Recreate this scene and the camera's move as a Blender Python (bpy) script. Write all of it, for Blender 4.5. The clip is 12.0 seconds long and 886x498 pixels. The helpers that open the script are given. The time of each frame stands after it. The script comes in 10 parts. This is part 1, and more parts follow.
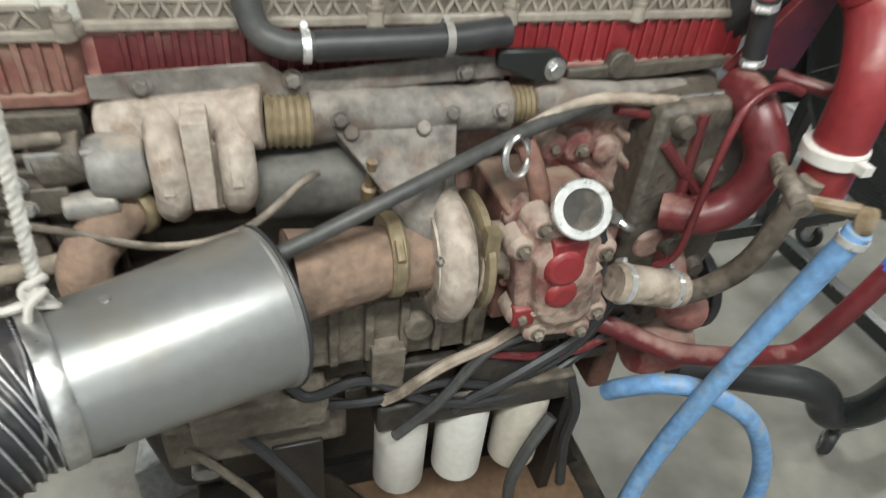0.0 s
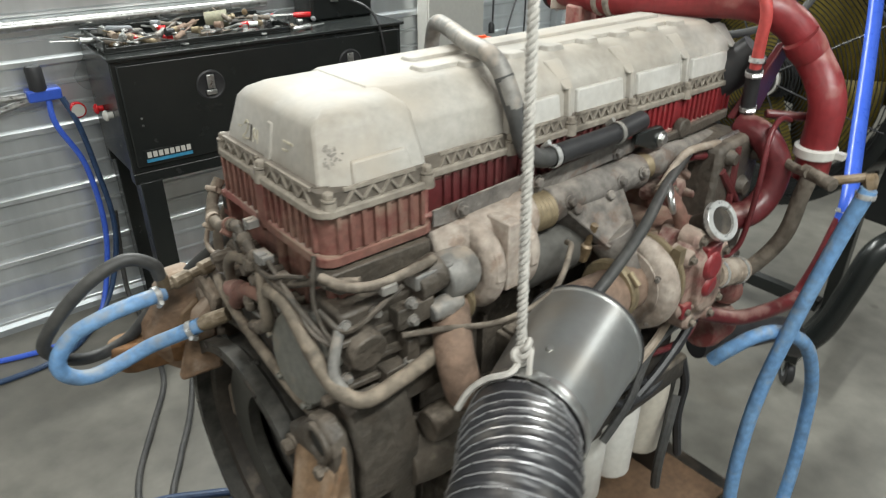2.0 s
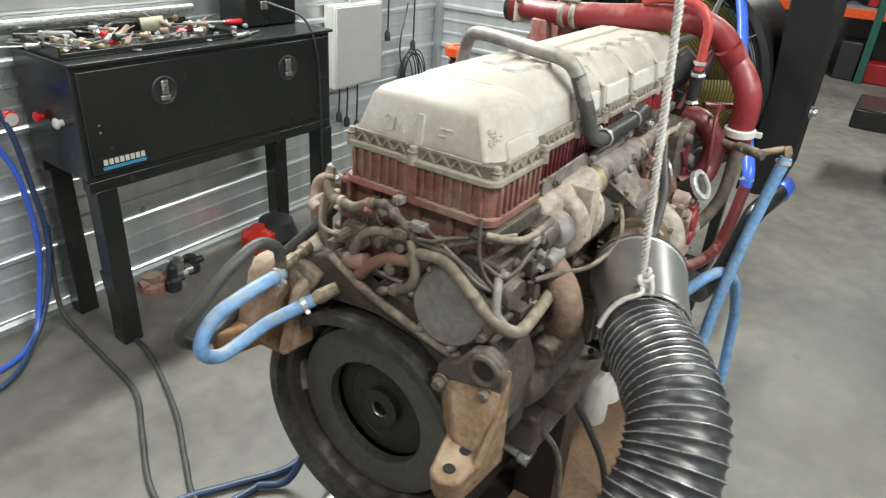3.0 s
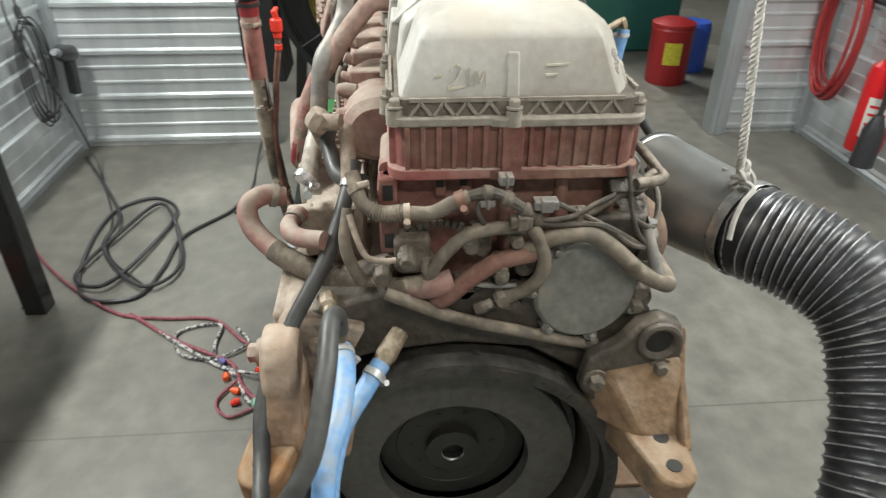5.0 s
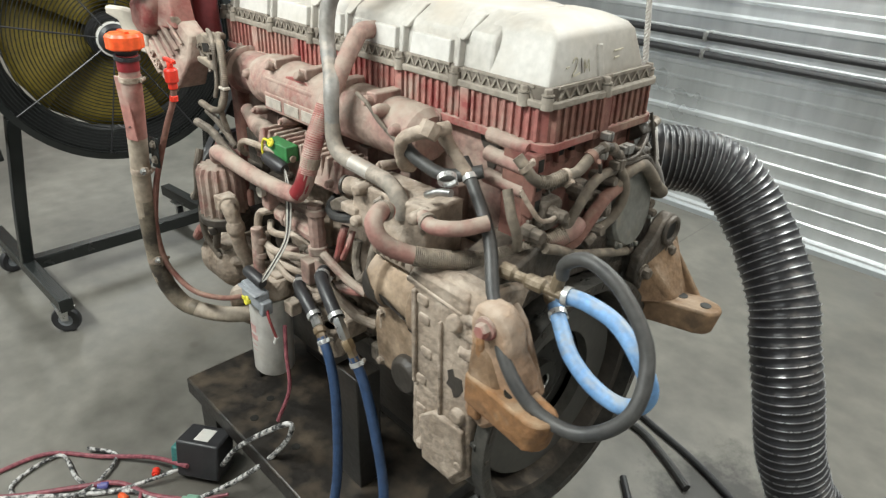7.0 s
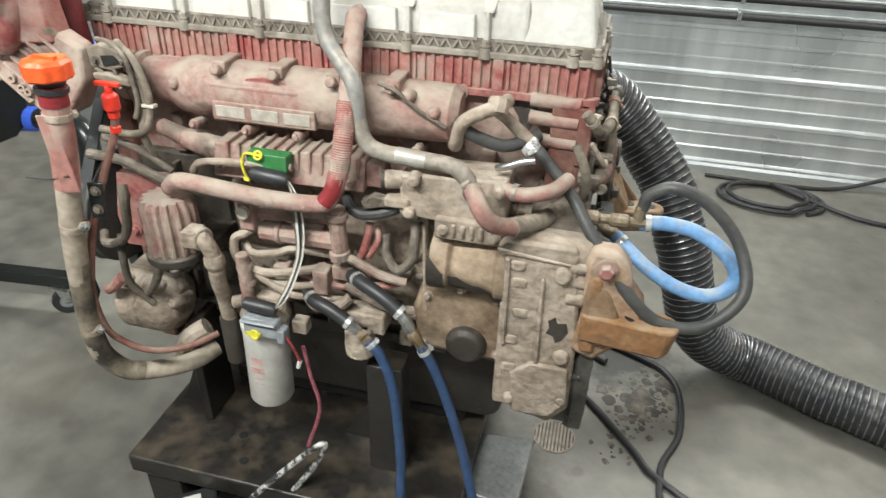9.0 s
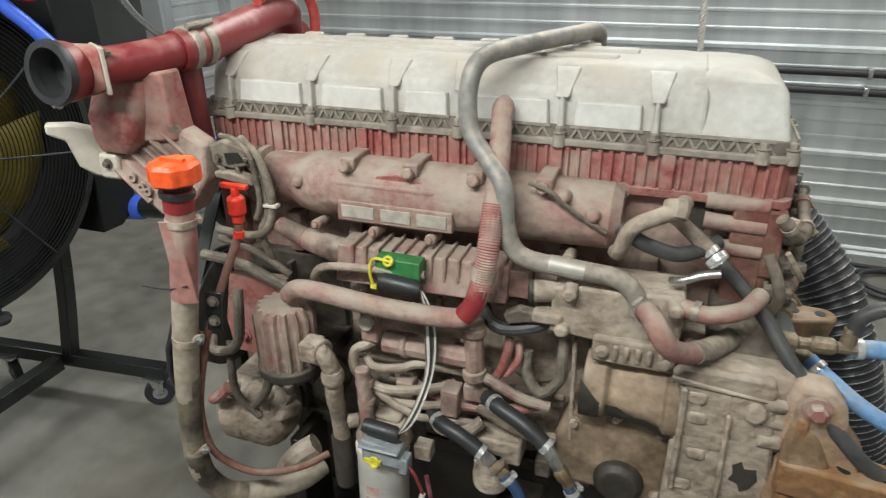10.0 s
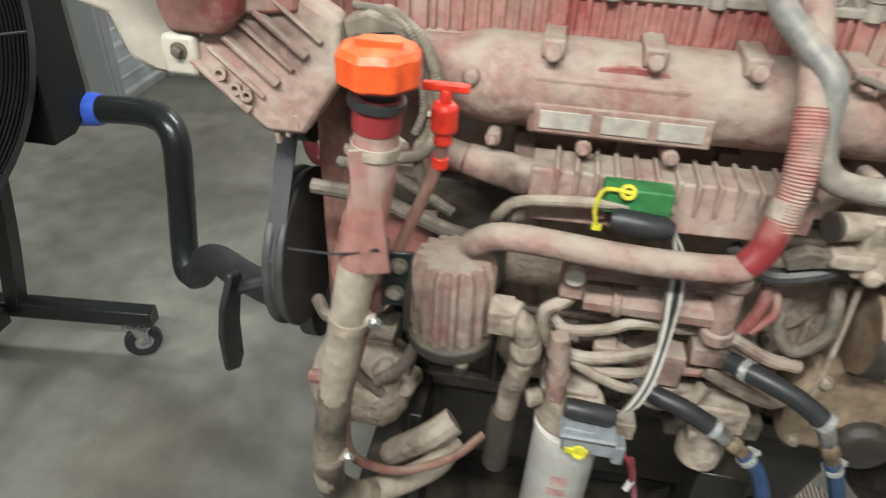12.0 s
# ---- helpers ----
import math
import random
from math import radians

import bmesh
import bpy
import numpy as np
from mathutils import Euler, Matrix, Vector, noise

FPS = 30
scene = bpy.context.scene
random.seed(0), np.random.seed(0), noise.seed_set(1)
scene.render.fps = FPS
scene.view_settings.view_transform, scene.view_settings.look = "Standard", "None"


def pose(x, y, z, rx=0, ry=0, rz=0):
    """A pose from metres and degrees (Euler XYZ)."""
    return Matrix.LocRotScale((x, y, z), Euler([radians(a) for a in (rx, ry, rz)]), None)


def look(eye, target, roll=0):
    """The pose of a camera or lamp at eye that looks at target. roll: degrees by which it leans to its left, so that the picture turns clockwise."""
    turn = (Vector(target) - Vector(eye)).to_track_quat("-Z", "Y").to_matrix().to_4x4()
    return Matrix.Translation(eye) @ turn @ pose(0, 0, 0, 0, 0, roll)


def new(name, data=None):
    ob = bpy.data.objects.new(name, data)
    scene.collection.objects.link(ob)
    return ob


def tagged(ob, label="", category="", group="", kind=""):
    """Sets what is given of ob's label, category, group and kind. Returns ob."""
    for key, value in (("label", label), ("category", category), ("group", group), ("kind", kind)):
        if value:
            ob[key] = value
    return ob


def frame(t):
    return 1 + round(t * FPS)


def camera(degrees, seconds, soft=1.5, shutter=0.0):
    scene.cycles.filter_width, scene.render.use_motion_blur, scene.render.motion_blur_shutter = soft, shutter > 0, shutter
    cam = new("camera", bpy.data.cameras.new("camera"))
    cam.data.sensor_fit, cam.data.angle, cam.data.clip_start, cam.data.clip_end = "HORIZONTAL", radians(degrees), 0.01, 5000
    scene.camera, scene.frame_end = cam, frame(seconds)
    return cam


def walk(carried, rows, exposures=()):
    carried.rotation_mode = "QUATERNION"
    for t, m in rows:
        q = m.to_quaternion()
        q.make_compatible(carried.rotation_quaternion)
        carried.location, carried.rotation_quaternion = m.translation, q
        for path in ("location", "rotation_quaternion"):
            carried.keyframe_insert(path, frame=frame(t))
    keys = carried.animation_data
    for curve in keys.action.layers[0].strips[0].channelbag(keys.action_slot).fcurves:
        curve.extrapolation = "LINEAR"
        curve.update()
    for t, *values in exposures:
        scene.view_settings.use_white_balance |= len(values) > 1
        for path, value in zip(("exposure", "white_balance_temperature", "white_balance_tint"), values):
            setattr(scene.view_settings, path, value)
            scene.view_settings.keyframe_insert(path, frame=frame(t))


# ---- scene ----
cam = camera(67.4, 12.0, soft=1.25, shutter=0.3)
PATH = [
    (0, (-0.166, -1.108, 1.762), (0.389, 0.36, 0.522), 6.3),
    (0.5, (-0.411, -1.262, 1.855), (0.42, 0.268, 0.871), 6.6),
    (1, (-0.705, -1.279, 1.861), (0.297, 0.18, 0.929), 6.4),
    (1.5, (-0.852, -1.162, 1.856), (0.22, 0.267, 0.956), 4.8),
    (2, (-1.014, -1.017, 1.864), (0.122, 0.319, 0.902), 0.4),
    (2.5, (-1.359, -0.897, 1.871), (0.034, 0.166, 0.908), 3.3),
    (3, (-1.629, -0.768, 1.9), (-0.133, 0.183, 0.974), 4.1),
    (3.2, (-1.656, -0.693, 1.889), (-0.149, 0.238, 0.961), 4.2),
    (4.8, (-1.567, 0.093, 1.809), (0.148, 0.064, 0.782), 1.1),
    (5, (-1.493, 0.179, 1.774), (0.202, 0.042, 0.721), 0.5),
    (5.5, (-1.275, 0.438, 1.75), (0.323, -0.137, 0.694), 1.7),
    (6, (-1.262, 0.68, 1.743), (0.246, -0.218, 0.785), 3.0),
    (6.5, (-1.359, 1.023, 1.784), (-0.054, -0.173, 0.854), 3.8),
    (7, (-1.306, 1.188, 1.768), (-0.051, -0.051, 0.825), 2.0),
    (7.2, (-1.23, 1.223, 1.758), (-0.034, -0.055, 0.791), 0.7),
    (8.8, (-0.606, 1.614, 1.819), (-0.228, -0.032, 0.748), 2.8),
    (9, (-0.569, 1.63, 1.817), (-0.178, -0.027, 0.768), 1.8),
    (9.5, (-0.476, 1.593, 1.803), (0.051, -0.092, 0.863), 0.2),
    (10, (-0.347, 1.469, 1.797), (0.267, -0.228, 0.934), -0.7),
    (10.5, (-0.241, 1.457, 1.767), (0.31, -0.245, 0.873), 0.3),
    (11, (-0.169, 1.479, 1.75), (0.249, -0.217, 0.776), 2.6),
    (11.5, (0.0, 1.414, 1.677), (0.362, -0.252, 0.631), 4.2),
    (12, (0.306, 1.232, 1.659), (0.552, -0.39, 0.515), 2.7),
]
# the clip camera adapts its exposure on the way
EXPOSURE = [(0.0, 0.14), (0.5, -0.13), (1.5, -0.24), (2.0, -0.2), (2.5, 0.02), (3.0, 0.2), (5.0, 0.18), (7.0, 0.08), (9.0, 0.2), (9.5, -0.15), (10.0, -0.4), (11.0, -0.2), (12.0, -0.05)]
walk(cam, [(t, look(eye, target, roll)) for t, eye, target, roll in PATH], EXPOSURE)

# ---------------------------------------------------------------- light
world = bpy.data.worlds.new("shop_world")
scene.world = world
world.use_nodes = True
world.node_tree.nodes["Background"].inputs[0].default_value = (0.75, 0.85, 1.0, 1)
world.node_tree.nodes["Background"].inputs[1].default_value = 0.012


def shop_lamp(name, x, y, z, sx, sy, watts, colour, tip=0.0):
    data = bpy.data.lights.new(name, "AREA")
    data.shape, data.size, data.size_y, data.energy, data.color = "RECTANGLE", sx, sy, watts, colour
    ob = new(name, data)
    ob.matrix_world = pose(x, y, z, tip)
    return ob


COOL = (0.97, 1.0, 0.96)
WARM = (1.0, 0.95, 0.86)
# overhead tubes, out of view, one along each side of the engine
shop_lamp("unseen_light", -0.35, -2.0, 3.7, 2.4, 0.2, 128, COOL, 24)
shop_lamp("unseen_light", 0.75, 2.14, 3.3, 2.4, 0.16, 150, COOL, -28)
# added fill from the west, warm-tinted, to brighten the engine's rear
shop_lamp("unseen_light", -2.7, -0.5, 3.7, 0.25, 2.4, 52, WARM)
# lamps out of view that light the bay beyond the opening
shop_lamp("unseen_light", 6.5, -1.2, 4.2, 2.4, 0.6, 165, COOL)
shop_lamp("unseen_light", 6.5, 2.6, 4.2, 2.4, 0.6, 80, COOL)

# ---------------------------------------------------------------- materials


def grime(name, a, b, rough=0.6, metal=0.0, scale=6.0, bump=0.3, dust=None, dusty=0.0, fine=60.0, spread=0.25, spec=0.5, speckle=0.6, stain=0.0, lump=0.0, wear=0.15, patch=None, patchy=0.7):
    """Two-tone surface with grain, stains, relief and a film of dust that settles on upward faces."""
    m = bpy.data.materials.new(name)
    m.use_nodes = True
    nt = m.node_tree
    n, l = nt.nodes, nt.links
    bs = n["Principled BSDF"]
    tc = n.new("ShaderNodeTexCoord")
    n1 = n.new("ShaderNodeTexNoise")
    n1.inputs["Scale"].default_value, n1.inputs["Detail"].default_value, n1.inputs["Roughness"].default_value = scale, 6, 0.62
    n2 = n.new("ShaderNodeTexNoise")
    n2.inputs["Scale"].default_value, n2.inputs["Detail"].default_value = fine, 4
    l.new(tc.outputs["Object"], n1.inputs["Vector"])
    l.new(tc.outputs["Object"], n2.inputs["Vector"])
    r1 = n.new("ShaderNodeMapRange")
    r1.inputs[1].default_value, r1.inputs[2].default_value = 0.5 - spread, 0.5 + spread
    l.new(n1.outputs["Fac"], r1.inputs[0])
    mix = n.new("ShaderNodeMix")
    mix.data_type = "RGBA"
    mix.inputs["A"].default_value, mix.inputs["B"].default_value = (*a, 1), (*b, 1)
    l.new(r1.outputs[0], mix.inputs["Factor"])
    out = mix.outputs["Result"]
    speck = n.new("ShaderNodeMix")
    speck.data_type, speck.blend_type = "RGBA", "MULTIPLY"
    r2 = n.new("ShaderNodeMapRange")
    r2.inputs[1].default_value, r2.inputs[2].default_value, r2.inputs[3].default_value, r2.inputs[4].default_value = 0.3, 0.7, 0.62, 1.25
    l.new(n2.outputs["Fac"], r2.inputs[0])
    speck.inputs["Factor"].default_value = speckle
    l.new(out, speck.inputs["A"])
    l.new(r2.outputs[0], speck.inputs["B"])
    out = speck.outputs["Result"]
    if patch:
        n6 = n.new("ShaderNodeTexNoise")
        n6.inputs["Scale"].default_value, n6.inputs["Detail"].default_value, n6.inputs["Roughness"].default_value = scale * 1.4, 8, 0.7
        mp6 = n.new("ShaderNodeMapping")
        mp6.inputs["Location"].default_value = (7.3, 2.9, 1.1)
        l.new(tc.outputs["Object"], mp6.inputs["Vector"])
        l.new(mp6.outputs["Vector"], n6.inputs["Vector"])
        r6 = n.new("ShaderNodeMapRange")
        r6.inputs[1].default_value, r6.inputs[2].default_value, r6.inputs[4].default_value = 0.54, 0.62, patchy
        l.new(n6.outputs["Fac"], r6.inputs[0])
        pm = n.new("ShaderNodeMix")
        pm.data_type = "RGBA"
        l.new(r6.outputs[0], pm.inputs["Factor"])
        l.new(out, pm.inputs["A"])
        pm.inputs["B"].default_value = (*patch, 1)
        out = pm.outputs["Result"]
    if stain:
        n4 = n.new("ShaderNodeTexNoise")
        n4.inputs["Scale"].default_value, n4.inputs["Detail"].default_value, n4.inputs["Distortion"].default_value = scale * 0.9, 7, 0.5
        mp = n.new("ShaderNodeMapping")
        mp.inputs["Location"].default_value = (3.1, 1.7, 5.2)
        l.new(tc.outputs["Object"], mp.inputs["Vector"])
        l.new(mp.outputs["Vector"], n4.inputs["Vector"])
        r4 = n.new("ShaderNodeMapRange")
        r4.inputs[1].default_value, r4.inputs[2].default_value = 0.56, 0.68
        r4.inputs[4].default_value = stain
        l.new(n4.outputs["Fac"], r4.inputs[0])
        sm = n.new("ShaderNodeMix")
        sm.data_type = "RGBA"
        l.new(r4.outputs[0], sm.inputs["Factor"])
        l.new(out, sm.inputs["A"])
        sm.inputs["B"].default_value = (0.05, 0.037, 0.026, 1)
        out = sm.outputs["Result"]
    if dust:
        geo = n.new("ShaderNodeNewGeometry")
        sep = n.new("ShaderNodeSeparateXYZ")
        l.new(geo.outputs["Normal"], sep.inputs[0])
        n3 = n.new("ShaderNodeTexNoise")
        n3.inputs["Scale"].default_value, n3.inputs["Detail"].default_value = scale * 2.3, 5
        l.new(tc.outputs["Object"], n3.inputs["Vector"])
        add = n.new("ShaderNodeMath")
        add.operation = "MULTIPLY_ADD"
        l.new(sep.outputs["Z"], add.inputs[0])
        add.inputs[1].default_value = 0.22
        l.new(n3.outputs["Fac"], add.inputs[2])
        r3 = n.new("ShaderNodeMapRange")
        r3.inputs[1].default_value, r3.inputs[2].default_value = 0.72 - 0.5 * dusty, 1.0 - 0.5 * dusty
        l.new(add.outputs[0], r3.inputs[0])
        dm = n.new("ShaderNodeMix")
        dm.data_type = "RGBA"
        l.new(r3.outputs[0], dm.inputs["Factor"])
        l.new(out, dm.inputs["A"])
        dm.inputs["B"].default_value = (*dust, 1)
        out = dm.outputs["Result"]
    l.new(out, bs.inputs["Base Color"])
    bs.inputs["Metallic"].default_value = metal
    bs.inputs["Specular IOR Level"].default_value = spec
    rr = n.new("ShaderNodeMapRange")
    rr.inputs[3].default_value, rr.inputs[4].default_value = max(rough - wear, 0.05), min(rough + wear, 1.0)
    l.new(n2.outputs["Fac"], rr.inputs[0])
    l.new(rr.outputs[0], bs.inputs["Roughness"])
    if bump:
        bp = n.new("ShaderNodeBump")
        bp.inputs["Strength"].default_value, bp.inputs["Distance"].default_value = bump, 0.004
        height = n2.outputs["Fac"]
        if lump:
            n5 = n.new("ShaderNodeTexNoise")
            n5.inputs["Scale"].default_value, n5.inputs["Detail"].default_value = 28, 3
            l.new(tc.outputs["Object"], n5.inputs["Vector"])
            ad = n.new("ShaderNodeMath")
            ad.operation = "MULTIPLY_ADD"
            l.new(n5.outputs["Fac"], ad.inputs[0])
            ad.inputs[1].default_value = lump
            l.new(height, ad.inputs[2])
            height = ad.outputs[0]
        l.new(height, bp.inputs["Height"])
        l.new(bp.outputs["Normal"], bs.inputs["Normal"])
    return m


DUST = (0.40, 0.34, 0.28)
PINKDUST = (0.44, 0.28, 0.235)
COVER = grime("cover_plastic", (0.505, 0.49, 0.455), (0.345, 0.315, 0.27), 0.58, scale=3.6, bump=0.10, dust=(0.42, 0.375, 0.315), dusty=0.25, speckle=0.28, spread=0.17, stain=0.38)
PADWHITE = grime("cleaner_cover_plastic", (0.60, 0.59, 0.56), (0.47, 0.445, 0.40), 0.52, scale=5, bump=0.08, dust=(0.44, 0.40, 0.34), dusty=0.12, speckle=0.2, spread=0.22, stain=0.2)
DARK_BACKING = grime("dark_backing", (0.10, 0.085, 0.07), (0.22, 0.19, 0.155), 0.8, scale=14)
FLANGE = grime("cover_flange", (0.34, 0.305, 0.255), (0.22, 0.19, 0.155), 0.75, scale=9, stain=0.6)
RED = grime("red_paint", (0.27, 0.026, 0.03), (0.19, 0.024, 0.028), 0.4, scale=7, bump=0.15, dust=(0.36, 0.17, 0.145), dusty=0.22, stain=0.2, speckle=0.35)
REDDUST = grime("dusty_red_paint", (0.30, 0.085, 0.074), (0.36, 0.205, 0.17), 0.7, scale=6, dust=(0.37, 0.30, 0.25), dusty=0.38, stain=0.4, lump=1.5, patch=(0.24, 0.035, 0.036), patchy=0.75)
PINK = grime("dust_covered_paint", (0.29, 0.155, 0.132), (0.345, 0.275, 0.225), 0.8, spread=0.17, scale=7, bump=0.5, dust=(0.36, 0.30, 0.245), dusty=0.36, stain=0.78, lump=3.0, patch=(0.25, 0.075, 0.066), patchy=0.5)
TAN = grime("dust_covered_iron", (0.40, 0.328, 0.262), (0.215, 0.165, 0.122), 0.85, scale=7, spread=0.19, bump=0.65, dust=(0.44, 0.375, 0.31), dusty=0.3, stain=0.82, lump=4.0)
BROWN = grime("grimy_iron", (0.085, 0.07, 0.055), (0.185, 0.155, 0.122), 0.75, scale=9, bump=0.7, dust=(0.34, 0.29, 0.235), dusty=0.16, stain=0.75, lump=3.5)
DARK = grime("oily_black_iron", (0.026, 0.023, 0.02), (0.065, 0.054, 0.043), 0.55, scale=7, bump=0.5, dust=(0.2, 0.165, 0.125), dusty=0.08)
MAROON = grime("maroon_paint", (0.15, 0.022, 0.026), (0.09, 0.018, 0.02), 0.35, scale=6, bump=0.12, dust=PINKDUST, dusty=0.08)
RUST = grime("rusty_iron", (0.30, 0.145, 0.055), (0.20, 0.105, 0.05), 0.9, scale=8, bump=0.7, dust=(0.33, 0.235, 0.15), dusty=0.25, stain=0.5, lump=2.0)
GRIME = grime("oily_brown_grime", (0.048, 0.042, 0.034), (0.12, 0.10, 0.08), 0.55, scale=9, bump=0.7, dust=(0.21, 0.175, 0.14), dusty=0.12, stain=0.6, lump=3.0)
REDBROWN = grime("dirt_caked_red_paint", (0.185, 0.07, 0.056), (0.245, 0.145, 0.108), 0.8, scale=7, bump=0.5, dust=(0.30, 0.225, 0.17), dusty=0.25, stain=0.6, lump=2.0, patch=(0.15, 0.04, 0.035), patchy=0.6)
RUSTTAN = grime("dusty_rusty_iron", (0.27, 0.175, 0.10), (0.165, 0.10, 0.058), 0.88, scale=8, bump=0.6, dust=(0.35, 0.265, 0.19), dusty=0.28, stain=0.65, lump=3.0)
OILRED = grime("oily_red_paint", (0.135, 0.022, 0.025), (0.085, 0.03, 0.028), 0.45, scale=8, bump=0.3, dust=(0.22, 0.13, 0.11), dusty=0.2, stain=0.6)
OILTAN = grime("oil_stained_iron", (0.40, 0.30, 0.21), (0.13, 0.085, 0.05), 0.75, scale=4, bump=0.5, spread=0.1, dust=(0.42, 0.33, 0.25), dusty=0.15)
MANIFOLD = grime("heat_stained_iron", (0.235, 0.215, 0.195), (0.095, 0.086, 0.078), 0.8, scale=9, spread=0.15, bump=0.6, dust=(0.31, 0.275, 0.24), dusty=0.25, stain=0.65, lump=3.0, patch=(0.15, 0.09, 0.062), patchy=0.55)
TURBO = grime("scaled_turbo_iron", (0.44, 0.385, 0.335), (0.30, 0.24, 0.195), 0.85, scale=12, spread=0.18, bump=0.5, stain=0.6, lump=2.0, patch=(0.23, 0.145, 0.10), patchy=0.5)
TURBORUST = grime("rust_scaled_iron", (0.27, 0.18, 0.13), (0.17, 0.12, 0.09), 0.9, scale=16, bump=0.7, stain=0.4, lump=2.0)
GOLD = grime("zinc_yellow", (0.31, 0.25, 0.155), (0.21, 0.165, 0.105), 0.55, 0.4, scale=20, bump=0.1)
CLAMP = grime("bright_clamp_steel", (0.72, 0.72, 0.70), (0.55, 0.55, 0.54), 0.3, 0.55, scale=25, bump=0.05)
STEEL = grime("zinc_steel", (0.62, 0.62, 0.60), (0.45, 0.45, 0.44), 0.32, 0.9, scale=20, bump=0.1)
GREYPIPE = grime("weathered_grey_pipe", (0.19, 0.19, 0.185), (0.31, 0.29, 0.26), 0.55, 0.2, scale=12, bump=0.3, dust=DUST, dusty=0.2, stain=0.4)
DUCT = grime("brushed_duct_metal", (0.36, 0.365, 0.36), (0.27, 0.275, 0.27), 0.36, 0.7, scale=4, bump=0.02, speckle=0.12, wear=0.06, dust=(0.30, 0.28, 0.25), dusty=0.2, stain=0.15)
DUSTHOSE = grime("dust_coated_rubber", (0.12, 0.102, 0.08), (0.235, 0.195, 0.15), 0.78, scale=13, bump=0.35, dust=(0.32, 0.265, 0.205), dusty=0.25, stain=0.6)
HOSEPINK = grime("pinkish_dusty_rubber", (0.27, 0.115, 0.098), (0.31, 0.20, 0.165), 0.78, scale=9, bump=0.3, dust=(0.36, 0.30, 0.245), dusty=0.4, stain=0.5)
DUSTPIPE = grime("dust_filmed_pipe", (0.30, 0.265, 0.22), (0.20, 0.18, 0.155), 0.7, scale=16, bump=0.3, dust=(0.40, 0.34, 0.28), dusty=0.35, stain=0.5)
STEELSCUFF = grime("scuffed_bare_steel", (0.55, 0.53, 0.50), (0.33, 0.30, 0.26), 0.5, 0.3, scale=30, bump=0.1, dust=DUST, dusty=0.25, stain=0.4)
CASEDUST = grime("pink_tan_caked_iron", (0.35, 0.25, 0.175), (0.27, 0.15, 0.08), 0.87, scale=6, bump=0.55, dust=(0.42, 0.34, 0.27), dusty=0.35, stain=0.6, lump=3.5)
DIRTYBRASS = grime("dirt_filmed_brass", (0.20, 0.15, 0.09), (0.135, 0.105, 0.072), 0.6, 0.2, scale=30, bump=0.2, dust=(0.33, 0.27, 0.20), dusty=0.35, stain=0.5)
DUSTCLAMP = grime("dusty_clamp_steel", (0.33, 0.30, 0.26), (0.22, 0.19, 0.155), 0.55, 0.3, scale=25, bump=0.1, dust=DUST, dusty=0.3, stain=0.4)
DUCTHOSE = grime("black_duct_vinyl", (0.018, 0.018, 0.021), (0.034, 0.034, 0.038), 0.38, scale=8, bump=0.2, wear=0.1, dust=(0.13, 0.12, 0.11), dusty=0.07, spec=0.5)
WIRE = grime("spring_wire", (0.46, 0.46, 0.47), (0.32, 0.32, 0.325), 0.3, 0.65, scale=20, bump=0.05)
BLACK = grime("black_rubber", (0.02, 0.02, 0.022), (0.034, 0.034, 0.036), 0.45, scale=15, bump=0.1, speckle=0.2)
GUARDBLACK = grime("black_guard_wire", (0.008, 0.009, 0.009), (0.014, 0.015, 0.014), 0.6, scale=6, bump=0.0, speckle=0.1, spec=0.25)
BLACKMETAL = grime("black_gloss_paint", (0.014, 0.0165, 0.016), (0.02, 0.022, 0.021), 0.26, scale=4, bump=0.0, speckle=0.1, fine=14, wear=0.04)
GREYHOSE = grime("worn_grey_rubber", (0.038, 0.039, 0.040), (0.078, 0.076, 0.071), 0.5, scale=14, bump=0.2)
LBLUE = grime("light_blue_hose", (0.13, 0.29, 0.56), (0.20, 0.36, 0.58), 0.5, scale=14, bump=0.12, dust=(0.27, 0.31, 0.35), dusty=0.28, stain=0.4)
RBLUE = grime("royal_blue_hose", (0.045, 0.12, 0.62), (0.06, 0.14, 0.66), 0.32, scale=14, bump=0.03, speckle=0.12)
DBLUE = grime("dark_blue_hose", (0.024, 0.055, 0.125), (0.036, 0.07, 0.15), 0.45, scale=14, bump=0.08)
ORANGE = grime("orange_plastic", (0.86, 0.11, 0.02), (0.75, 0.09, 0.02), 0.42, scale=14, bump=0.06, dust=(0.7, 0.25, 0.1), dusty=0.1)
REDPLASTIC = grime("red_plastic", (0.78, 0.045, 0.02), (0.62, 0.035, 0.02), 0.4, scale=14, bump=0.05)
WHITEFILTER = grime("white_filter_paint", (0.66, 0.645, 0.61), (0.585, 0.555, 0.505), 0.4, scale=6, bump=0.04, speckle=0.2, stain=0.25)
CREAM = grime("cream_filter_paint", (0.56, 0.52, 0.45), (0.45, 0.405, 0.34), 0.45, scale=6, bump=0.05, speckle=0.25, stain=0.3)
CASTRED = grime("mottled_red_casting", (0.34, 0.255, 0.205), (0.17, 0.05, 0.045), 0.75, scale=11, bump=0.6, spread=0.12, dust=(0.40, 0.32, 0.27), dusty=0.3, stain=0.75, lump=4.0)
TUBETAN = grime("dusty_painted_tube", (0.40, 0.345, 0.275), (0.31, 0.25, 0.19), 0.7, scale=9, bump=0.15, dust=(0.43, 0.37, 0.30), dusty=0.2, stain=0.5)
TUBEOIL = grime("oil_streaked_tube", (0.27, 0.225, 0.165), (0.055, 0.046, 0.036), 0.5, scale=8, spread=0.10, bump=0.15, dust=(0.30, 0.25, 0.19), dusty=0.1, stain=0.6)
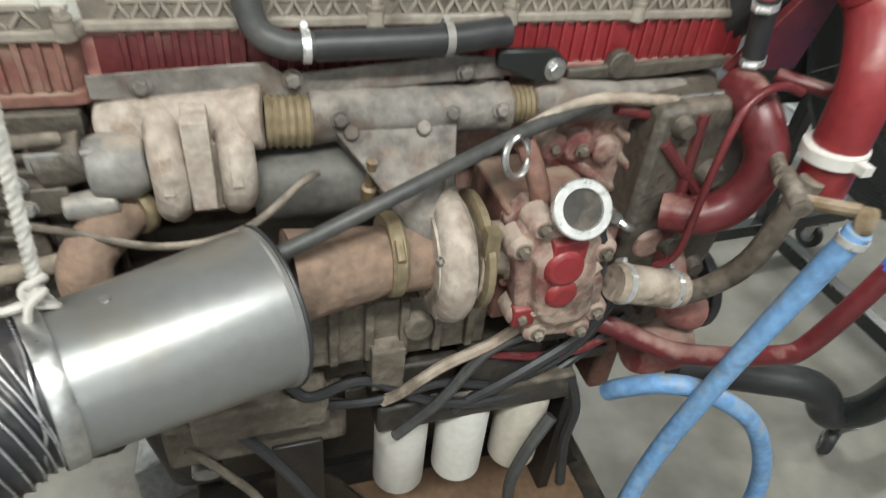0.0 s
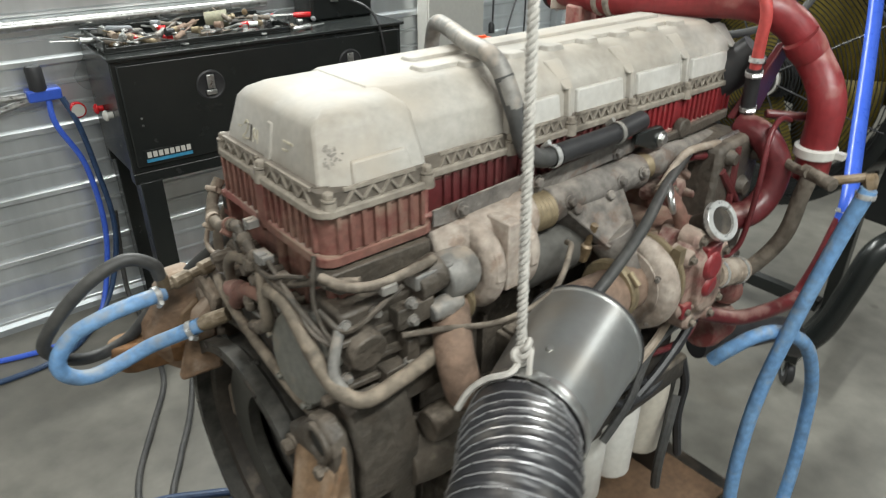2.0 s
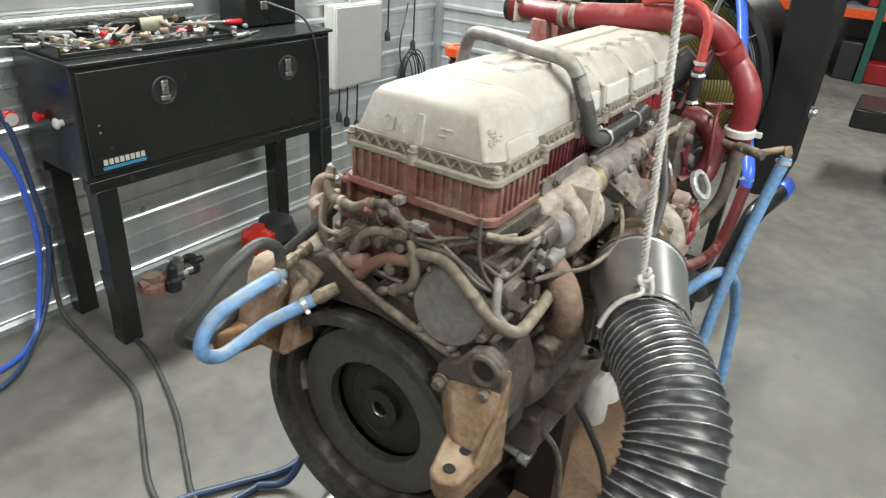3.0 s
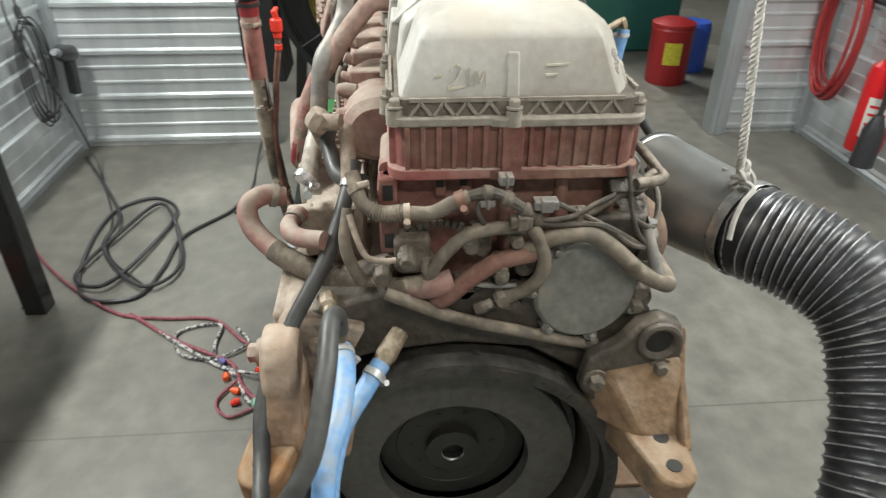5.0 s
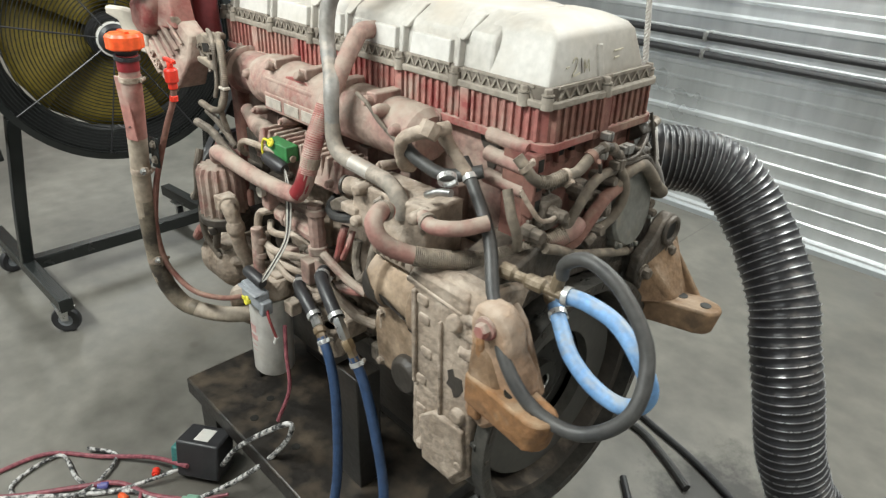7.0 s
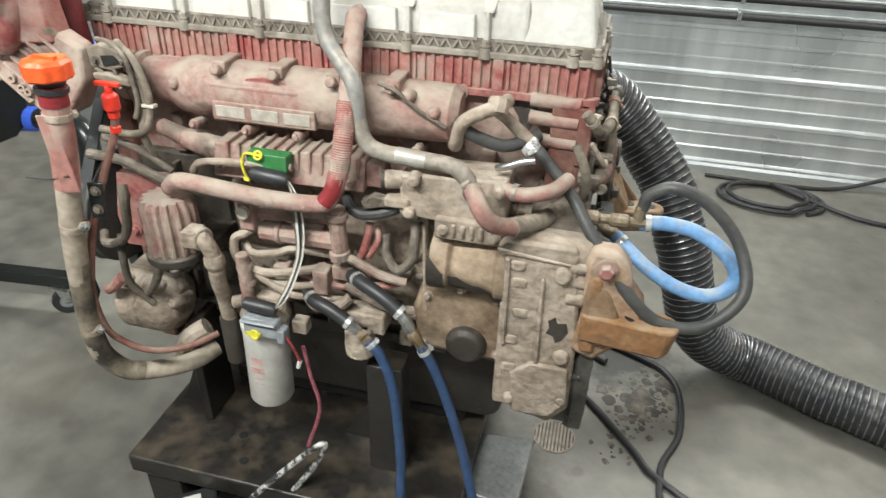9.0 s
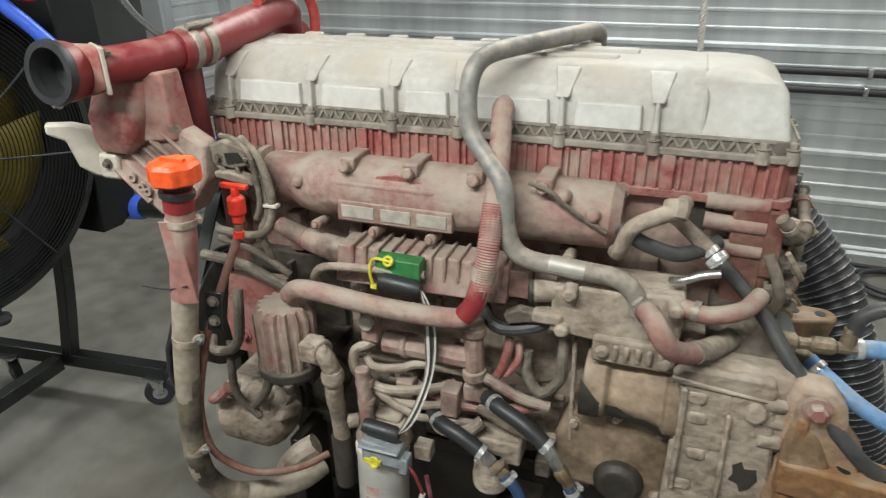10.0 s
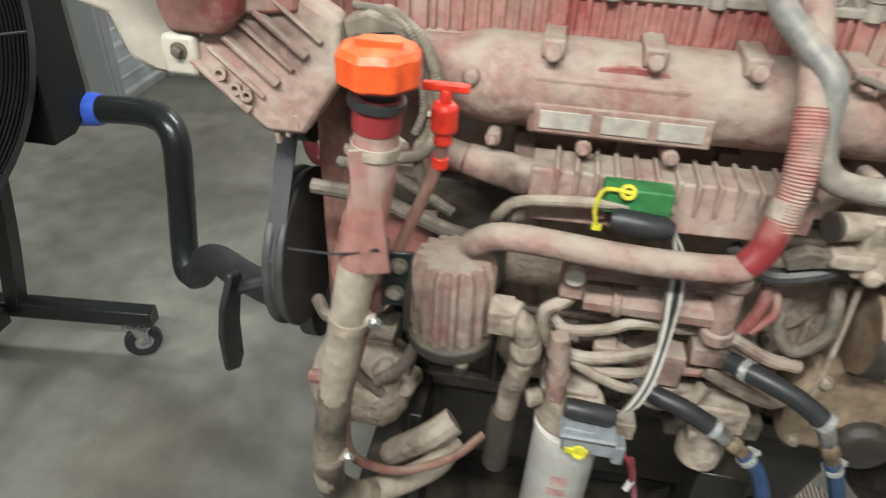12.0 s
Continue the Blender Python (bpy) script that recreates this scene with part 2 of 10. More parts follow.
GREEN = grime("green_plastic", (0.03, 0.20, 0.06), (0.04, 0.16, 0.05), 0.5, scale=20, bump=0.1)
YELLOW = grime("yellow_plastic", (0.66, 0.60, 0.05), (0.58, 0.52, 0.05), 0.45, scale=20, bump=0.05)
GREYPLASTIC = grime("grey_plastic", (0.20, 0.22, 0.24), (0.28, 0.29, 0.30), 0.5, scale=12, bump=0.1)
BRASS = grime("tarnished_brass", (0.26, 0.185, 0.10), (0.16, 0.115, 0.07), 0.5, 0.4, scale=14, bump=0.2, dust=(0.34, 0.27, 0.20), dusty=0.4, stain=0.4)
ROPE = grime("white_rope", (0.56, 0.54, 0.50), (0.40, 0.38, 0.35), 0.85, scale=30, bump=0.4)
WHITE = grime("white_panel", (0.62, 0.61, 0.57), (0.56, 0.55, 0.51), 0.5, scale=3, bump=0.02, speckle=0.12, wear=0.05)
FANYELLOW = grime("fan_yellow", (0.22, 0.165, 0.014), (0.16, 0.118, 0.012), 0.55, scale=3, bump=0.05)
EXTRED = grime("red_enamel", (0.62, 0.016, 0.02), (0.52, 0.014, 0.018), 0.22, scale=5, bump=0.02, speckle=0.12, wear=0.05)
BINRED = grime("red_bin_paint", (0.38, 0.018, 0.022), (0.32, 0.018, 0.02), 0.4, scale=5, bump=0.03, speckle=0.15)
MACHGREEN = grime("dark_green_paint", (0.02, 0.10, 0.075), (0.03, 0.13, 0.10), 0.4, scale=3, bump=0.05)
PLATE = grime("oily_stand_steel", (0.012, 0.0115, 0.011), (0.032, 0.027, 0.022), 0.4, scale=5, bump=0.25, dust=(0.09, 0.07, 0.05), dusty=0.08)
WOOD = grime("oil_stained_board", (0.22, 0.13, 0.075), (0.12, 0.075, 0.045), 0.7, scale=6, bump=0.3)


def galvanised():
    """Bright sheet with soft cloudiness and faint streaks that run down it."""
    m = bpy.data.materials.new("galvanised_sheet")
    m.use_nodes = True
    n, l = m.node_tree.nodes, m.node_tree.links
    bs = n["Principled BSDF"]
    tc = n.new("ShaderNodeTexCoord")
    mp = n.new("ShaderNodeMapping")
    mp.inputs["Scale"].default_value = (9.0, 9.0, 0.9)
    l.new(tc.outputs["Object"], mp.inputs["Vector"])
    streak = n.new("ShaderNodeTexNoise")
    streak.inputs["Scale"].default_value, streak.inputs["Detail"].default_value = 1.0, 4
    l.new(mp.outputs["Vector"], streak.inputs["Vector"])
    cloud = n.new("ShaderNodeTexNoise")
    cloud.inputs["Scale"].default_value, cloud.inputs["Detail"].default_value = 1.7, 3
    l.new(tc.outputs["Object"], cloud.inputs["Vector"])
    ad = n.new("ShaderNodeMath")
    l.new(streak.outputs["Fac"], ad.inputs[0])
    l.new(cloud.outputs["Fac"], ad.inputs[1])
    rp = n.new("ShaderNodeMapRange")
    rp.inputs[1].default_value, rp.inputs[2].default_value = 0.75, 1.25
    l.new(ad.outputs[0], rp.inputs[0])
    mx = n.new("ShaderNodeMix")
    mx.data_type = "RGBA"
    mx.inputs["A"].default_value, mx.inputs["B"].default_value = (0.58, 0.61, 0.62, 1), (0.80, 0.83, 0.84, 1)
    l.new(rp.outputs[0], mx.inputs["Factor"])
    l.new(mx.outputs["Result"], bs.inputs["Base Color"])
    rr = n.new("ShaderNodeMapRange")
    rr.inputs[3].default_value, rr.inputs[4].default_value = 0.24, 0.34
    l.new(cloud.outputs["Fac"], rr.inputs[0])
    l.new(rr.outputs[0], bs.inputs["Roughness"])
    bs.inputs["Metallic"].default_value = 0.64
    return m


GALV = galvanised()
TRIM = grime("galvanised_trim", (0.50, 0.53, 0.55), (0.42, 0.45, 0.46), 0.4, 0.6, scale=3, bump=0.0, speckle=0.08, wear=0.05)


def concrete():
    m = grime("polished_concrete", (0.215, 0.206, 0.178), (0.15, 0.144, 0.125), 0.5, scale=1.3, bump=0.05, fine=9, spread=0.2)
    nt = m.node_tree
    n, l = nt.nodes, nt.links
    bs = n["Principled BSDF"]
    old = bs.inputs["Base Color"].links[0].from_socket
    tc = next(x for x in n if x.type == "TEX_COORD")
    st = n.new("ShaderNodeTexNoise")
    st.inputs["Scale"].default_value, st.inputs["Detail"].default_value, st.inputs["Distortion"].default_value = 0.55, 8, 0.6
    l.new(tc.outputs["Object"], st.inputs["Vector"])
    rp = n.new("ShaderNodeMapRange")
    rp.inputs[1].default_value, rp.inputs[2].default_value, rp.inputs[3].default_value, rp.inputs[4].default_value = 0.38, 0.62, 0.72, 1.15
    l.new(st.outputs["Fac"], rp.inputs[0])
    mu = n.new("ShaderNodeMix")
    mu.data_type, mu.blend_type = "RGBA", "MULTIPLY"
    mu.inputs["Factor"].default_value = 1.0
    l.new(old, mu.inputs["A"])
    l.new(rp.outputs[0], mu.inputs["B"])
    out = mu.outputs["Result"]
    nz = n.new("ShaderNodeTexNoise")
    nz.inputs["Scale"].default_value, nz.inputs["Detail"].default_value, nz.inputs["Roughness"].default_value = 7.0, 8, 0.75
    l.new(tc.outputs["Object"], nz.inputs["Vector"])
    # oil spots, drips and pale wiped patches: place, reach, depth, colour
    spots = ((-0.84, -0.62, 0.42, 0.85, (0.03, 0.028, 0.025)), (0.05, -0.35, 0.5, 0.8, (0.05, 0.04, 0.03)), (0.35, 0.55, 0.45, 0.5, (0.06, 0.05, 0.04)),
             (-0.30, 0.10, 0.55, 0.7, (0.06, 0.05, 0.04)), (1.35, 0.10, 0.5, 0.35, (0.10, 0.085, 0.06)), (2.3, 1.75, 0.35, 0.4, (0.07, 0.06, 0.05)),
             (-0.2, -1.9, 0.6, 0.3, (0.09, 0.085, 0.075)), (1.1, -1.1, 0.55, 0.3, (0.10, 0.09, 0.08)), (-1.3, 0.9, 0.5, 0.25, (0.10, 0.09, 0.08)))
    for x, y, r, depth, colour in spots:
        dist = n.new("ShaderNodeVectorMath")
        dist.operation = "DISTANCE"
        l.new(tc.outputs["Object"], dist.inputs[0])
        dist.inputs[1].default_value = (x, y, 0)
        fall = n.new("ShaderNodeMapRange")
        fall.inputs[1].default_value, fall.inputs[2].default_value, fall.inputs[3].default_value, fall.inputs[4].default_value = 0.0, r, 0.62, 0.0
        l.new(dist.outputs["Value"], fall.inputs[0])
        ad = n.new("ShaderNodeMath")
        l.new(fall.outputs[0], ad.inputs[0])
        l.new(nz.outputs["Fac"], ad.inputs[1])
        cut = n.new("ShaderNodeMapRange")
        cut.inputs[1].default_value, cut.inputs[2].default_value, cut.inputs[4].default_value = 0.72, 0.98, depth
        l.new(ad.outputs[0], cut.inputs[0])
        mx = n.new("ShaderNodeMix")
        mx.data_type = "RGBA"
        l.new(cut.outputs[0], mx.inputs["Factor"])
        l.new(out, mx.inputs["A"])
        mx.inputs["B"].default_value = (*colour, 1)
        out = mx.outputs["Result"]
    # saw-cut joint across the slab
    sx = n.new("ShaderNodeSeparateXYZ")
    l.new(tc.outputs["Object"], sx.inputs[0])
    off = n.new("ShaderNodeMath")
    off.operation = "ADD"
    off.inputs[1].default_value = -0.205
    l.new(sx.outputs["X"], off.inputs[0])
    ab = n.new("ShaderNodeMath")
    ab.operation = "ABSOLUTE"
    l.new(off.outputs[0], ab.inputs[0])
    jt = n.new("ShaderNodeMapRange")
    jt.inputs[1].default_value, jt.inputs[2].default_value, jt.inputs[3].default_value, jt.inputs[4].default_value = 0.002, 0.005, 0.6, 0.0
    l.new(ab.outputs[0], jt.inputs[0])
    jm = n.new("ShaderNodeMix")
    jm.data_type = "RGBA"
    l.new(jt.outputs[0], jm.inputs["Factor"])
    l.new(out, jm.inputs["A"])
    jm.inputs["B"].default_value = (0.08, 0.075, 0.065, 1)
    out = jm.outputs["Result"]
    # small dark drips all over
    vo = n.new("ShaderNodeTexVoronoi")
    vo.inputs["Scale"].default_value = 2.6
    l.new(tc.outputs["Object"], vo.inputs["Vector"])
    drip = n.new("ShaderNodeMapRange")
    drip.inputs[1].default_value, drip.inputs[2].default_value, drip.inputs[3].default_value, drip.inputs[4].default_value = 0.045, 0.075, 0.55, 0.0
    l.new(vo.outputs["Distance"], drip.inputs[0])
    dx = n.new("ShaderNodeMix")
    dx.data_type = "RGBA"
    l.new(drip.outputs[0], dx.inputs["Factor"])
    l.new(out, dx.inputs["A"])
    dx.inputs["B"].default_value = (0.09, 0.08, 0.068, 1)
    l.new(dx.outputs["Result"], bs.inputs["Base Color"])
    return m


CONCRETE = concrete()

# ---------------------------------------------------------------- mesh helpers


class G:
    """Plain mesh data gathered piece by piece."""

    def __init__(self):
        self.v, self.f = [], []

    def put(self, verts, faces):
        o = len(self.v)
        self.v += [tuple(p) for p in verts]
        self.f += [tuple(i + o for i in q) for q in faces]
        return self

    def hexa(self, p):
        """Eight corners: the lower four round, then the upper four."""
        return self.put(p, [(3, 2, 1, 0), (4, 5, 6, 7), (0, 1, 5, 4), (1, 2, 6, 5), (2, 3, 7, 6), (3, 0, 4, 7)])

    def box(self, x0, x1, y0, y1, z0, z1, m=None):
        p = [(x0, y0, z0), (x1, y0, z0), (x1, y1, z0), (x0, y1, z0), (x0, y0, z1), (x1, y0, z1), (x1, y1, z1), (x0, y1, z1)]
        return self.hexa([m @ Vector(q) for q in p] if m else p)

    def cyl(self, a, b, r, r2=None, seg=16):
        return self.lathe(a, b, [(r, 0.0), (r if r2 is None else r2, 1.0)], seg)

    def lathe(self, a, b, profile, seg=20, cap=True):
        """Rings of (radius, share of the way from a to b)."""
        a, b = Vector(a), Vector(b)
        d = (b - a).normalized()
        u = d.orthogonal().normalized()
        w = d.cross(u)
        vs, fs = [], []
        for r, h in profile:
            c = a.lerp(b, h)
            vs += [c + r * (math.cos(k * math.tau / seg) * u + math.sin(k * math.tau / seg) * w) for k in range(seg)]
        for i in range(len(profile) - 1):
            for k in range(seg):
                k2 = (k + 1) % seg
                fs.append((i * seg + k, i * seg + k2, (i + 1) * seg + k2, (i + 1) * seg + k))
        if cap:
            fs.append(tuple(reversed(range(seg))))
            fs.append(tuple(range((len(profile) - 1) * seg, len(profile) * seg)))
        return self.put(vs, fs)

    def ring(self, c, axis, r, t, seg=40, n=8, flat=1.0):
        """A torus of radius r and thickness t."""
        d = Vector(axis).normalized()
        u = d.orthogonal().normalized()
        w = d.cross(u)
        vs, fs = [], []
        for k in range(seg):
            e = math.cos(k * math.tau / seg) * u + math.sin(k * math.tau / seg) * w
            for j in range(n):
                q = j * math.tau / n
                vs.append(Vector(c) + e * (r + t * math.cos(q)) + d * (t * flat * math.sin(q)))
        for k in range(seg):
            for j in range(n):
                k2, j2 = (k + 1) % seg, (j + 1) % n
                fs.append((k * n + j, k2 * n + j, k2 * n + j2, k * n + j2))
        return self.put(vs, fs)

    def tube(self, pts, r, seg=14, sub=6, corr=0.0, pitch=0.012, closed=False):
        """A smooth round pipe through the points; corr: ridge height of a corrugated one."""
        path = spline(pts, sub)
        if corr:
            path = even(path, pitch / 4)
        radii = [r + (corr * math.cos(i * math.pi / 2) if corr else 0.0) for i in range(len(path))]
        vs, fs = [], []
        up = None
        for i, c in enumerate(path):
            d = (path[min(i + 1, len(path) - 1)] - path[max(i - 1, 0)]).normalized()
            up = d.orthogonal().normalized() if up is None else (up - d * up.dot(d)).normalized()
            w = d.cross(up)
            vs += [c + radii[i] * (math.cos(k * math.tau / seg) * up + math.sin(k * math.tau / seg) * w) for k in range(seg)]
        for i in range(len(path) - 1):
            for k in range(seg):
                k2 = (k + 1) % seg
                fs.append((i * seg + k, i * seg + k2, (i + 1) * seg + k2, (i + 1) * seg + k))
        fs.append(tuple(reversed(range(seg))))
        fs.append(tuple(range((len(path) - 1) * seg, len(path) * seg)))
        return self.put(vs, fs)

    def prism(self, outline, axis, a, b):
        """A closed outline in the plane across the axis, drawn out from a to b."""
        k = "xyz".index(axis)

        def at(p, h):
            q = [p[0], p[1]]
            q.insert(k, h)
            return tuple(q)
        n = len(outline)
        vs = [at(p, a) for p in outline] + [at(p, b) for p in outline]
        fs = [tuple(reversed(range(n))), tuple(range(n, 2 * n))]
        fs += [(i, (i + 1) % n, n + (i + 1) % n, n + i) for i in range(n)]
        return self.put(vs, fs)

    def bolt(self, p, d, r=0.011, h=0.010):
        p, d = Vector(p), Vector(d).normalized()
        self.lathe(p, p + d * h * 0.35, [(r * 1.45, 0), (r * 1.45, 1)], 12)
        return self.lathe(p + d * h * 0.3, p + d * h * 1.5, [(r, 0), (r, 0.8), (r * 0.8, 1)], 6)

    def loft(self, levels, cap=True):
        """Closed rings with equal numbers of points."""
        n = len(levels[0])
        vs = [p for ring in levels for p in ring]
        fs = []
        for i in range(len(levels) - 1):
            fs += [(i * n + k, i * n + (k + 1) % n, (i + 1) * n + (k + 1) % n, (i + 1) * n + k) for k in range(n)]
        if cap:
            fs.append(tuple(reversed(range(n))))
            fs.append(tuple(range((len(levels) - 1) * n, len(levels) * n)))
        return self.put(vs, fs)


def spline(pts, sub):
    p = [Vector(q) for q in pts]
    if len(p) < 3:
        return p
    p = [2 * p[0] - p[1]] + p + [2 * p[-1] - p[-2]]
    out = []
    for i in range(1, len(p) - 2):
        for k in range(sub):
            t = k / sub
            out.append(0.5 * (2 * p[i] + (p[i + 1] - p[i - 1]) * t + (2 * p[i - 1] - 5 * p[i] + 4 * p[i + 1] - p[i + 2]) * t * t
                              + (3 * p[i] - p[i - 1] - 3 * p[i + 1] + p[i + 2]) * t ** 3))
    out.append(p[-2])
    return out


def even(path, step):
    out, left = [path[0]], step
    for a, b in zip(path, path[1:]):
        d = (b - a).length
        while left <= d and d > 0:
            a = a.lerp(b, left / d)
            d = (b - a).length
            out.append(a)
            left = step
        left -= d
    return out


def rrect(x0, x1, y0, y1, z, r, n=4):
    """A rounded rectangle at height z."""
    out = []
    for cx, cy, q in ((x1 - r, y1 - r, 0), (x0 + r, y1 - r, 1), (x0 + r, y0 + r, 2), (x1 - r, y0 + r, 3)):
        out += [(cx + r * math.cos((q + k / n) * math.pi / 2), cy + r * math.sin((q + k / n) * math.pi / 2), z) for k in range(n + 1)]
    return out


def circle(cy, cz, r, n=48, a0=0.0, a1=math.tau):
    return [(cy + r * math.cos(a0 + (a1 - a0) * k / n), cz + r * math.sin(a0 + (a1 - a0) * k / n)) for k in range(n)]


def mesh_of(g, name, material, bevel=0.0, angle=35):
    me = bpy.data.meshes.new(name)
    me.from_pydata(g.v, [], g.f)
    bm = bmesh.new()
    bm.from_mesh(me)
    bmesh.ops.recalc_face_normals(bm, faces=bm.faces)
    bm.to_mesh(me)
    bm.free()
    me.materials.append(material)
    me.polygons.foreach_set("use_smooth", [True] * len(me.polygons))
    me.set_sharp_from_angle(angle=radians(angle))
    return me


def finish(ob, bevel):
    if bevel:
        mod = ob.modifiers.new("bevel", "BEVEL")
        mod.width, mod.segments, mod.limit_method, mod.angle_limit = bevel, 2, "ANGLE", radians(35)
    return ob


def thing(name, loc, label, category, group=""):
    ob = new(name)
    ob.location, ob.empty_display_size = loc, 0.05
    return tagged(ob, label, category, group)


def part(name, g, material, parent, label="", bevel=0.0):
    ob = new(name, mesh_of(g, name, material))
    ob.parent = parent
    top = parent
    shift = Vector(parent.location)
    while top.parent:
        top = top.parent
        shift += Vector(top.location)
    ob.location = -shift
    if label:
        tagged(ob, label)
    return finish(ob, bevel)


def islands(g):
    """The unconnected pieces of a mesh, largest box first."""
    root = list(range(len(g.v)))

    def top(i):
        while root[i] != i:
            root[i] = root[root[i]]
            i = root[i]
        return i

    for q in g.f:
        a = top(q[0])
        for i in q[1:]:
            root[top(i)] = a
    found = {}
    for q in g.f:
        found.setdefault(top(q[0]), []).append(q)
    out = []
    for faces in found.values():
        piece, ids = G(), {}
        for q in faces:
            piece.f.append(tuple(ids.setdefault(i, len(ids)) for i in q))
        piece.v = [g.v[i] for i in ids]
        lo, hi = np.min(piece.v, axis=0), np.max(piece.v, axis=0)
        out.append((float(np.sum(hi - lo)), len(out), piece))
    return [p for _, _, p in sorted(out, key=lambda e: (-e[0], e[1]))]


def split_part(name, piece, g, material, parent, label="", bevel=0.0, other=None):
    """The largest piece carries the name; the rest are its own small parts."""
    whole = islands(g)
    main = part(name, whole[0], material, parent, label, bevel)
    for q in whole[1:]:
        part(piece, q, other or material, main, "", min(bevel, 0.003))
    return main


def each_part(name, g, material, parent, label="", bevel=0.0):
    return [part(name, q, material, parent, label, bevel) for q in islands(g)]


def solo(name, g, material, label, category, group="", kind="", bevel=0.0):
    ob = new(name, mesh_of(g, name, material))
    return finish(tagged(ob, label, category, group, kind), bevel)


def clamp_band(parent, p, d, r, material=None, width=0.012):
    """A worm-drive hose clamp."""
    p, d = Vector(p), Vector(d).normalized()
    g = G().lathe(p - d * width / 2, p + d * width / 2, [(r, 0), (r + 0.0018, 0), (r + 0.0018, 1), (r, 1)], 20, cap=False)
    u = d.orthogonal().normalized()
    g.cyl(p + u * (r + 0.004) - d.cross(u) * 0.011, p + u * (r + 0.004) + d.cross(u) * 0.011, 0.0055, seg=8)
    return split_part("hose_clamp", "clamp_screw", g, material or CLAMP, parent)


# ---------------------------------------------------------------- the room
X0, X1, YN, YP, CEIL = -4.6, 2.82, -2.74, 2.26, 4.0
FARX = 11.0
g = G().box(X0 - 0.2, FARX + 0.2, -8.0, 6.2, -0.12, 0.0)
solo("floor", g, CONCRETE, "worn grey concrete workshop floor with stains and drips", "floor", kind="structure")


def siding(name, length, height, m, gaps=()):
    """Horizontal ribbed steel sheet: a tall rib every third of the pitch, two low ones between."""
    prof, z, i = [(0.0, 0.0)], 0.05, 0
    while z < height - 0.06:
        h = 0.022 if i % 3 == 0 else 0.009
        w = 0.022 if i % 3 == 0 else 0.012
        prof += [(0.0, z - w), (h, z - w * 0.45), (h, z + w * 0.45), (0.0, z + w)]
        z += 0.0955
        i += 1
    prof += [(0.0, height), (-0.06, height), (-0.06, 0.0)]
    g = G()
    vs = [m @ Vector((x, d, zz)) for x in (0.0, length) for d, zz in prof]
    n = len(prof)
    g.put(vs, [tuple(range(n)), tuple(reversed(range(n, 2 * n)))] + [(k, n + k, n + (k + 1) % n, (k + 1) % n) for k in range(n)])
    return solo(name, g, GALV, "ribbed galvanised steel wall sheeting with dull reflections", "wall", kind="structure")


siding("wall_south", X1 - X0, CEIL, Matrix.Translation((X0, YN, 0)))
siding("wall_north", X1 - X0, CEIL, Matrix.Translation((X1, YP, 0)) @ Matrix.Rotation(math.pi, 4, "Z"))
# unseen west wall, added to close the room
siding("wall_west", YP - YN, CEIL, Matrix.Translation((X0, YP, 0)) @ Matrix.Rotation(-math.pi / 2, 4, "Z"))
# end wall with its wide opening
siding("wall_east_1", YP - 1.06, CEIL, Matrix.Translation((X1, 1.06, 0)) @ Matrix.Rotation(math.pi / 2, 4, "Z"))
siding("wall_east_2", -2.16 - YN, CEIL, Matrix.Translation((X1, YN, 0)) @ Matrix.Rotation(math.pi / 2, 4, "Z"))
g = G().box(X1 - 0.02, X1 + 0.06, -2.16, 1.06, 3.0, CEIL)
solo("wall_east_3", g, GALV, "plain steel lintel panel above the wide opening", "wall", kind="structure")
for i, (a, b) in enumerate(((1.06, 0.95), (-2.16, -2.05))):
    g = G().box(X1 - 0.045, X1 + 0.10, min(a, b), max(a, b), 0.0, 3.0)
    g.box(X1 - 0.055, X1 - 0.03, min(a, b) + 0.03, max(a, b) - 0.03, 0.0, 3.0)
    solo("door_post", g, TRIM, "grey galvanised steel door post of the wide opening", "door post", "door posts", "structure", 0.004)
for nm, g in (("trim_south", G().prism([(YN, 0), (YN + 0.035, 0), (YN + 0.035, 0.03), (YN + 0.02, 0.05), (YN, 0.05)], "x", X0, X1)),
              ("trim_north", G().prism([(YP, 0), (YP - 0.035, 0), (YP - 0.035, 0.03), (YP - 0.02, 0.05), (YP, 0.05)], "x", X0, X1))):
    solo(nm, g, TRIM, "galvanised base channel along the wall foot", "trim", kind="structure")
for cx, cy in ((X1 - 0.02, YP - 0.02), (X1 - 0.02, YN + 0.02)):
    g = G().box(cx - 0.04, cx + 0.02, cy - 0.04, cy + 0.04, 0.0, CEIL)
    solo("trim_corner", g, TRIM, "galvanised corner flashing", "trim", kind="structure", bevel=0.004)
# unseen ceiling, coloured dark so that less light bounces back down
g = G().box(X0 - 0.1, X1 + 0.1, YN - 0.1, YP + 0.1, CEIL, CEIL + 0.1)
solo("ceiling", g, grime("bounce_cutting_ceiling", (0.17, 0.175, 0.18), (0.13, 0.133, 0.137), 0.6, scale=2, bump=0.0), "unseen dark grey ceiling that holds back bounced light", "ceiling", kind="structure")
# bay behind the opening
g = G().box(X1 + 0.1, FARX, -8.0, -7.9, 0, 4.6)
g.box(X1 + 0.1, FARX, 6.1, 6.2, 0, 4.6)
g.box(FARX, FARX + 0.1, -8.0, 6.2, 0, 4.6)
g.box(X1 + 0.06, X1 + 0.12, -8.0, YN, 0, 4.6)
g.box(X1 + 0.06, X1 + 0.12, YP, 6.2, 0, 4.6)
solo("wall_far", g, grime("far_wall_paint", (0.30, 0.31, 0.31), (0.22, 0.23, 0.23), 0.6, scale=1.5), "plain grey walls of the bay beyond the opening", "wall", kind="structure")
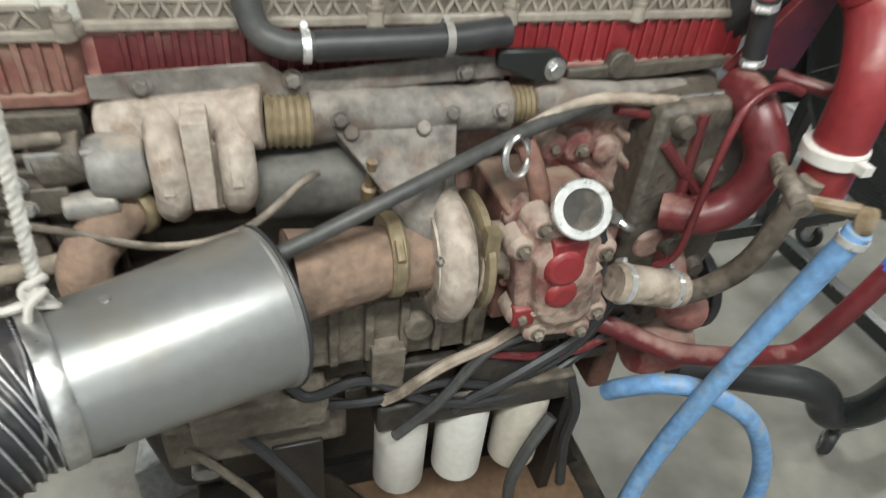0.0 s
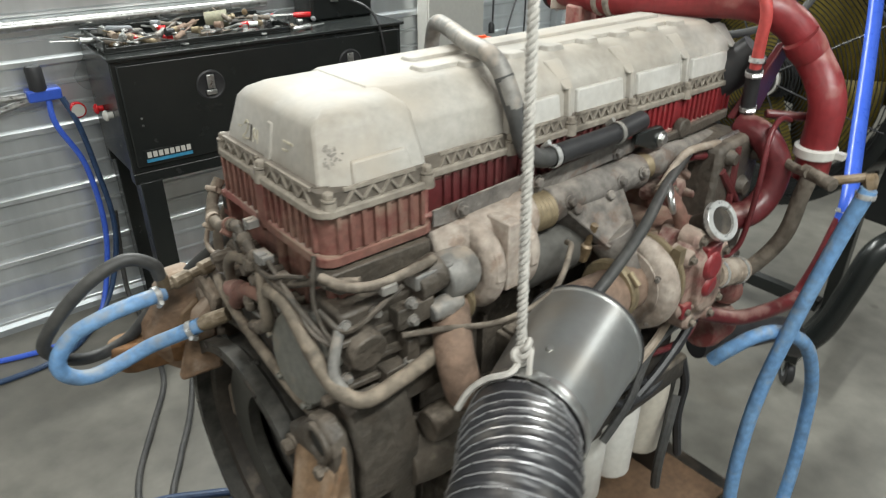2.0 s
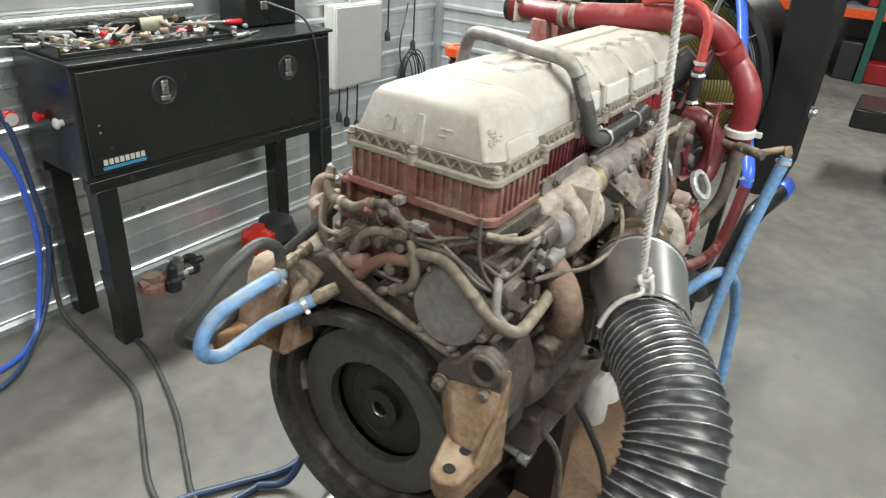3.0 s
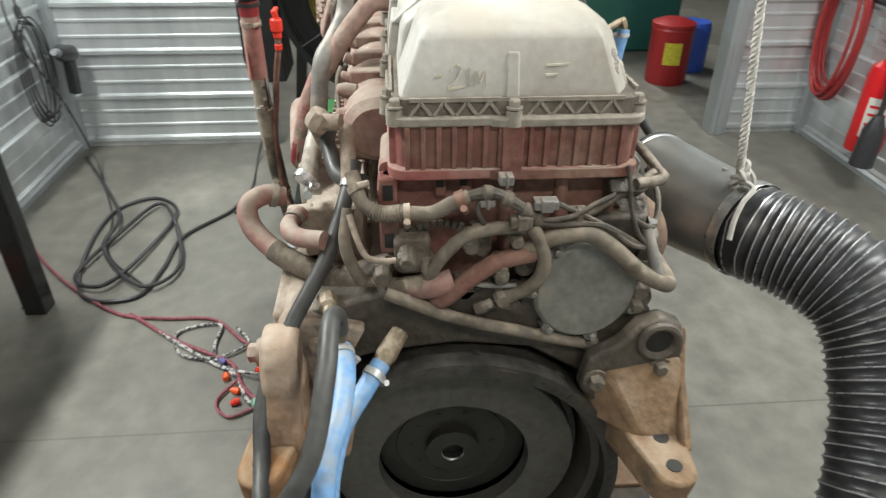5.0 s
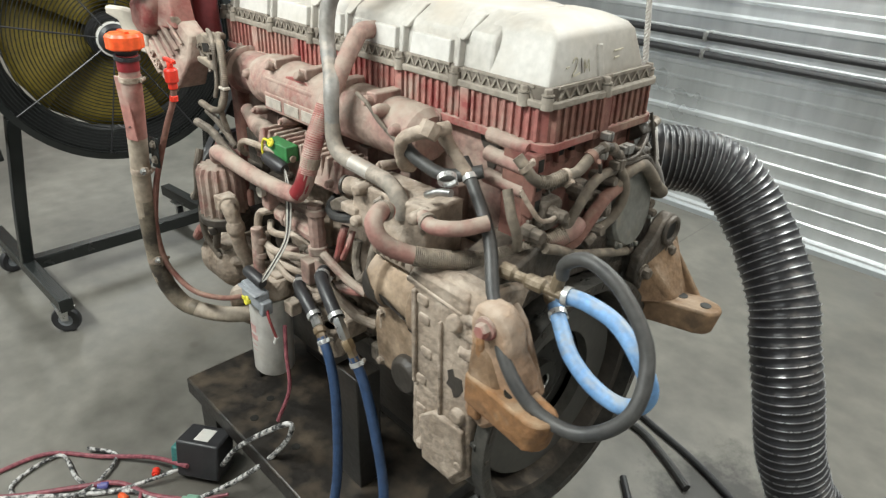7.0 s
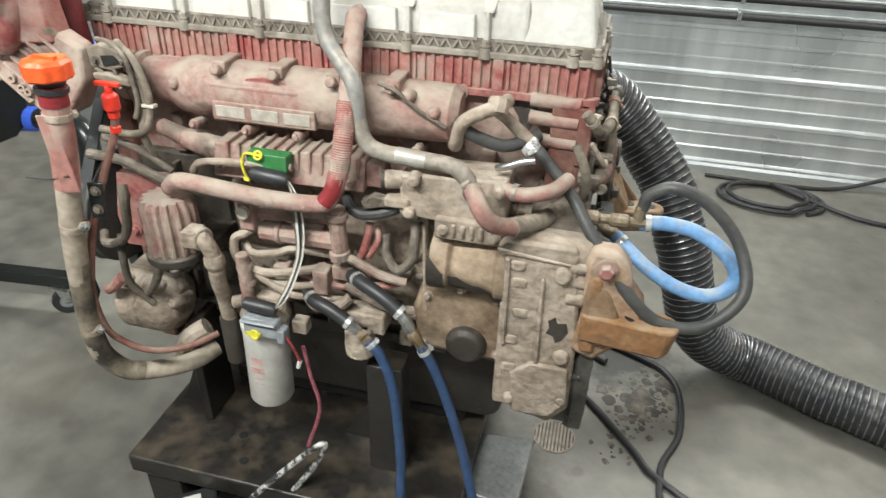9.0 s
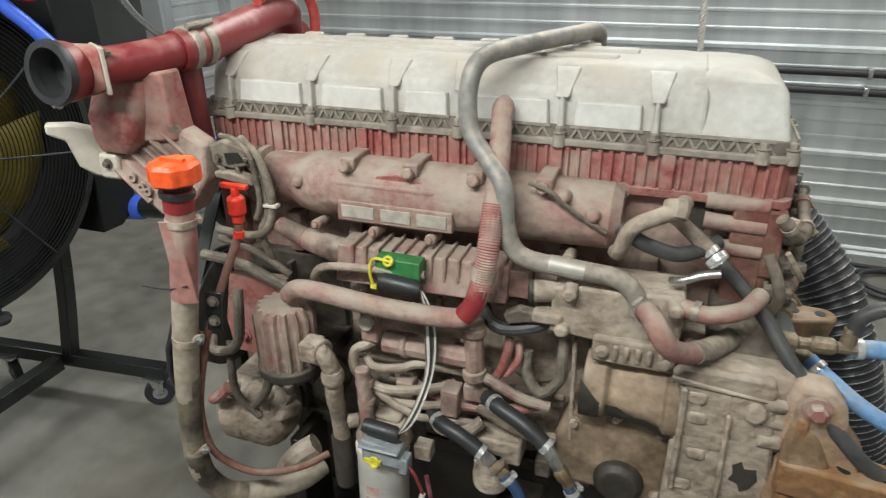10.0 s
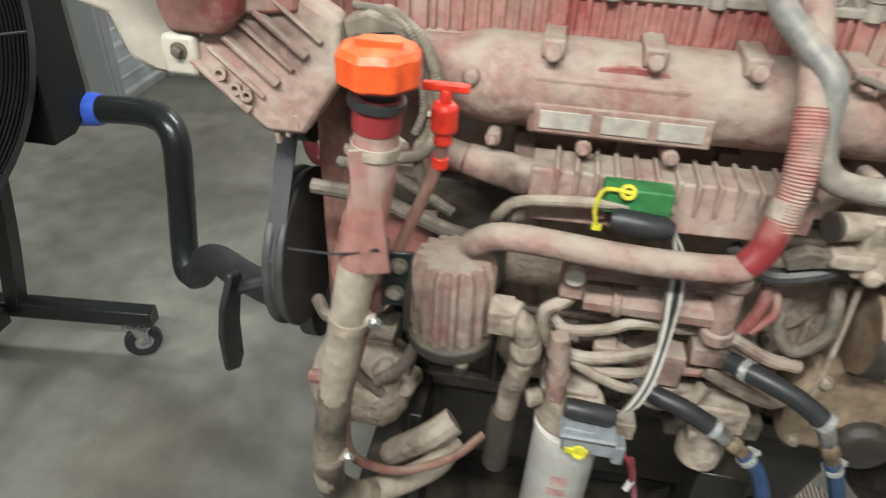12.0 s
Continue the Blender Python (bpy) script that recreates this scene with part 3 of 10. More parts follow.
# unseen lid over the far bay
g = G().box(X1 + 0.1, FARX, -8.0, 6.2, 4.6, 4.7)
solo("ceiling_far", g, WHITE, "unseen plain ceiling closing the far bay", "ceiling", kind="structure")

# ---------------------------------------------------------------- the engine
ENG = thing("engine", (0.05, 0.0, 0.22), "dusty red six-cylinder diesel truck engine standing on a low black stand", "engine")

# rocker cover
COVER_LEVELS = ((1.424, 0.000, 0.000), (1.452, 0.004, 0.003), (1.506, 0.012, 0.010), (1.520, 0.017, 0.016), (1.553, 0.050, 0.060), (1.561, 0.060, 0.074))
REAR_LEVELS = ((1.424, 0.000, 0.000), (1.450, 0.003, 0.006), (1.527, 0.018, 0.034), (1.541, 0.031, 0.044), (1.553, 0.060, 0.066), (1.559, 0.080, 0.090))
g = G()


def snub(x0, x1, y0, y1, z, c, k=0.007):
    """An outline with a broad cut corner at the exhaust rear and a crisp one at the intake rear."""
    return [(x1, y1 - 0.015, z), (x1 - 0.015, y1, z), (x0 + k, y1, z), (x0, y1 - k, z),
            (x0, y0 + c * 0.8, z), (x0 + c * 1.5, y0, z), (x1 - 0.015, y0, z), (x1, y0 + 0.015, z)]


g.loft([snub(-0.40 + e * 0.2, 0.708 - e * 0.6, -0.165 + d, 0.172 - d, z, 0.03) for z, e, d in COVER_LEVELS])
g.loft([snub(-0.548 + e, -0.335 - e * 0.45, -0.190 + d, 0.175 - d, z, 0.028) for z, e, d in REAR_LEVELS])
valve_cover = part("valve_cover", g, COVER, ENG, "dusty off-white moulded plastic rocker cover with raised panels", 0.004)


def side_y(side, z):
    """The cover's flank at height z (side +1 intake, -1 exhaust)."""
    base = 0.175 if side > 0 else 0.165
    d = np.interp(z, [q[0] for q in COVER_LEVELS], [q[2] for q in COVER_LEVELS])
    return side * (base - float(d))


def on_flank(g, side, x0, x1, z0, z1, out, taper=0.004):
    p = []
    for z, tp in ((z0, 0.0), (z1, taper)):
        for x, o in ((x0 + tp, -0.01), (x1 - tp, -0.01), (x1 - tp - 0.004, out), (x0 + tp + 0.004, out)):
            p.append((x, side_y(side, z) + side * o, z))
    g.hexa(p)


INTAKE_RIBS = (0.640, 0.429, 0.230, 0.081, -0.130, -0.309)
EXHAUST_RIBS = (0.690, 0.475, 0.253, 0.044, -0.130)
for side, ribs in ((1, INTAKE_RIBS), (-1, EXHAUST_RIBS)):
    xs = sorted(ribs)
    ends = xs + [0.69] if side > 0 else xs
    for a, b in zip(ends, ends[1:]):
        if b - a > 0.07:
            g = G()
            on_flank(g, side, a + 0.022, b - 0.022, 1.449, 1.497, 0.009)
            part("raised_panel", g, PADWHITE, valve_cover, "cleaner raised panel", 0.003)
    for x in ribs:
        g = G()
        on_flank(g, side, x - 0.011, x + 0.011, 1.428, 1.507, 0.013)
        g.hexa([(x - 0.014, side_y(side, 1.505) - side * 0.01, 1.503), (x + 0.014, side_y(side, 1.505) - side * 0.01, 1.503),
                (x + 0.012, side_y(side, 1.505) + side * 0.012, 1.503), (x - 0.012, side_y(side, 1.505) + side * 0.012, 1.503),
                (x - 0.026, side_y(side, 1.552) - side * 0.01, 1.553), (x + 0.026, side_y(side, 1.552) - side * 0.01, 1.553),
                (x + 0.024, side_y(side, 1.548) + side * 0.004, 1.550), (x - 0.024, side_y(side, 1.548) + side * 0.004, 1.550)])
        part("rib", g, COVER, valve_cover, bevel=0.003)
# raised plateau strips on the crown and the broad rear panel
g = G()
g.loft([rrect(-0.255, 0.60, -0.060, -0.012, 1.558, 0.012), rrect(-0.25, 0.595, -0.056, -0.016, 1.568, 0.012)])
g.loft([rrect(-0.22, 0.62, 0.018, 0.062, 1.558, 0.012), rrect(-0.215, 0.615, 0.022, 0.058, 1.567, 0.012)])
for k in range(7):
    x = -0.17 + 0.115 * k
    g.loft([rrect(x, x + 0.055, -0.09, -0.05, 1.556, 0.012), rrect(x + 0.005, x + 0.05, -0.085, -0.055, 1.571, 0.01)])
part("crown_ribs", g, COVER, valve_cover, bevel=0.002)
g = G()
g.hexa([(-0.5525, -0.010, 1.43), (-0.5525, 0.012, 1.43), (-0.53, 0.012, 1.43), (-0.53, -0.010, 1.43),
        (-0.5365, -0.008, 1.512), (-0.5365, 0.010, 1.512), (-0.52, 0.010, 1.507), (-0.52, -0.008, 1.507)])
part("rear_rib", g, COVER, valve_cover, bevel=0.003)
# grease smeared on the rear corner
SMEAR = grime("grey_smear", (0.22, 0.20, 0.175), (0.33, 0.305, 0.265), 0.6, scale=40, bump=0.1)
rng = random.Random(5)
for k in range(26):
    u0, z0, s = rng.gauss(0.5, 0.18), rng.gauss(1.490, 0.010), rng.uniform(0.0008, 0.0036)
    rim = []
    for i in range(9):
        u, z = u0 + s * 26 * math.cos(i * 0.698) * rng.uniform(0.3, 1.3), z0 + s * math.sin(i * 0.698) * rng.uniform(0.3, 1.6)
        h = (z - 1.450) / 0.077
        e, d = 0.003 + 0.015 * h, 0.006 + 0.028 * h
        rim.append((-0.548 + e + 0.042 * u, -0.190 + d + 0.0224 * (1 - u), z))
    g = G().loft([[(x - 0.0006, y - 0.0009, z) for x, y, z in rim], [(x + 0.003, y + 0.005, z) for x, y, z in rim]])
    part("grease_smear", g, SMEAR, valve_cover, "grey grease smear")
# chalk marks on the rear face
CHALK = grime("pale_chalk", (0.66, 0.62, 0.50), (0.54, 0.50, 0.40), 0.9, scale=40, bump=0.0)


def rear_face(y, z):
    return (-0.5468 + (z - 1.45) * 0.195, y, z)


def stroke(g, pts, w=0.0017):
    path = spline([rear_face(*p) for p in pts], 5)
    for a, b in zip(path, path[1:]):
        g.hexa([(p[0] + o, p[1], p[2] + h) for o in (-0.0008, 0.0008) for p, h in ((a, -w), (b, -w), (b, w), (a, w))])


g = G()
stroke(g, [(0.093, 1.486), (0.086, 1.494), (0.078, 1.488), (0.086, 1.472), (0.097, 1.461), (0.072, 1.464)])
stroke(g, [(0.066, 1.490), (0.066, 1.464)])
stroke(g, [(0.057, 1.464), (0.056, 1.486), (0.049, 1.470), (0.042, 1.486), (0.041, 1.464)])
stroke(g, [(0.116, 1.478), (0.106, 1.479)])
stroke(g, [(-0.048, 1.492), (-0.082, 1.493)])
stroke(g, [(-0.048, 1.478), (-0.066, 1.479)])
each_part("chalk_mark", g, CHALK, valve_cover, "faded pale chalk writing")

# low panel on the bulged rear flank
g = G().hexa([(-0.497, -0.180, 1.440), (-0.375, -0.180, 1.440), (-0.375, -0.1935, 1.440), (-0.497, -0.1935, 1.440), (-0.490, -0.170, 1.482), (-0.382, -0.170, 1.482), (-0.382, -0.1795, 1.482), (-0.490, -0.1795, 1.482)])
part("raised_panel", g, COVER, valve_cover, bevel=0.004)
# grease run down the rear of the head
rim = [(-0.375, 1.327), (-0.43, 1.327), (-0.438, 1.29), (-0.425, 1.26), (-0.415, 1.235), (-0.402, 1.245), (-0.392, 1.28), (-0.378, 1.30)]
part("grease_run", G().prism(rim, "y", 0.160, 0.1675), DARK, ENG, "black grease run on the head")

# flange and its truss band
g = G()
g.loft([rrect(-0.568, 0.722, -0.180, 0.190, z, 0.03) for z in (1.410, 1.425)])
g.loft([rrect(-0.571, -0.335, -0.206, 0.05, z, 0.03) for z in (1.4080, 1.4230)])
flange = part("cover_flange", g, FLANGE, ENG, "grimy clamping flange under the rocker cover", 0.003)
# dark brown band fills the pockets behind the truss ribs
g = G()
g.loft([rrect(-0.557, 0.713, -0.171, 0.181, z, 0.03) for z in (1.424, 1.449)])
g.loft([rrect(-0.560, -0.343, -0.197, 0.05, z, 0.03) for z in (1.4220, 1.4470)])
part("truss_backing", g, DARK_BACKING, flange, "dark band behind the truss ribs")


def truss(g, a, b, n, out):
    a, b, out = Vector(a), Vector(b), Vector(out)
    for k in range(n):
        p, q = a.lerp(b, k / n), a.lerp(b, (k + 1) / n)
        if k % 2:
            p, q = p + Vector((0, 0, 0.022)), q
        else:
            q = q + Vector((0, 0, 0.022))
        d = (q - p).normalized()
        s = d.cross(out).normalized() * 0.0022
        g.hexa([p - s - out * 0.002, q - s - out * 0.002, q - s + out * 0.004, p - s + out * 0.004,
                p + s - out * 0.002, q + s - out * 0.002, q + s + out * 0.004, p + s + out * 0.004])
    t = Vector((0, 0, 0.025))
    w = Vector((0, 0, 0.003))
    g.hexa([a + t - w - out * 0.002, b + t - w - out * 0.002, b + t - w + out * 0.003, a + t - w + out * 0.003,
            a + t + w - out * 0.002, b + t + w - out * 0.002, b + t + w + out * 0.003, a + t + w + out * 0.003])


g = G()
xs = [-0.54, -0.309, -0.130, 0.081, 0.230, 0.429, 0.640, 0.70]
for a, b in zip(xs, xs[1:]):
    truss(g, (a + 0.02, 0.181, 1.424), (b - 0.02, 0.181, 1.424), max(2, 2 * round((b - a) / 0.034)), (0, 1, 0))
xs = [-0.325, -0.130, 0.044, 0.253, 0.475, 0.70]
for a, b in zip(xs, xs[1:]):
    truss(g, (a + 0.02, -0.171, 1.424), (b - 0.02, -0.171, 1.424), max(2, 2 * round((b - a) / 0.034)), (0, -1, 0))
truss(g, (-0.52, -0.197, 1.424), (-0.38, -0.197, 1.424), 8, (0, -1, 0))
truss(g, (-0.560, -0.165, 1.424), (-0.560, -0.02, 1.424), 8, (-1, 0, 0))
truss(g, (-0.558, 0.02, 1.424), (-0.558, 0.155, 1.424), 8, (-1, 0, 0))
part("truss_ribs", g, FLANGE, flange, "zigzag stiffening ribs of the flange")
for x, y in [(x, 0.186) for x in (*INTAKE_RIBS, -0.50, 0.70)] + [(x, -0.176) for x in EXHAUST_RIBS] + [(-0.355, -0.198), (-0.545, -0.192), (-0.562, 0.0), (-0.55, 0.176)]:
    g = G().cyl((x, y, 1.410), (x, y, 1.434), 0.014, 0.012, 14)
    g.bolt((x, y, 1.436), (0, 0, 1), 0.009, 0.009)
    part("flange_bolt", g, FLANGE, flange, bevel=0.0)

# ribbed red frame below the flange
g = G()
g.loft([rrect(-0.558, 0.712, -0.170, 0.180, z, 0.03) for z in (1.338, 1.411)])
g.loft([rrect(-0.568, 0.720, -0.180, 0.190, z, 0.03) for z in (1.324, 1.342)])
cover_frame = part("cover_frame", g, REDDUST, ENG, "dusty dark red ribbed frame under the rocker cover", 0.002)
g = G().loft([rrect(-0.561, -0.345, -0.197, 0.176, z, 0.03) for z in (1.3360, 1.4090)])
g.loft([rrect(-0.571, -0.337, -0.206, 0.05, z, 0.03) for z in (1.3220, 1.3400)])
part("rear_frame_block", g, REDBROWN, cover_frame, "dirt-caked rear block of the frame", 0.002)
g = G()
for k in range(58):
    x = -0.535 + k * 0.0215
    if k % 10 == 9:
        g.box(x - 0.012, x + 0.012, 0.175, 0.190, 1.342, 1.411)
    else:
        g.box(x - 0.004, x + 0.004, 0.175, 0.1865, 1.342, 1.411)
each_part("frame_rib", g, REDDUST, cover_frame, "", 0.0015)
g = G()
for k in range(15):
    y = -0.17 + k * 0.0235
    if k != 7:
        g.box(-0.5675, -0.55, y - 0.004, y + 0.004, 1.342, 1.411)
g.box(-0.572, -0.55, -0.016, 0.016, 1.325, 1.411)
for k in range(8):
    x = -0.535 + k * 0.024
    g.box(x - 0.004, x + 0.004, -0.204, -0.19, 1.342, 1.411)
each_part("frame_rib", g, REDBROWN, cover_frame, "", 0.0015)
g, grimy = G(), G()
for k in range(48):
    x = -0.315 + k * 0.0215
    if k % 9 not in (0,):
        (g if x > 0.22 else grimy).box(x - 0.004, x + 0.004, -0.1775, -0.165, 1.342, 1.411)
g.box(0.21, 0.70, -0.171, -0.16, 1.343, 1.402)
each_part("frame_rib", g, RED, cover_frame, "clean bright red rib", 0.0015)
grimy.box(-0.33, 0.21, -0.1707, -0.16, 1.343, 1.402)
each_part("frame_rib", grimy, OILRED, cover_frame, "grimy dark red rib", 0.0015)
for k in range(5):
    x = -0.26 + k * 0.22
    g = G().lathe((x, 0.17, 1.33), (x, 0.193, 1.33), [(0.017, 0), (0.017, 1)], 14)
    g.bolt((x, 0.193, 1.33), (0, 1, 0), 0.008, 0.008)
    part("frame_bolt", g, PINK, cover_frame)

# head, block, pan
g = G()
g.box(-0.50, 0.66, -0.130, 0.165, 1.075, 1.328)
for k in range(6):
    x = -0.33 + 0.165 * k
    g.box(x - 0.05, x + 0.05, -0.155, -0.12, 1.20, 1.315)
    g.box(x - 0.018, x + 0.018, 0.15, 0.20, 1.09, 1.19)
    g.cyl((x + 0.08, 0.15, 1.31), (x + 0.08, 0.185, 1.31), 0.012, seg=8)
split_part("cylinder_head", "head_boss", g, PINK, ENG, "dust-covered cast iron cylinder head", 0.006)
g = G()
g.box(-0.46, 0.64, -0.165, 0.19, 0.58, 1.08)
for k in range(6):
    x = -0.36 + 0.175 * k
    g.box(x - 0.006, x + 0.006, -0.185, 0.215, 0.60, 1.06)
    g.lathe((x + 0.09, 0.18, 0.74), (x + 0.09, 0.215, 0.74), [(0.055, 0), (0.055, 0.6), (0.042, 1)], 18)
    g.box(x + 0.03, x + 0.15, 0.18, 0.21, 0.87, 0.97)
g.box(-0.46, 0.64, -0.18, 0.21, 0.575, 0.61)
split_part("engine_block", "block_rib", g, GRIME, ENG, "grimy cast engine block caked with oily dirt", 0.006)
g = G()
g.loft([rrect(-0.43, 0.60, -0.155, 0.18, 0.58, 0.04), rrect(-0.43, 0.60, -0.15, 0.175, 0.50, 0.04), rrect(-0.41, 0.57, -0.13, 0.15, 0.30, 0.05), rrect(-0.38, 0.54, -0.11, 0.13, 0.285, 0.05)])
for k in range(12):
    for y in (-0.163, 0.188):
        g.bolt((-0.40 + k * 0.087, y, 0.575), (0, 0, -1), 0.008, 0.01)
split_part("oil_pan", "pan_bolt", g, DARK, ENG, "oily black oil pan", 0.006)

g = G().prism([(-0.42, 0.66), (0.30, 0.66), (0.34, 0.72), (0.34, 1.04), (0.30, 1.07), (-0.42, 1.07)], "y", 0.185, 0.236)
wall = part("block_wall", g, TAN, ENG, "tan dust-covered cast wall of the block", 0.010)
g = G()
for x0, x1, z0, z1 in ((-0.205, -0.195, 0.68, 1.05), (0.10, 0.112, 0.68, 1.05), (-0.19, 0.09, 0.835, 0.847), (0.12, 0.33, 0.845, 0.857)):
    g.box(x0, x1, 0.23, 0.247, z0, z1)
for x, z in ((-0.17, 0.71), (-0.17, 1.02), (-0.05, 0.71), (0.06, 0.71), (0.14, 0.71), (0.30, 0.71), (-0.23, 0.78), (-0.23, 0.70), (0.30, 1.02)):
    g.bolt((x, 0.235, z), (0, 1, 0), 0.010, 0.010)
g.lathe((-0.125, 0.23, 0.955), (-0.125, 0.25, 0.955), [(0.085, 0), (0.085, 0.6), (0.075, 1)], 32)
each_part("wall_boss", g, TAN, wall, "", 0.003)
# flywheel housing and flywheel
RIMSTEEL = grime("worn_dark_rim", (0.03, 0.03, 0.027), (0.085, 0.08, 0.07), 0.45, 0.3, scale=16, bump=0.4, spread=0.15)
FY, FZ = 0.079, 0.698
g = G()
g.prism(circle(FY, FZ, 0.300), "x", -0.515, -0.47)
g.prism([(-0.285, 0.80), (-0.30, 0.98), (-0.26, 1.075), (-0.06, 1.13), (0.20, 1.13), (0.36, 1.08), (0.385, 0.95), (0.36, 0.62), (0.20, 0.46), (-0.1, 0.46)], "x", -0.515, -0.455)
g.prism([(-0.30, 0.975), (-0.26, 1.075), (-0.06, 1.13), (0.20, 1.13), (0.36, 1.08), (0.385, 0.96), (0.30, 0.975), (0.2, 1.0), (0.079, 1.012), (-0.05, 0.995), (-0.15, 0.93), (-0.22, 0.86), (-0.29, 0.86)], "x", -0.585, -0.50)
housing = part("flywheel_housing", g, GRIME, ENG, "cast flywheel housing caked with brown dust", 0.008)
g = G().lathe((-0.645, FY, FZ), (-0.50, FY, FZ), [(0.290, 0.5), (0.290, 0.0), (0.3165, 0.0), (0.3165, 0.22), (0.303, 0.3), (0.303, 1.0)], 72, cap=False)
for k in range(12):
    a = k * math.tau / 12 + 0.1
    g.bolt((-0.62, FY + 0.309 * math.cos(a), FZ + 0.309 * math.sin(a)), (1, 0, 0), 0.008, 0.012)
part("housing_rim", g, RIMSTEEL, housing, "worn bolt rim of the bell housing")
# thin dark marks on the rim stand for its shaded holes and slots
g = G()
for k in range(24):
    a = k * math.tau / 24
    c, s = math.cos(a), math.sin(a)
    m = Matrix.Translation((-0.6455, FY + 0.303 * c, FZ + 0.303 * s)) @ Matrix.Rotation(a, 4, "X")
    if k % 2:
        g.box(-0.0012, 0.001, -0.006, 0.006, -0.024, 0.024, m)
    else:
        g.cyl(m @ Vector((-0.001, 0, 0)), m @ Vector((0.001, 0, 0)), 0.007, seg=12)
each_part("rim_slot_shade", g, DARK, housing, "flat dark marks painted as shaded holes and slots round the rim")
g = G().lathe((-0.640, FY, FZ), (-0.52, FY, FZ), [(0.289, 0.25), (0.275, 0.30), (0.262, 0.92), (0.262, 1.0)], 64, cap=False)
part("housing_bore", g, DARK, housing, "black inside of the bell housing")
FLYGREY = grime("dull_flywheel_face", (0.115, 0.112, 0.10), (0.085, 0.083, 0.074), 0.42, 0.4, scale=5, bump=0.06)
# dark tone of the hub recess, also used for flat hole marks
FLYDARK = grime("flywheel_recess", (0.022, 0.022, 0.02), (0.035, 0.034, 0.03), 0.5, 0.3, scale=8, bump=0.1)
flywheel = part("flywheel", G().lathe((-0.577, FY, FZ), (-0.495, FY, FZ), [(0.150, 0.35), (0.152, 0.0), (0.243, 0.0), (0.246, 0.05), (0.246, 0.4), (0.258, 0.42), (0.258, 0.8)], 72, cap=False), FLYGREY, ENG, "dull grey flywheel face with a dark recessed hub")
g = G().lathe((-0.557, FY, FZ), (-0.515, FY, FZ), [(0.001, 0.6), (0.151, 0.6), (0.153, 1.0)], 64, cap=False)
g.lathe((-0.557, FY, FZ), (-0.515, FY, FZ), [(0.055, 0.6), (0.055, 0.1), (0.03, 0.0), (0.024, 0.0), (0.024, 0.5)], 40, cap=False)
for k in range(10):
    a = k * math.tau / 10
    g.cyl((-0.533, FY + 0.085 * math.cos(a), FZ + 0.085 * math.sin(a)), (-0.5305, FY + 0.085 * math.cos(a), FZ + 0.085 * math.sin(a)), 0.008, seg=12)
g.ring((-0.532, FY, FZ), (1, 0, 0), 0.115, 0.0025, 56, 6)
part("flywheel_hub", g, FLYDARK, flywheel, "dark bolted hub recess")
g = G().ring((-0.552, FY, FZ), (1, 0, 0), 0.026, 0.004, 32, 6)
g.ring((-0.537, FY, FZ), (1, 0, 0), 0.047, 0.0025, 32, 6)
part("pilot_bearing", g, STEEL, flywheel, "bright pilot bearing ring")

# round plate above the flywheel
cpl = Vector((-0.588, -0.136, 1.124))
nrm = Vector((-1, -0.08, 0.12)).normalized()
g = G().lathe(cpl - nrm * 0.06, cpl + nrm * 0.012, [(0.086, 0), (0.091, 0.7), (0.091, 0.9), (0.085, 1.0)], 40)
u = nrm.orthogonal().normalized()
for k in range(7):
    a = k * math.tau / 7 + 0.3
    e = math.cos(a) * u + math.sin(a) * nrm.cross(u)
    g.cyl(cpl - nrm * 0.05 + e * 0.092, cpl + nrm * 0.006 + e * 0.092, 0.013, seg=12)
    g.bolt(cpl + nrm * 0.006 + e * 0.094, nrm, 0.007, 0.008)
part("round_cover_plate", g, grime("dusty_grey_plate", (0.23, 0.232, 0.215), (0.16, 0.155, 0.13), 0.55, 0.2, scale=9, bump=0.15, dust=(0.26, 0.22, 0.165), dusty=0.2, stain=0.5), ENG, "round grey dusty cover plate", 0.002)

# gear case on the intake flank
g = G()
g.prism([(-0.51, 0.60), (-0.51, 1.072), (-0.415, 1.072), (-0.405, 1.060), (-0.420, 1.045), (-0.425, 0.93), (-0.43, 0.66), (-0.47, 0.585)], "y", 0.15, 0.395)
g.prism([(-0.605, 0.63), (-0.600, 0.86), (-0.580, 1.04), (-0.572, 1.085), (-0.415, 1.085), (-0.398, 1.060), (-0.50, 1.040), (-0.50, 0.59), (-0.56, 0.57)], "y", 0.368, 0.396)
g.prism([(0.392, 1.045), (0.385, 1.078), (0.365, 1.093), (0.300, 1.088), (0.236, 1.068), (0.262, 1.015), (0.312, 0.965), (0.335, 0.93), (0.392, 0.93)], "x", -0.606, -0.415)
g.prism([(0.392, 0.94), (0.335, 0.94), (0.350, 0.86), (0.346, 0.75), (0.320, 0.65), (0.392, 0.60)], "x", -0.575, -0.415)
gear = part("gear_case", g, TAN, ENG, "dusty cast timing gear case with raised ribs", 0.012)
g = G()
for x, z in ((-0.449, 1.022), (-0.455, 0.978), (-0.464, 0.895), (-0.448, 0.815), (-0.45, 0.73)):
    ring = [(px, pz) for px, pz in ((x - 0.018, z - 0.008), (x - 0.013, z - 0.013), (x + 0.013, z - 0.013), (x + 0.018, z - 0.008), (x + 0.018, z + 0.008), (x + 0.013, z + 0.013), (x - 0.013, z + 0.013), (x - 0.018, z + 0.008))]
    g.loft([[(px, 0.385, pz) for px, pz in ring], [(px, 0.396, pz) for px, pz in ring], [(x + (px - x) * 0.75, 0.400, z + (pz - z) * 0.75) for px, pz in ring]])
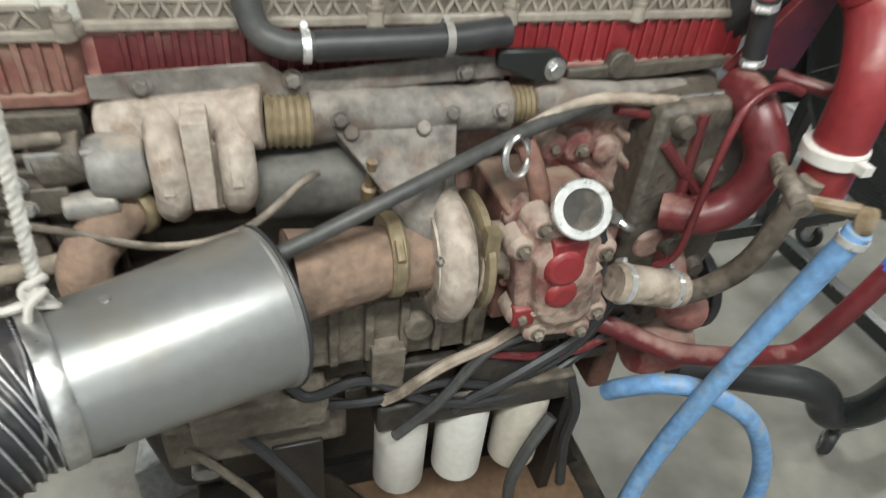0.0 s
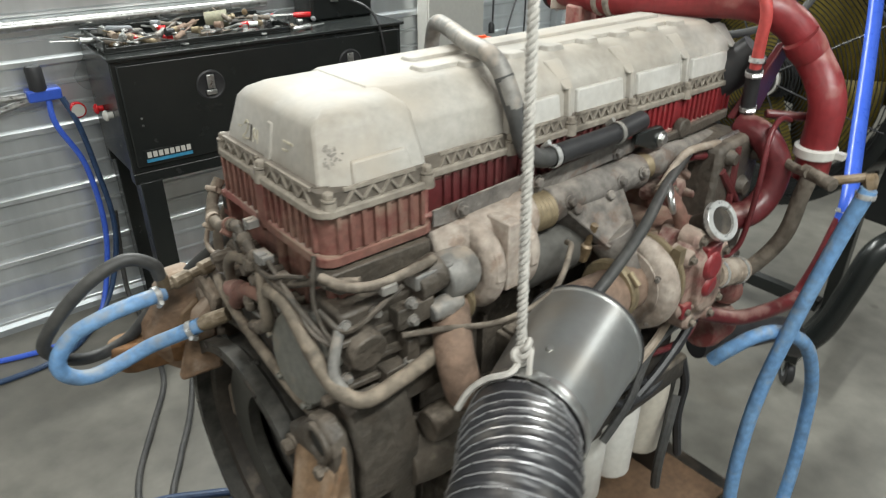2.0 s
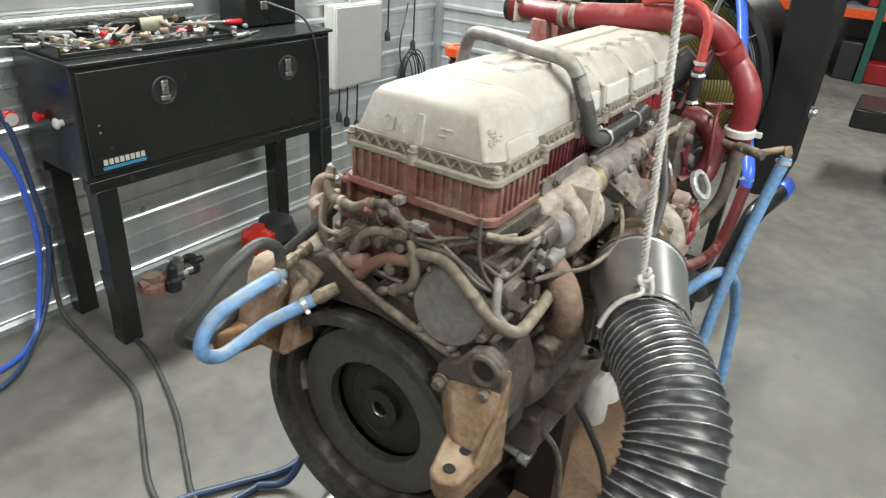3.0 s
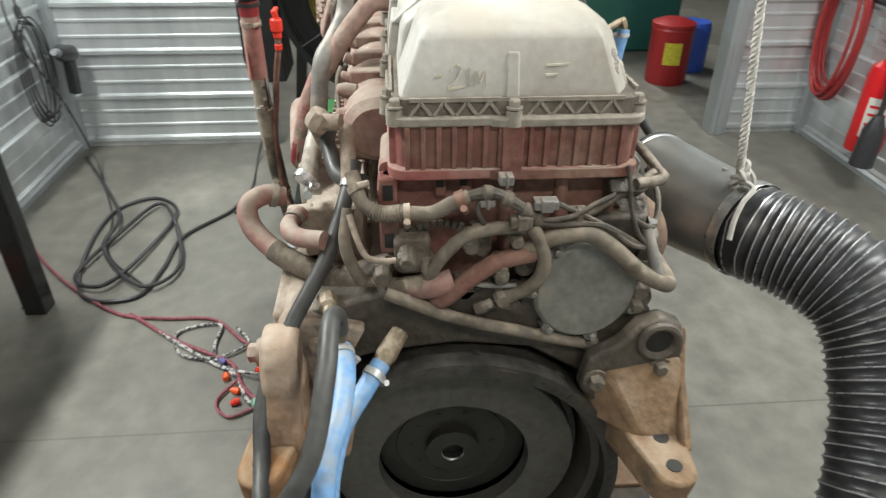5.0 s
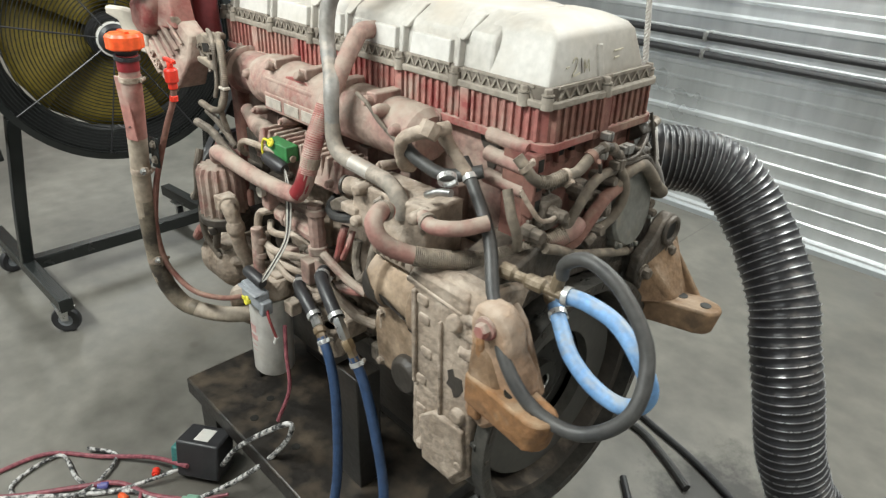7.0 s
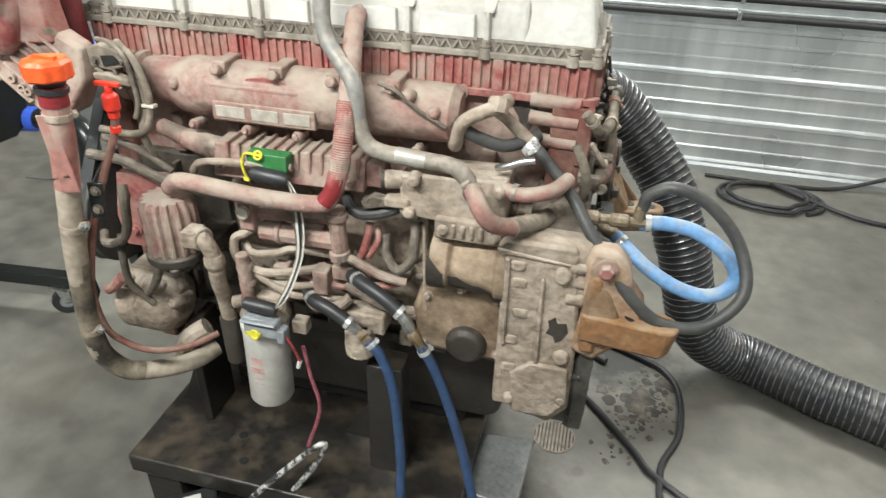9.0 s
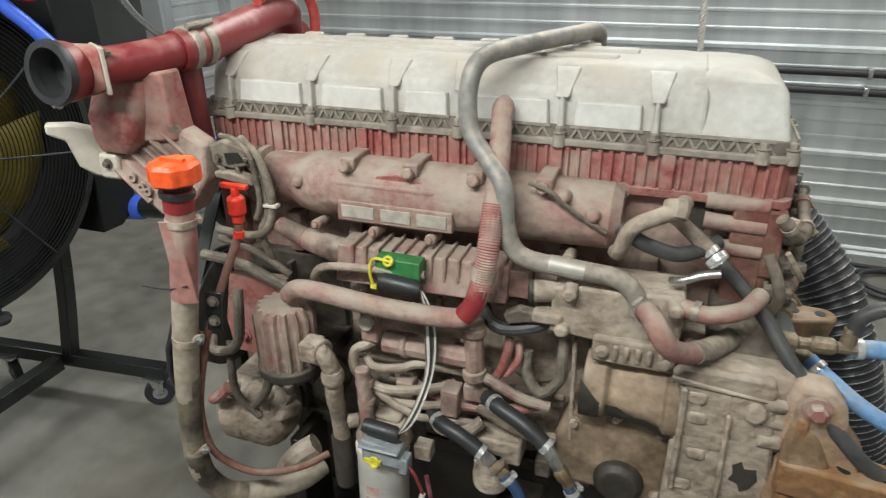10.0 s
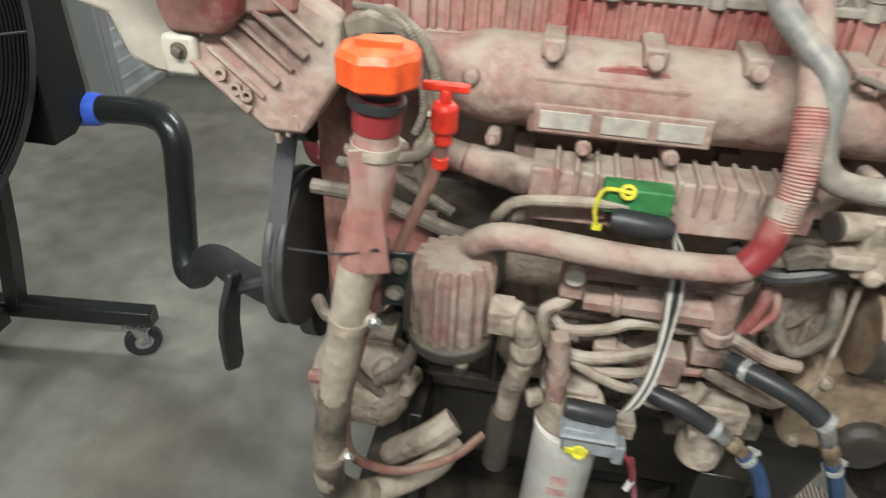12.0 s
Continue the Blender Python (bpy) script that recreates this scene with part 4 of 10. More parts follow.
g.prism([(-0.432, 1.040), (-0.420, 1.040), (-0.425, 0.80), (-0.437, 0.80)], "y", 0.39, 0.404)
g.prism([(-0.400, 1.062), (-0.565, 1.046), (-0.566, 1.040), (-0.402, 1.050)], "y", 0.39, 0.400)
for x, z, r in ((-0.548, 1.016, 0.020), (-0.57, 0.79, 0.02), (-0.585, 0.66, 0.015), (-0.46, 0.635, 0.015)):
    g.lathe((x, 0.38, z), (x, 0.412, z), [(r, 0), (r, 0.7), (r * 0.75, 1)], 16)
g.prism([(-0.512, 1.0), (-0.503, 1.0), (-0.510, 0.72), (-0.521, 0.72)], "y", 0.39, 0.404)
g.prism([(-0.56, 0.60), (-0.47, 0.60), (-0.455, 0.72), (-0.50, 0.76), (-0.59, 0.76), (-0.60, 0.66)], "y", 0.39, 0.409)
for z, r in ((1.035, 0.016), (0.995, 0.013), (0.955, 0.018)):
    g.lathe((-0.606, 0.385, z), (-0.560, 0.385, z), [(r * 0.7, 0), (r, 0.2), (r, 1)], 12)
g.lathe((-0.612, 0.315, 1.035), (-0.57, 0.315, 1.035), [(0.020, 0), (0.026, 0.3), (0.028, 1)], 16)
each_part("gear_case_boss", g, TAN, gear, "", 0.004)

# bare oily metal where the dust was washed off the gear case
rim = [(-0.578, 0.862), (-0.572, 0.888), (-0.552, 0.884), (-0.545, 0.900), (-0.530, 0.888), (-0.534, 0.868), (-0.528, 0.852), (-0.545, 0.846), (-0.552, 0.828), (-0.566, 0.838)]
part("stain_and_shade", G().prism(rim, "y", 0.385, 0.3968), DARK, gear, "bare oily stain on the gear case")

# pump drive beside the gear case, with old oil staining and painted-on shade
g = G().lathe((-0.43, 0.315, 0.965), (-0.24, 0.315, 0.965), [(0.088, 0), (0.088, 0.16), (0.074, 0.2), (0.062, 0.72), (0.075, 0.78), (0.075, 1)], 28)
part("pump_drive", g, OILTAN, ENG, "rust-stained pump drive housing", 0.003)
g = G().prism([(-0.43, 0.67), (-0.20, 0.68), (-0.185, 0.80), (-0.21, 0.885), (-0.30, 0.905), (-0.43, 0.90)], "y", 0.19, 0.325)
pumpbody = part("oil_pump_body", g, OILTAN, ENG, "oil-stained cast pump body below the drive", 0.016)
cap_shape = G().lathe((-0.33, 0.31, 0.72), (-0.33, 0.352, 0.72), [(0.055, 0), (0.052, 0.7), (0.04, 1)], 24)
vs = []
# dark skin on the drive's lower side stands for a shaded hollow
for k in range(11):
    x = -0.236 - 0.0185 * k
    r = 0.0775 if x > -0.285 else (0.0655 + 0.014 * max(0.0, (-0.285 - x) / 0.11) if x > -0.395 else 0.0905)
    hi = (0.55, 0.30, 0.02, -0.16, -0.12, -0.28, -0.34, -0.30, -0.42, -0.52, -0.48)[k]
    for m in range(7):
        a = -1.25 + (hi + 1.25) * m / 6
        vs.append((x, 0.315 + r * math.cos(a), 0.965 + r * math.sin(a)))
g = G().put(vs, [(7 * i + j, 7 * i + j + 1, 7 * i + j + 8, 7 * i + j + 7) for i in range(10) for j in range(6)])
part("stain_and_shade", g, DARK, pumpbody, "dark patch painted as the shaded hollow of the pump drive")
part("pump_cap", cap_shape, DARK, pumpbody, "oil-soaked dark cap", 0.003)
for x, z in ((-0.40, 0.87), (-0.225, 0.85), (-0.22, 0.70), (-0.41, 0.70), (-0.31, 0.885)):
    part("pump_bolt", G().bolt((x, 0.322, z), (0, 1, 0), 0.010, 0.010), TAN, pumpbody)

# control module block
g = G().hexa([(-0.405, 0.24, 1.07), (-0.165, 0.24, 1.09), (-0.165, 0.365, 1.09), (-0.405, 0.355, 1.07), (-0.405, 0.24, 1.195), (-0.165, 0.24, 1.185), (-0.165, 0.355, 1.185), (-0.405, 0.345, 1.195)])
g.box(-0.405, -0.25, 0.30, 0.372, 1.045, 1.10)
g.cyl((-0.17, 0.335, 1.165), (-0.125, 0.345, 1.163), 0.022, seg=16)
g.box(-0.19, -0.13, 0.325, 0.37, 1.105, 1.13)
for x, z in ((-0.19, 1.10), (-0.27, 1.07), (-0.385, 1.065), (-0.39, 1.18), (-0.2, 1.18)):
    g.lathe((x, 0.33, z), (x, 0.380, z), [(0.017, 0), (0.014, 1)], 12)
for k in range(5):
    g.box(-0.385 + k * 0.021, -0.372 + k * 0.021, 0.36, 0.378, 1.055, 1.09)
part("separator_block", g, TAN, ENG, "tan dust-covered cast block with pipe ports", 0.006)
# solid dark disc in place of the port's shaded opening
g = G().lathe((-0.125, 0.345, 1.163), (-0.118, 0.347, 1.163), [(0.023, 0), (0.023, 1)], 18)
part("port_shade", g, DARK, ENG, "dark disc painted as the shaded open port")

# intake manifold with a blank badge
g = G()
rings = []
for x, r in ((-0.27, 0.05), (-0.25, 0.066), (-0.05, 0.070), (0.40, 0.072), (0.43, 0.066), (0.45, 0.058), (0.53, 0.058), (0.535, 0.070), (0.55, 0.070), (0.555, 0.058), (0.60, 0.056)):
    rings.append([(x, 0.208 + r * 1.08 * math.cos(k * math.tau / 28), 1.284 + r * math.sin(k * math.tau / 28)) for k in range(28)])
g.loft(rings)
body = g
g = G()
for x in (0.02, 0.16, 0.305, -0.12):
    g.box(x - 0.017, x + 0.017, 0.16, 0.265, 1.338, 1.366)
    g.cyl((x, 0.25, 1.34), (x, 0.285, 1.352), 0.013, seg=10)
for x in (-0.18, 0.11, 0.24, 0.38):
    g.cyl((x, 0.24, 1.205), (x, 0.288, 1.212), 0.013, seg=10)
    g.bolt((x, 0.288, 1.212), (0, 1, 0.1), 0.008, 0.007)
for x, z in ((-0.16, 1.33), (0.42, 1.30), (-0.22, 1.30)):
    g.lathe((x, 0.25, z), (x, 0.292, z + 0.008), [(0.016, 0), (0.016, 0.6), (0.010, 1)], 12)
manifold = part("intake_manifold", body, PINK, ENG, "dust-covered pinkish red intake manifold")
part("badge_pad", G().box(0.10, 0.33, 0.245, 0.280, 1.225, 1.318), PINK, manifold, bevel=0.006)
each_part("manifold_boss", g, PINK, manifold, "", 0.004)
g = G().box(0.06, 0.322, 0.272, 0.288, 1.232, 1.278)
part("badge_plate", g, PINK, manifold, "raised blank badge plate", 0.003)
g = G()
for x0, x1 in ((0.236, 0.312), (0.152, 0.220), (0.072, 0.138)):
    g.box(x0, x1, 0.287, 0.2905, 1.241, 1.269)
each_part("badge_bar", g, grime("pale_badge", (0.46, 0.42, 0.37), (0.36, 0.32, 0.27), 0.6, scale=25, bump=0.05), manifold, "pale worn badge bars", 0.001)
g = G().prism([(0.12, 1.318), (0.25, 1.318), (0.235, 1.333), (0.19, 1.34), (0.14, 1.335)], "y", 0.262, 0.2685)
part("wiped_patch", g, REDDUST, manifold, "darker wiped patch of red paint", 0.002)

# cooler below the manifold
g = G()
g.hexa([(-0.07, 0.24, 1.115), (0.315, 0.24, 1.105), (0.315, 0.335, 1.105), (-0.07, 0.335, 1.115), (-0.07, 0.24, 1.19), (0.315, 0.24, 1.185), (0.315, 0.315, 1.185), (-0.07, 0.315, 1.19)])
for k in range(12):
    x = -0.055 + k * 0.03
    g.box(x - 0.004, x + 0.004, 0.24, 0.328, 1.12, 1.196)
g.cyl((0.31, 0.285, 1.15), (0.42, 0.27, 1.165), 0.033, 0.026, 16)
g.cyl((0.42, 0.27, 1.165), (0.50, 0.25, 1.18), 0.024, 0.02, 16)
g.box(-0.11, -0.06, 0.25, 0.31, 1.12, 1.18)
for x in (0.29, 0.20, -0.04):
    g.lathe((x, 0.32, 1.135), (x, 0.345, 1.135), [(0.012, 0), (0.010, 1)], 10)
split_part("fuel_cooler", "cooling_fin", g, PINK, ENG, "dusty finned module below the manifold", 0.004)


def pipe(name, pts, r, material, label="", corr=0.0, pitch=0.012, parent=None, seg=14):
    return part(name, G().tube(pts, r, seg, 6, corr, pitch), material, parent or ENG, label)


# ---- exhaust flank
# pulse manifold, three cast lengths joined by bellows
g = G().lathe((-0.345, -0.185, 1.287), (-0.125, -0.225, 1.300), [(0.030, 0), (0.040, 0.15), (0.040, 0.85), (0.046, 0.9), (0.046, 1)], 20)
for x, z in ((-0.262, 1.30), (-0.172, 1.305)):
    g.tube([(x, -0.13, z), (x, -0.21, z + 0.005), (x + 0.003, -0.262, z - 0.03), (x + 0.004, -0.268, z - 0.085), (x, -0.24, z - 0.125), (x, -0.16, z - 0.14)], 0.026, 12)
    g.hexa([(x - 0.010, -0.20, z - 0.10), (x + 0.012, -0.20, z - 0.10), (x + 0.010, -0.298, z - 0.075), (x - 0.008, -0.298, z - 0.075), (x - 0.012, -0.20, z + 0.030), (x + 0.014, -0.20, z + 0.030), (x + 0.010, -0.288, z - 0.020), (x - 0.008, -0.288, z - 0.020)])
    g.box(x - 0.045, x + 0.045, -0.165, -0.145, z - 0.05, z + 0.05)
g.box(-0.285, -0.15, -0.262, -0.20, 1.175, 1.285)
g.box(-0.235, -0.20, -0.285, -0.22, 1.19, 1.33)
split_part("exhaust_manifold", "runner", g, TURBO, ENG, "pale scaled cast exhaust manifold elbows", 0.006)
g = G().lathe((-0.125, -0.215, 1.288), (-0.058, -0.215, 1.285), [(0.036 + 0.004 * (k % 2), k / 12) for k in range(13)], 24)
part("bellows", g, GOLD, ENG, "bronze ribbed bellows joint")
g = G().lathe((-0.06, -0.21, 1.288), (0.255, -0.21, 1.286), [(0.042, 0), (0.038, 0.1), (0.040, 0.5), (0.036, 0.9), (0.042, 1)], 20)
for x in (-0.02, 0.15, 0.23):
    g.tube([(x, -0.12, 1.29), (x, -0.16, 1.30), (x, -0.21, 1.29)], 0.030, 12)
    g.bolt((x, -0.245, 1.30), (0, -1, 0.2), 0.010, 0.010)
g.hexa([(0.02, -0.225, 1.20), (0.155, -0.225, 1.20), (0.145, -0.315, 1.20), (0.04, -0.315, 1.20), (-0.05, -0.19, 1.275), (0.18, -0.19, 1.275), (0.16, -0.245, 1.285), (-0.03, -0.245, 1.285)])
g.lathe((0.085, -0.275, 1.21), (0.110, -0.315, 1.13), [(0.058, 0), (0.045, 0.4), (0.052, 1)], 18)
for x in (-0.005, 0.105):
    g.cyl((x, -0.225, 1.265), (x, -0.26, 1.285), 0.012, seg=8)
split_part("exhaust_manifold", "runner", g, MANIFOLD, ENG, "dark grey heat-stained exhaust collector", 0.005)
g = G().lathe((0.255, -0.205, 1.287), (0.298, -0.205, 1.287), [(0.029 + 0.0035 * (k % 2), k / 10) for k in range(11)], 24)
part("bellows", g, GOLD, ENG, "bronze ribbed bellows joint")
g = G().lathe((0.298, -0.20, 1.287), (0.62, -0.19, 1.272), [(0.030, 0), (0.040, 0.06), (0.034, 0.5), (0.038, 0.9), (0.024, 1)], 18)
for x in (0.34, 0.50):
    g.tube([(x, -0.12, 1.28), (x, -0.15, 1.285), (x, -0.20, 1.28)], 0.030, 12)
split_part("exhaust_manifold", "runner", g, MANIFOLD, ENG, "dusty grey exhaust manifold branch", 0.004)
# thin heat shield strip under the frame
g = G().prism([(-0.345, 1.33), (-0.345, 1.362), (-0.115, 1.372), (-0.09, 1.352), (0.16, 1.372), (0.245, 1.366), (0.245, 1.335), (0.16, 1.332), (0.02, 1.325), (-0.06, 1.318), (-0.14, 1.325), (-0.24, 1.322)], "y", -0.205, -0.199)
for x in (-0.28, -0.08, 0.18):
    g.bolt((x, -0.206, 1.347), (0, -1, 0), 0.011, 0.008)
part("heat_shield", g, MANIFOLD, ENG, "thin bent heat shield strip", 0.001)
g = G().prism([(-0.36, 1.28), (-0.36, 1.316), (-0.56, 1.318), (-0.58, 1.30), (-0.55, 1.275)], "y", -0.215, -0.16)
g.prism([(0.36, 1.34), (0.66, 1.352), (0.66, 1.33), (0.50, 1.318), (0.36, 1.322)], "y", -0.20, -0.185)
g.lathe((0.455, -0.182, 1.343), (0.455, -0.204, 1.343), [(0.024, 0), (0.024, 1)], 14)
split_part("shield_bracket", "bracket_tab", g, GRIME, ENG, bevel=0.004)

# turbocharger
turbo = part("turbocharger", G().lathe((0.165, -0.325, 1.095), (0.30, -0.325, 1.085), [(0.085, 0), (0.085, 0.08), (0.045, 0.12), (0.045, 0.5), (0.055, 0.55), (0.06, 1)], 24), TAN, ENG, "scaled cast iron turbocharger with a pale volute", 0.002)
g = G()
rings = []
for k in range(41):
    a = -0.6 + k * (math.tau * 0.98) / 40
    t = 0.030 + 0.017 * k / 40
    c = Vector((0.130, -0.325 - (0.072 + t * 0.25) * math.sin(a), 1.098 + (0.072 + t * 0.25) * math.cos(a)))
    e = Vector((0, -math.sin(a), math.cos(a)))
    rings.append([c + e * (t * 0.95 * math.cos(q * math.tau / 14)) + Vector((1, 0, 0)) * (t * 0.85 * math.sin(q * math.tau / 14)) for q in range(14)])
g.loft(rings)
g.lathe((0.098, -0.325, 1.098), (0.16, -0.325, 1.098), [(0.085, 0), (0.085, 1)], 30)
part("volute", g, TURBO, turbo, "pale scaled turbine volute")
g = G().lathe((0.055, -0.327, 1.105), (0.03, -0.328, 1.106), [(0.064, 0), (0.068, 0.2), (0.068, 0.8), (0.064, 1)], 30)
g.cyl((0.043, -0.37, 1.165), (0.043, -0.395, 1.145), 0.007, seg=8)
part("v_band", g, GOLD, turbo, "gold zinc v-band clamp")
g = G().lathe((0.188, -0.325, 1.094), (0.170, -0.325, 1.094), [(0.092, 0), (0.098, 0.2), (0.098, 0.8), (0.092, 1)], 30)
g.box(0.168, 0.19, -0.405, -0.385, 1.135, 1.185)
part("v_band", g, GOLD, turbo, "gold zinc v-band clamp")
g = G().lathe((0.10, -0.327, 1.10), (-0.115, -0.352, 1.105), [(0.06, 0), (0.054, 0.35), (0.058, 0.45), (0.066, 0.8), (0.072, 1)], 26)
part("outlet_cone", g, TURBORUST, turbo, "rust-flaked outlet cone")
g = G()
for p in ((0.103, -0.40, 1.14), (0.12, -0.415, 1.055), (0.11, -0.39, 1.02)):
    g.bolt(p, (-1, -0.4, 0), 0.006, 0.006)
each_part("volute_bolt", g, MANIFOLD, turbo)

# heat-exchanger drum behind the turbo
g = G().lathe((-0.15, -0.205, 1.178), (0.07, -0.205, 1.178), [(0.055, 0), (0.062, 0.1), (0.062, 0.9), (0.055, 1)], 26)
part("heat_exchanger", g, grime("dull_grey_drum", (0.13, 0.125, 0.115), (0.09, 0.085, 0.075), 0.6, 0.2, scale=6), ENG, "dull grey heat exchanger drum")
g = G().lathe((0.02, -0.262, 1.16), (0.02, -0.285, 1.25), [(0.013, 0), (0.013, 0.4), (0.008, 0.45), (0.008, 1)], 12)
part("brass_fitting", g, BRASS, ENG)

# dusty castings and stacked valves at the rear corner
g = G()
g.box(-0.565, -0.40, -0.235, -0.13, 1.09, 1.25)
g.box(-0.50, -0.37, -0.265, -0.18, 1.035, 1.12)
g.cyl((-0.42, -0.235, 1.255), (-0.36, -0.235, 1.265), 0.035, seg=14)
g.lathe((-0.53, -0.225, 1.18), (-0.53, -0.262, 1.175), [(0.04, 0), (0.036, 1)], 18)
g.box(-0.47, -0.39, -0.262, -0.22, 1.19, 1.232)
g.box(-0.455, -0.43, -0.27, -0.22, 1.09, 1.17)
g.box(-0.55, -0.46, -0.25, -0.2, 1.03, 1.075)
split_part("valve_body", "valve_boss", g, GRIME, ENG, "grimy brown valve body stacked at the rear corner", 0.008)
g = G()
g.lathe((-0.36, -0.235, 1.243), (-0.285, -0.235, 1.248), [(0.043, 0), (0.048, 0.3), (0.048, 0.7), (0.036, 1)], 20)
g.lathe((-0.40, -0.262, 1.20), (-0.33, -0.262, 1.205), [(0.018, 0), (0.022, 0.5), (0.016, 1)], 12)
g.box(-0.43, -0.345, -0.262, -0.225, 1.255, 1.285)
part("actuator", g, GREYPIPE, ENG, "dusty grey actuator canister", 0.004)
g = G().tube([(-0.30, -0.20, 1.175), (-0.345, -0.255, 1.165), (-0.385, -0.31, 1.135), (-0.375, -0.325, 1.06), (-0.345, -0.29, 1.02)], 0.036, 14)
part("elbow_pipe", g, TURBORUST, ENG, "rust brown exhaust return elbow")
g = G().lathe((-0.327, -0.238, 1.172), (-0.312, -0.222, 1.173), [(0.041, 0), (0.044, 0.2), (0.044, 0.8), (0.041, 1)], 24)
part("v_band", g, GOLD, ENG, "gold zinc v-band clamp")
pipe("vent_pipe", [(-0.575, -0.20, 1.312), (-0.555, -0.25, 1.310), (-0.50, -0.262, 1.302), (-0.41, -0.26, 1.305), (-0.385, -0.25, 1.300)], 0.009, BROWN)
pipe("sensor_pipe", [(-0.47, -0.27, 1.19), (-0.40, -0.295, 1.185), (-0.28, -0.325, 1.165), (-0.17, -0.345, 1.195), (-0.085, -0.31, 1.24), (-0.06, -0.28, 1.235)], 0.006, BROWN)
pipe("coolant_pipe", [(-0.600, -0.030, 1.210), (-0.604, -0.062, 1.234), (-0.606, -0.101, 1.243), (-0.607, -0.131, 1.240), (-0.606, -0.173, 1.209), (-0.604, -0.218, 1.166), (-0.597, -0.266, 1.135), (-0.565, -0.292, 1.115), (-0.50, -0.292, 1.118), (-0.395, -0.282, 1.13), (-0.34, -0.27, 1.15)], 0.0145, DUSTHOSE, "bent dusty steel coolant pipe")

part("wire_plug", G().box(-0.508, -0.478, -0.276, -0.252, 1.284, 1.302), GREYPIPE, ENG, "pale wire plug", 0.003)
for x0, x1, z0, z1, y in ((-0.575, -0.44, 1.196, 1.208, -0.247), (-0.565, -0.445, 1.148, 1.160, -0.250), (-0.575, -0.46, 1.104, 1.116, -0.247)):
    g = G().hexa([(x0, -0.22, z0), (x1, -0.22, z0 - 0.010), (x1, y, z0 - 0.010), (x0, y, z0), (x0, -0.22, z1), (x1, -0.22, z1 - 0.010), (x1, y, z1 - 0.010), (x0, y, z1)])
    part("casting_ledge", g, GRIME, ENG, bevel=0.003)
for x, z in ((-0.443, 1.241), (-0.440, 1.205), (-0.56, 1.232), (-0.565, 1.128), (-0.45, 1.122), (-0.50, 1.235)):
    part("casting_bolt", G().bolt((x, -0.236 if x < -0.47 else -0.26, z), (0, -1, 0), 0.008, 0.010), GREYPIPE, ENG)

# castings below the duct: oil cooler housing
g = G()
g.box(-0.13, 0.235, -0.31, -0.16, 0.85, 0.985)
for k in range(6):
    x = -0.11 + 0.062 * k
    g.box(x - 0.008, x + 0.008, -0.325, -0.17, 0.86, 0.995)
g.box(0.015, 0.075, -0.345, -0.2, 0.80, 0.90)
g.lathe((0.10, -0.31, 0.93), (0.10, -0.335, 0.93), [(0.03, 0), (0.026, 1)], 16)
g.box(-0.2, 0.5, -0.24, -0.15, 0.73, 0.86)
split_part("oil_cooler_housing", "housing_boss", g, BROWN, ENG, "dust-caked ribbed oil cooler housing", 0.007)
g = G()
g.box(0.235, 0.40, -0.325, -0.15, 0.92, 1.16)
g.lathe((0.30, -0.30, 1.135), (0.30, -0.345, 1.150), [(0.045, 0), (0.045, 0.5), (0.036, 1)], 20)
g.cyl((0.37, -0.26, 1.0), (0.45, -0.29, 0.985), 0.045, 0.04, 18)
g.box(0.25, 0.34, -0.35, -0.29, 0.955, 1.01)
g.cyl((0.30, -0.33, 0.94), (0.30, -0.365, 0.935), 0.02, seg=12)
for k in range(9):
    a = k * 2.4
    g.lathe((0.30 + 0.055 * math.cos(a), -0.30, 1.04 + 0.085 * math.sin(a)), (0.30 + 0.055 * math.cos(a), -0.342, 1.04 + 0.085 * math.sin(a)), [(0.018, 0), (0.013, 1)], 10)
g.tube([(0.285, -0.335, 1.16), (0.275, -0.33, 1.21), (0.262, -0.30, 1.255), (0.25, -0.28, 1.27)], 0.017, 12)
split_part("pump_housing", "housing_bolt", g, REDBROWN, ENG, "dusty red cast pump housing with many bosses", 0.007)
face = [(0.222, 1.150), (0.255, 1.192), (0.335, 1.185), (0.392, 1.120), (0.412, 0.965), (0.385, 0.922), (0.290, 0.930), (0.245, 0.985)]
mid = (0.318, 1.055)
g = G().loft([[(mid[0] + (x - mid[0]) * f, y, mid[1] + (z - mid[1]) * f) for x, z in face] for f, y in ((0.92, -0.30), (0.92, -0.352), (1.0, -0.356), (1.0, -0.388), (0.96, -0.394), (0.70, -0.396), (0.62, -0.412), (0.40, -0.416))])
plate = part("pump_face", g, CASTRED, ENG, "dust-caked bolted face plate of the pump", 0.004)
for (xa, za), (xb, zb) in zip(face, face[1:] + face[:1]):
    x, z = mid[0] + (xa - mid[0]) * 0.88, mid[1] + (za - mid[1]) * 0.88
    g = G().lathe((x, -0.355, z), (x, -0.400, z), [(0.026, 0), (0.024, 0.8), (0.016, 1)], 14)
    part("plate_boss", g, PINK if xa < 0.34 else CASTRED, plate)
    part("plate_bolt", G().bolt((x, -0.398, z), (0, -1, 0), 0.009, 0.009), BROWN, plate)
for x0, z0, x1, z1 in ((0.262, 1.12, 0.372, 0.985), (0.272, 1.00, 0.378, 1.09)):
    part("plate_rib", G().tube([(x0, -0.398, z0), ((x0 + x1) / 2, -0.402, (z0 + z1) / 2), (x1, -0.398, z1)], 0.010, 8), PINK, plate)
g = G().lathe((0.325, -0.345, 1.075), (0.325, -0.372, 1.078), [(0.036, 0), (0.036, 0.6), (0.028, 1)], 20)
g.box(0.30, 0.36, -0.362, -0.33, 1.085, 1.125)
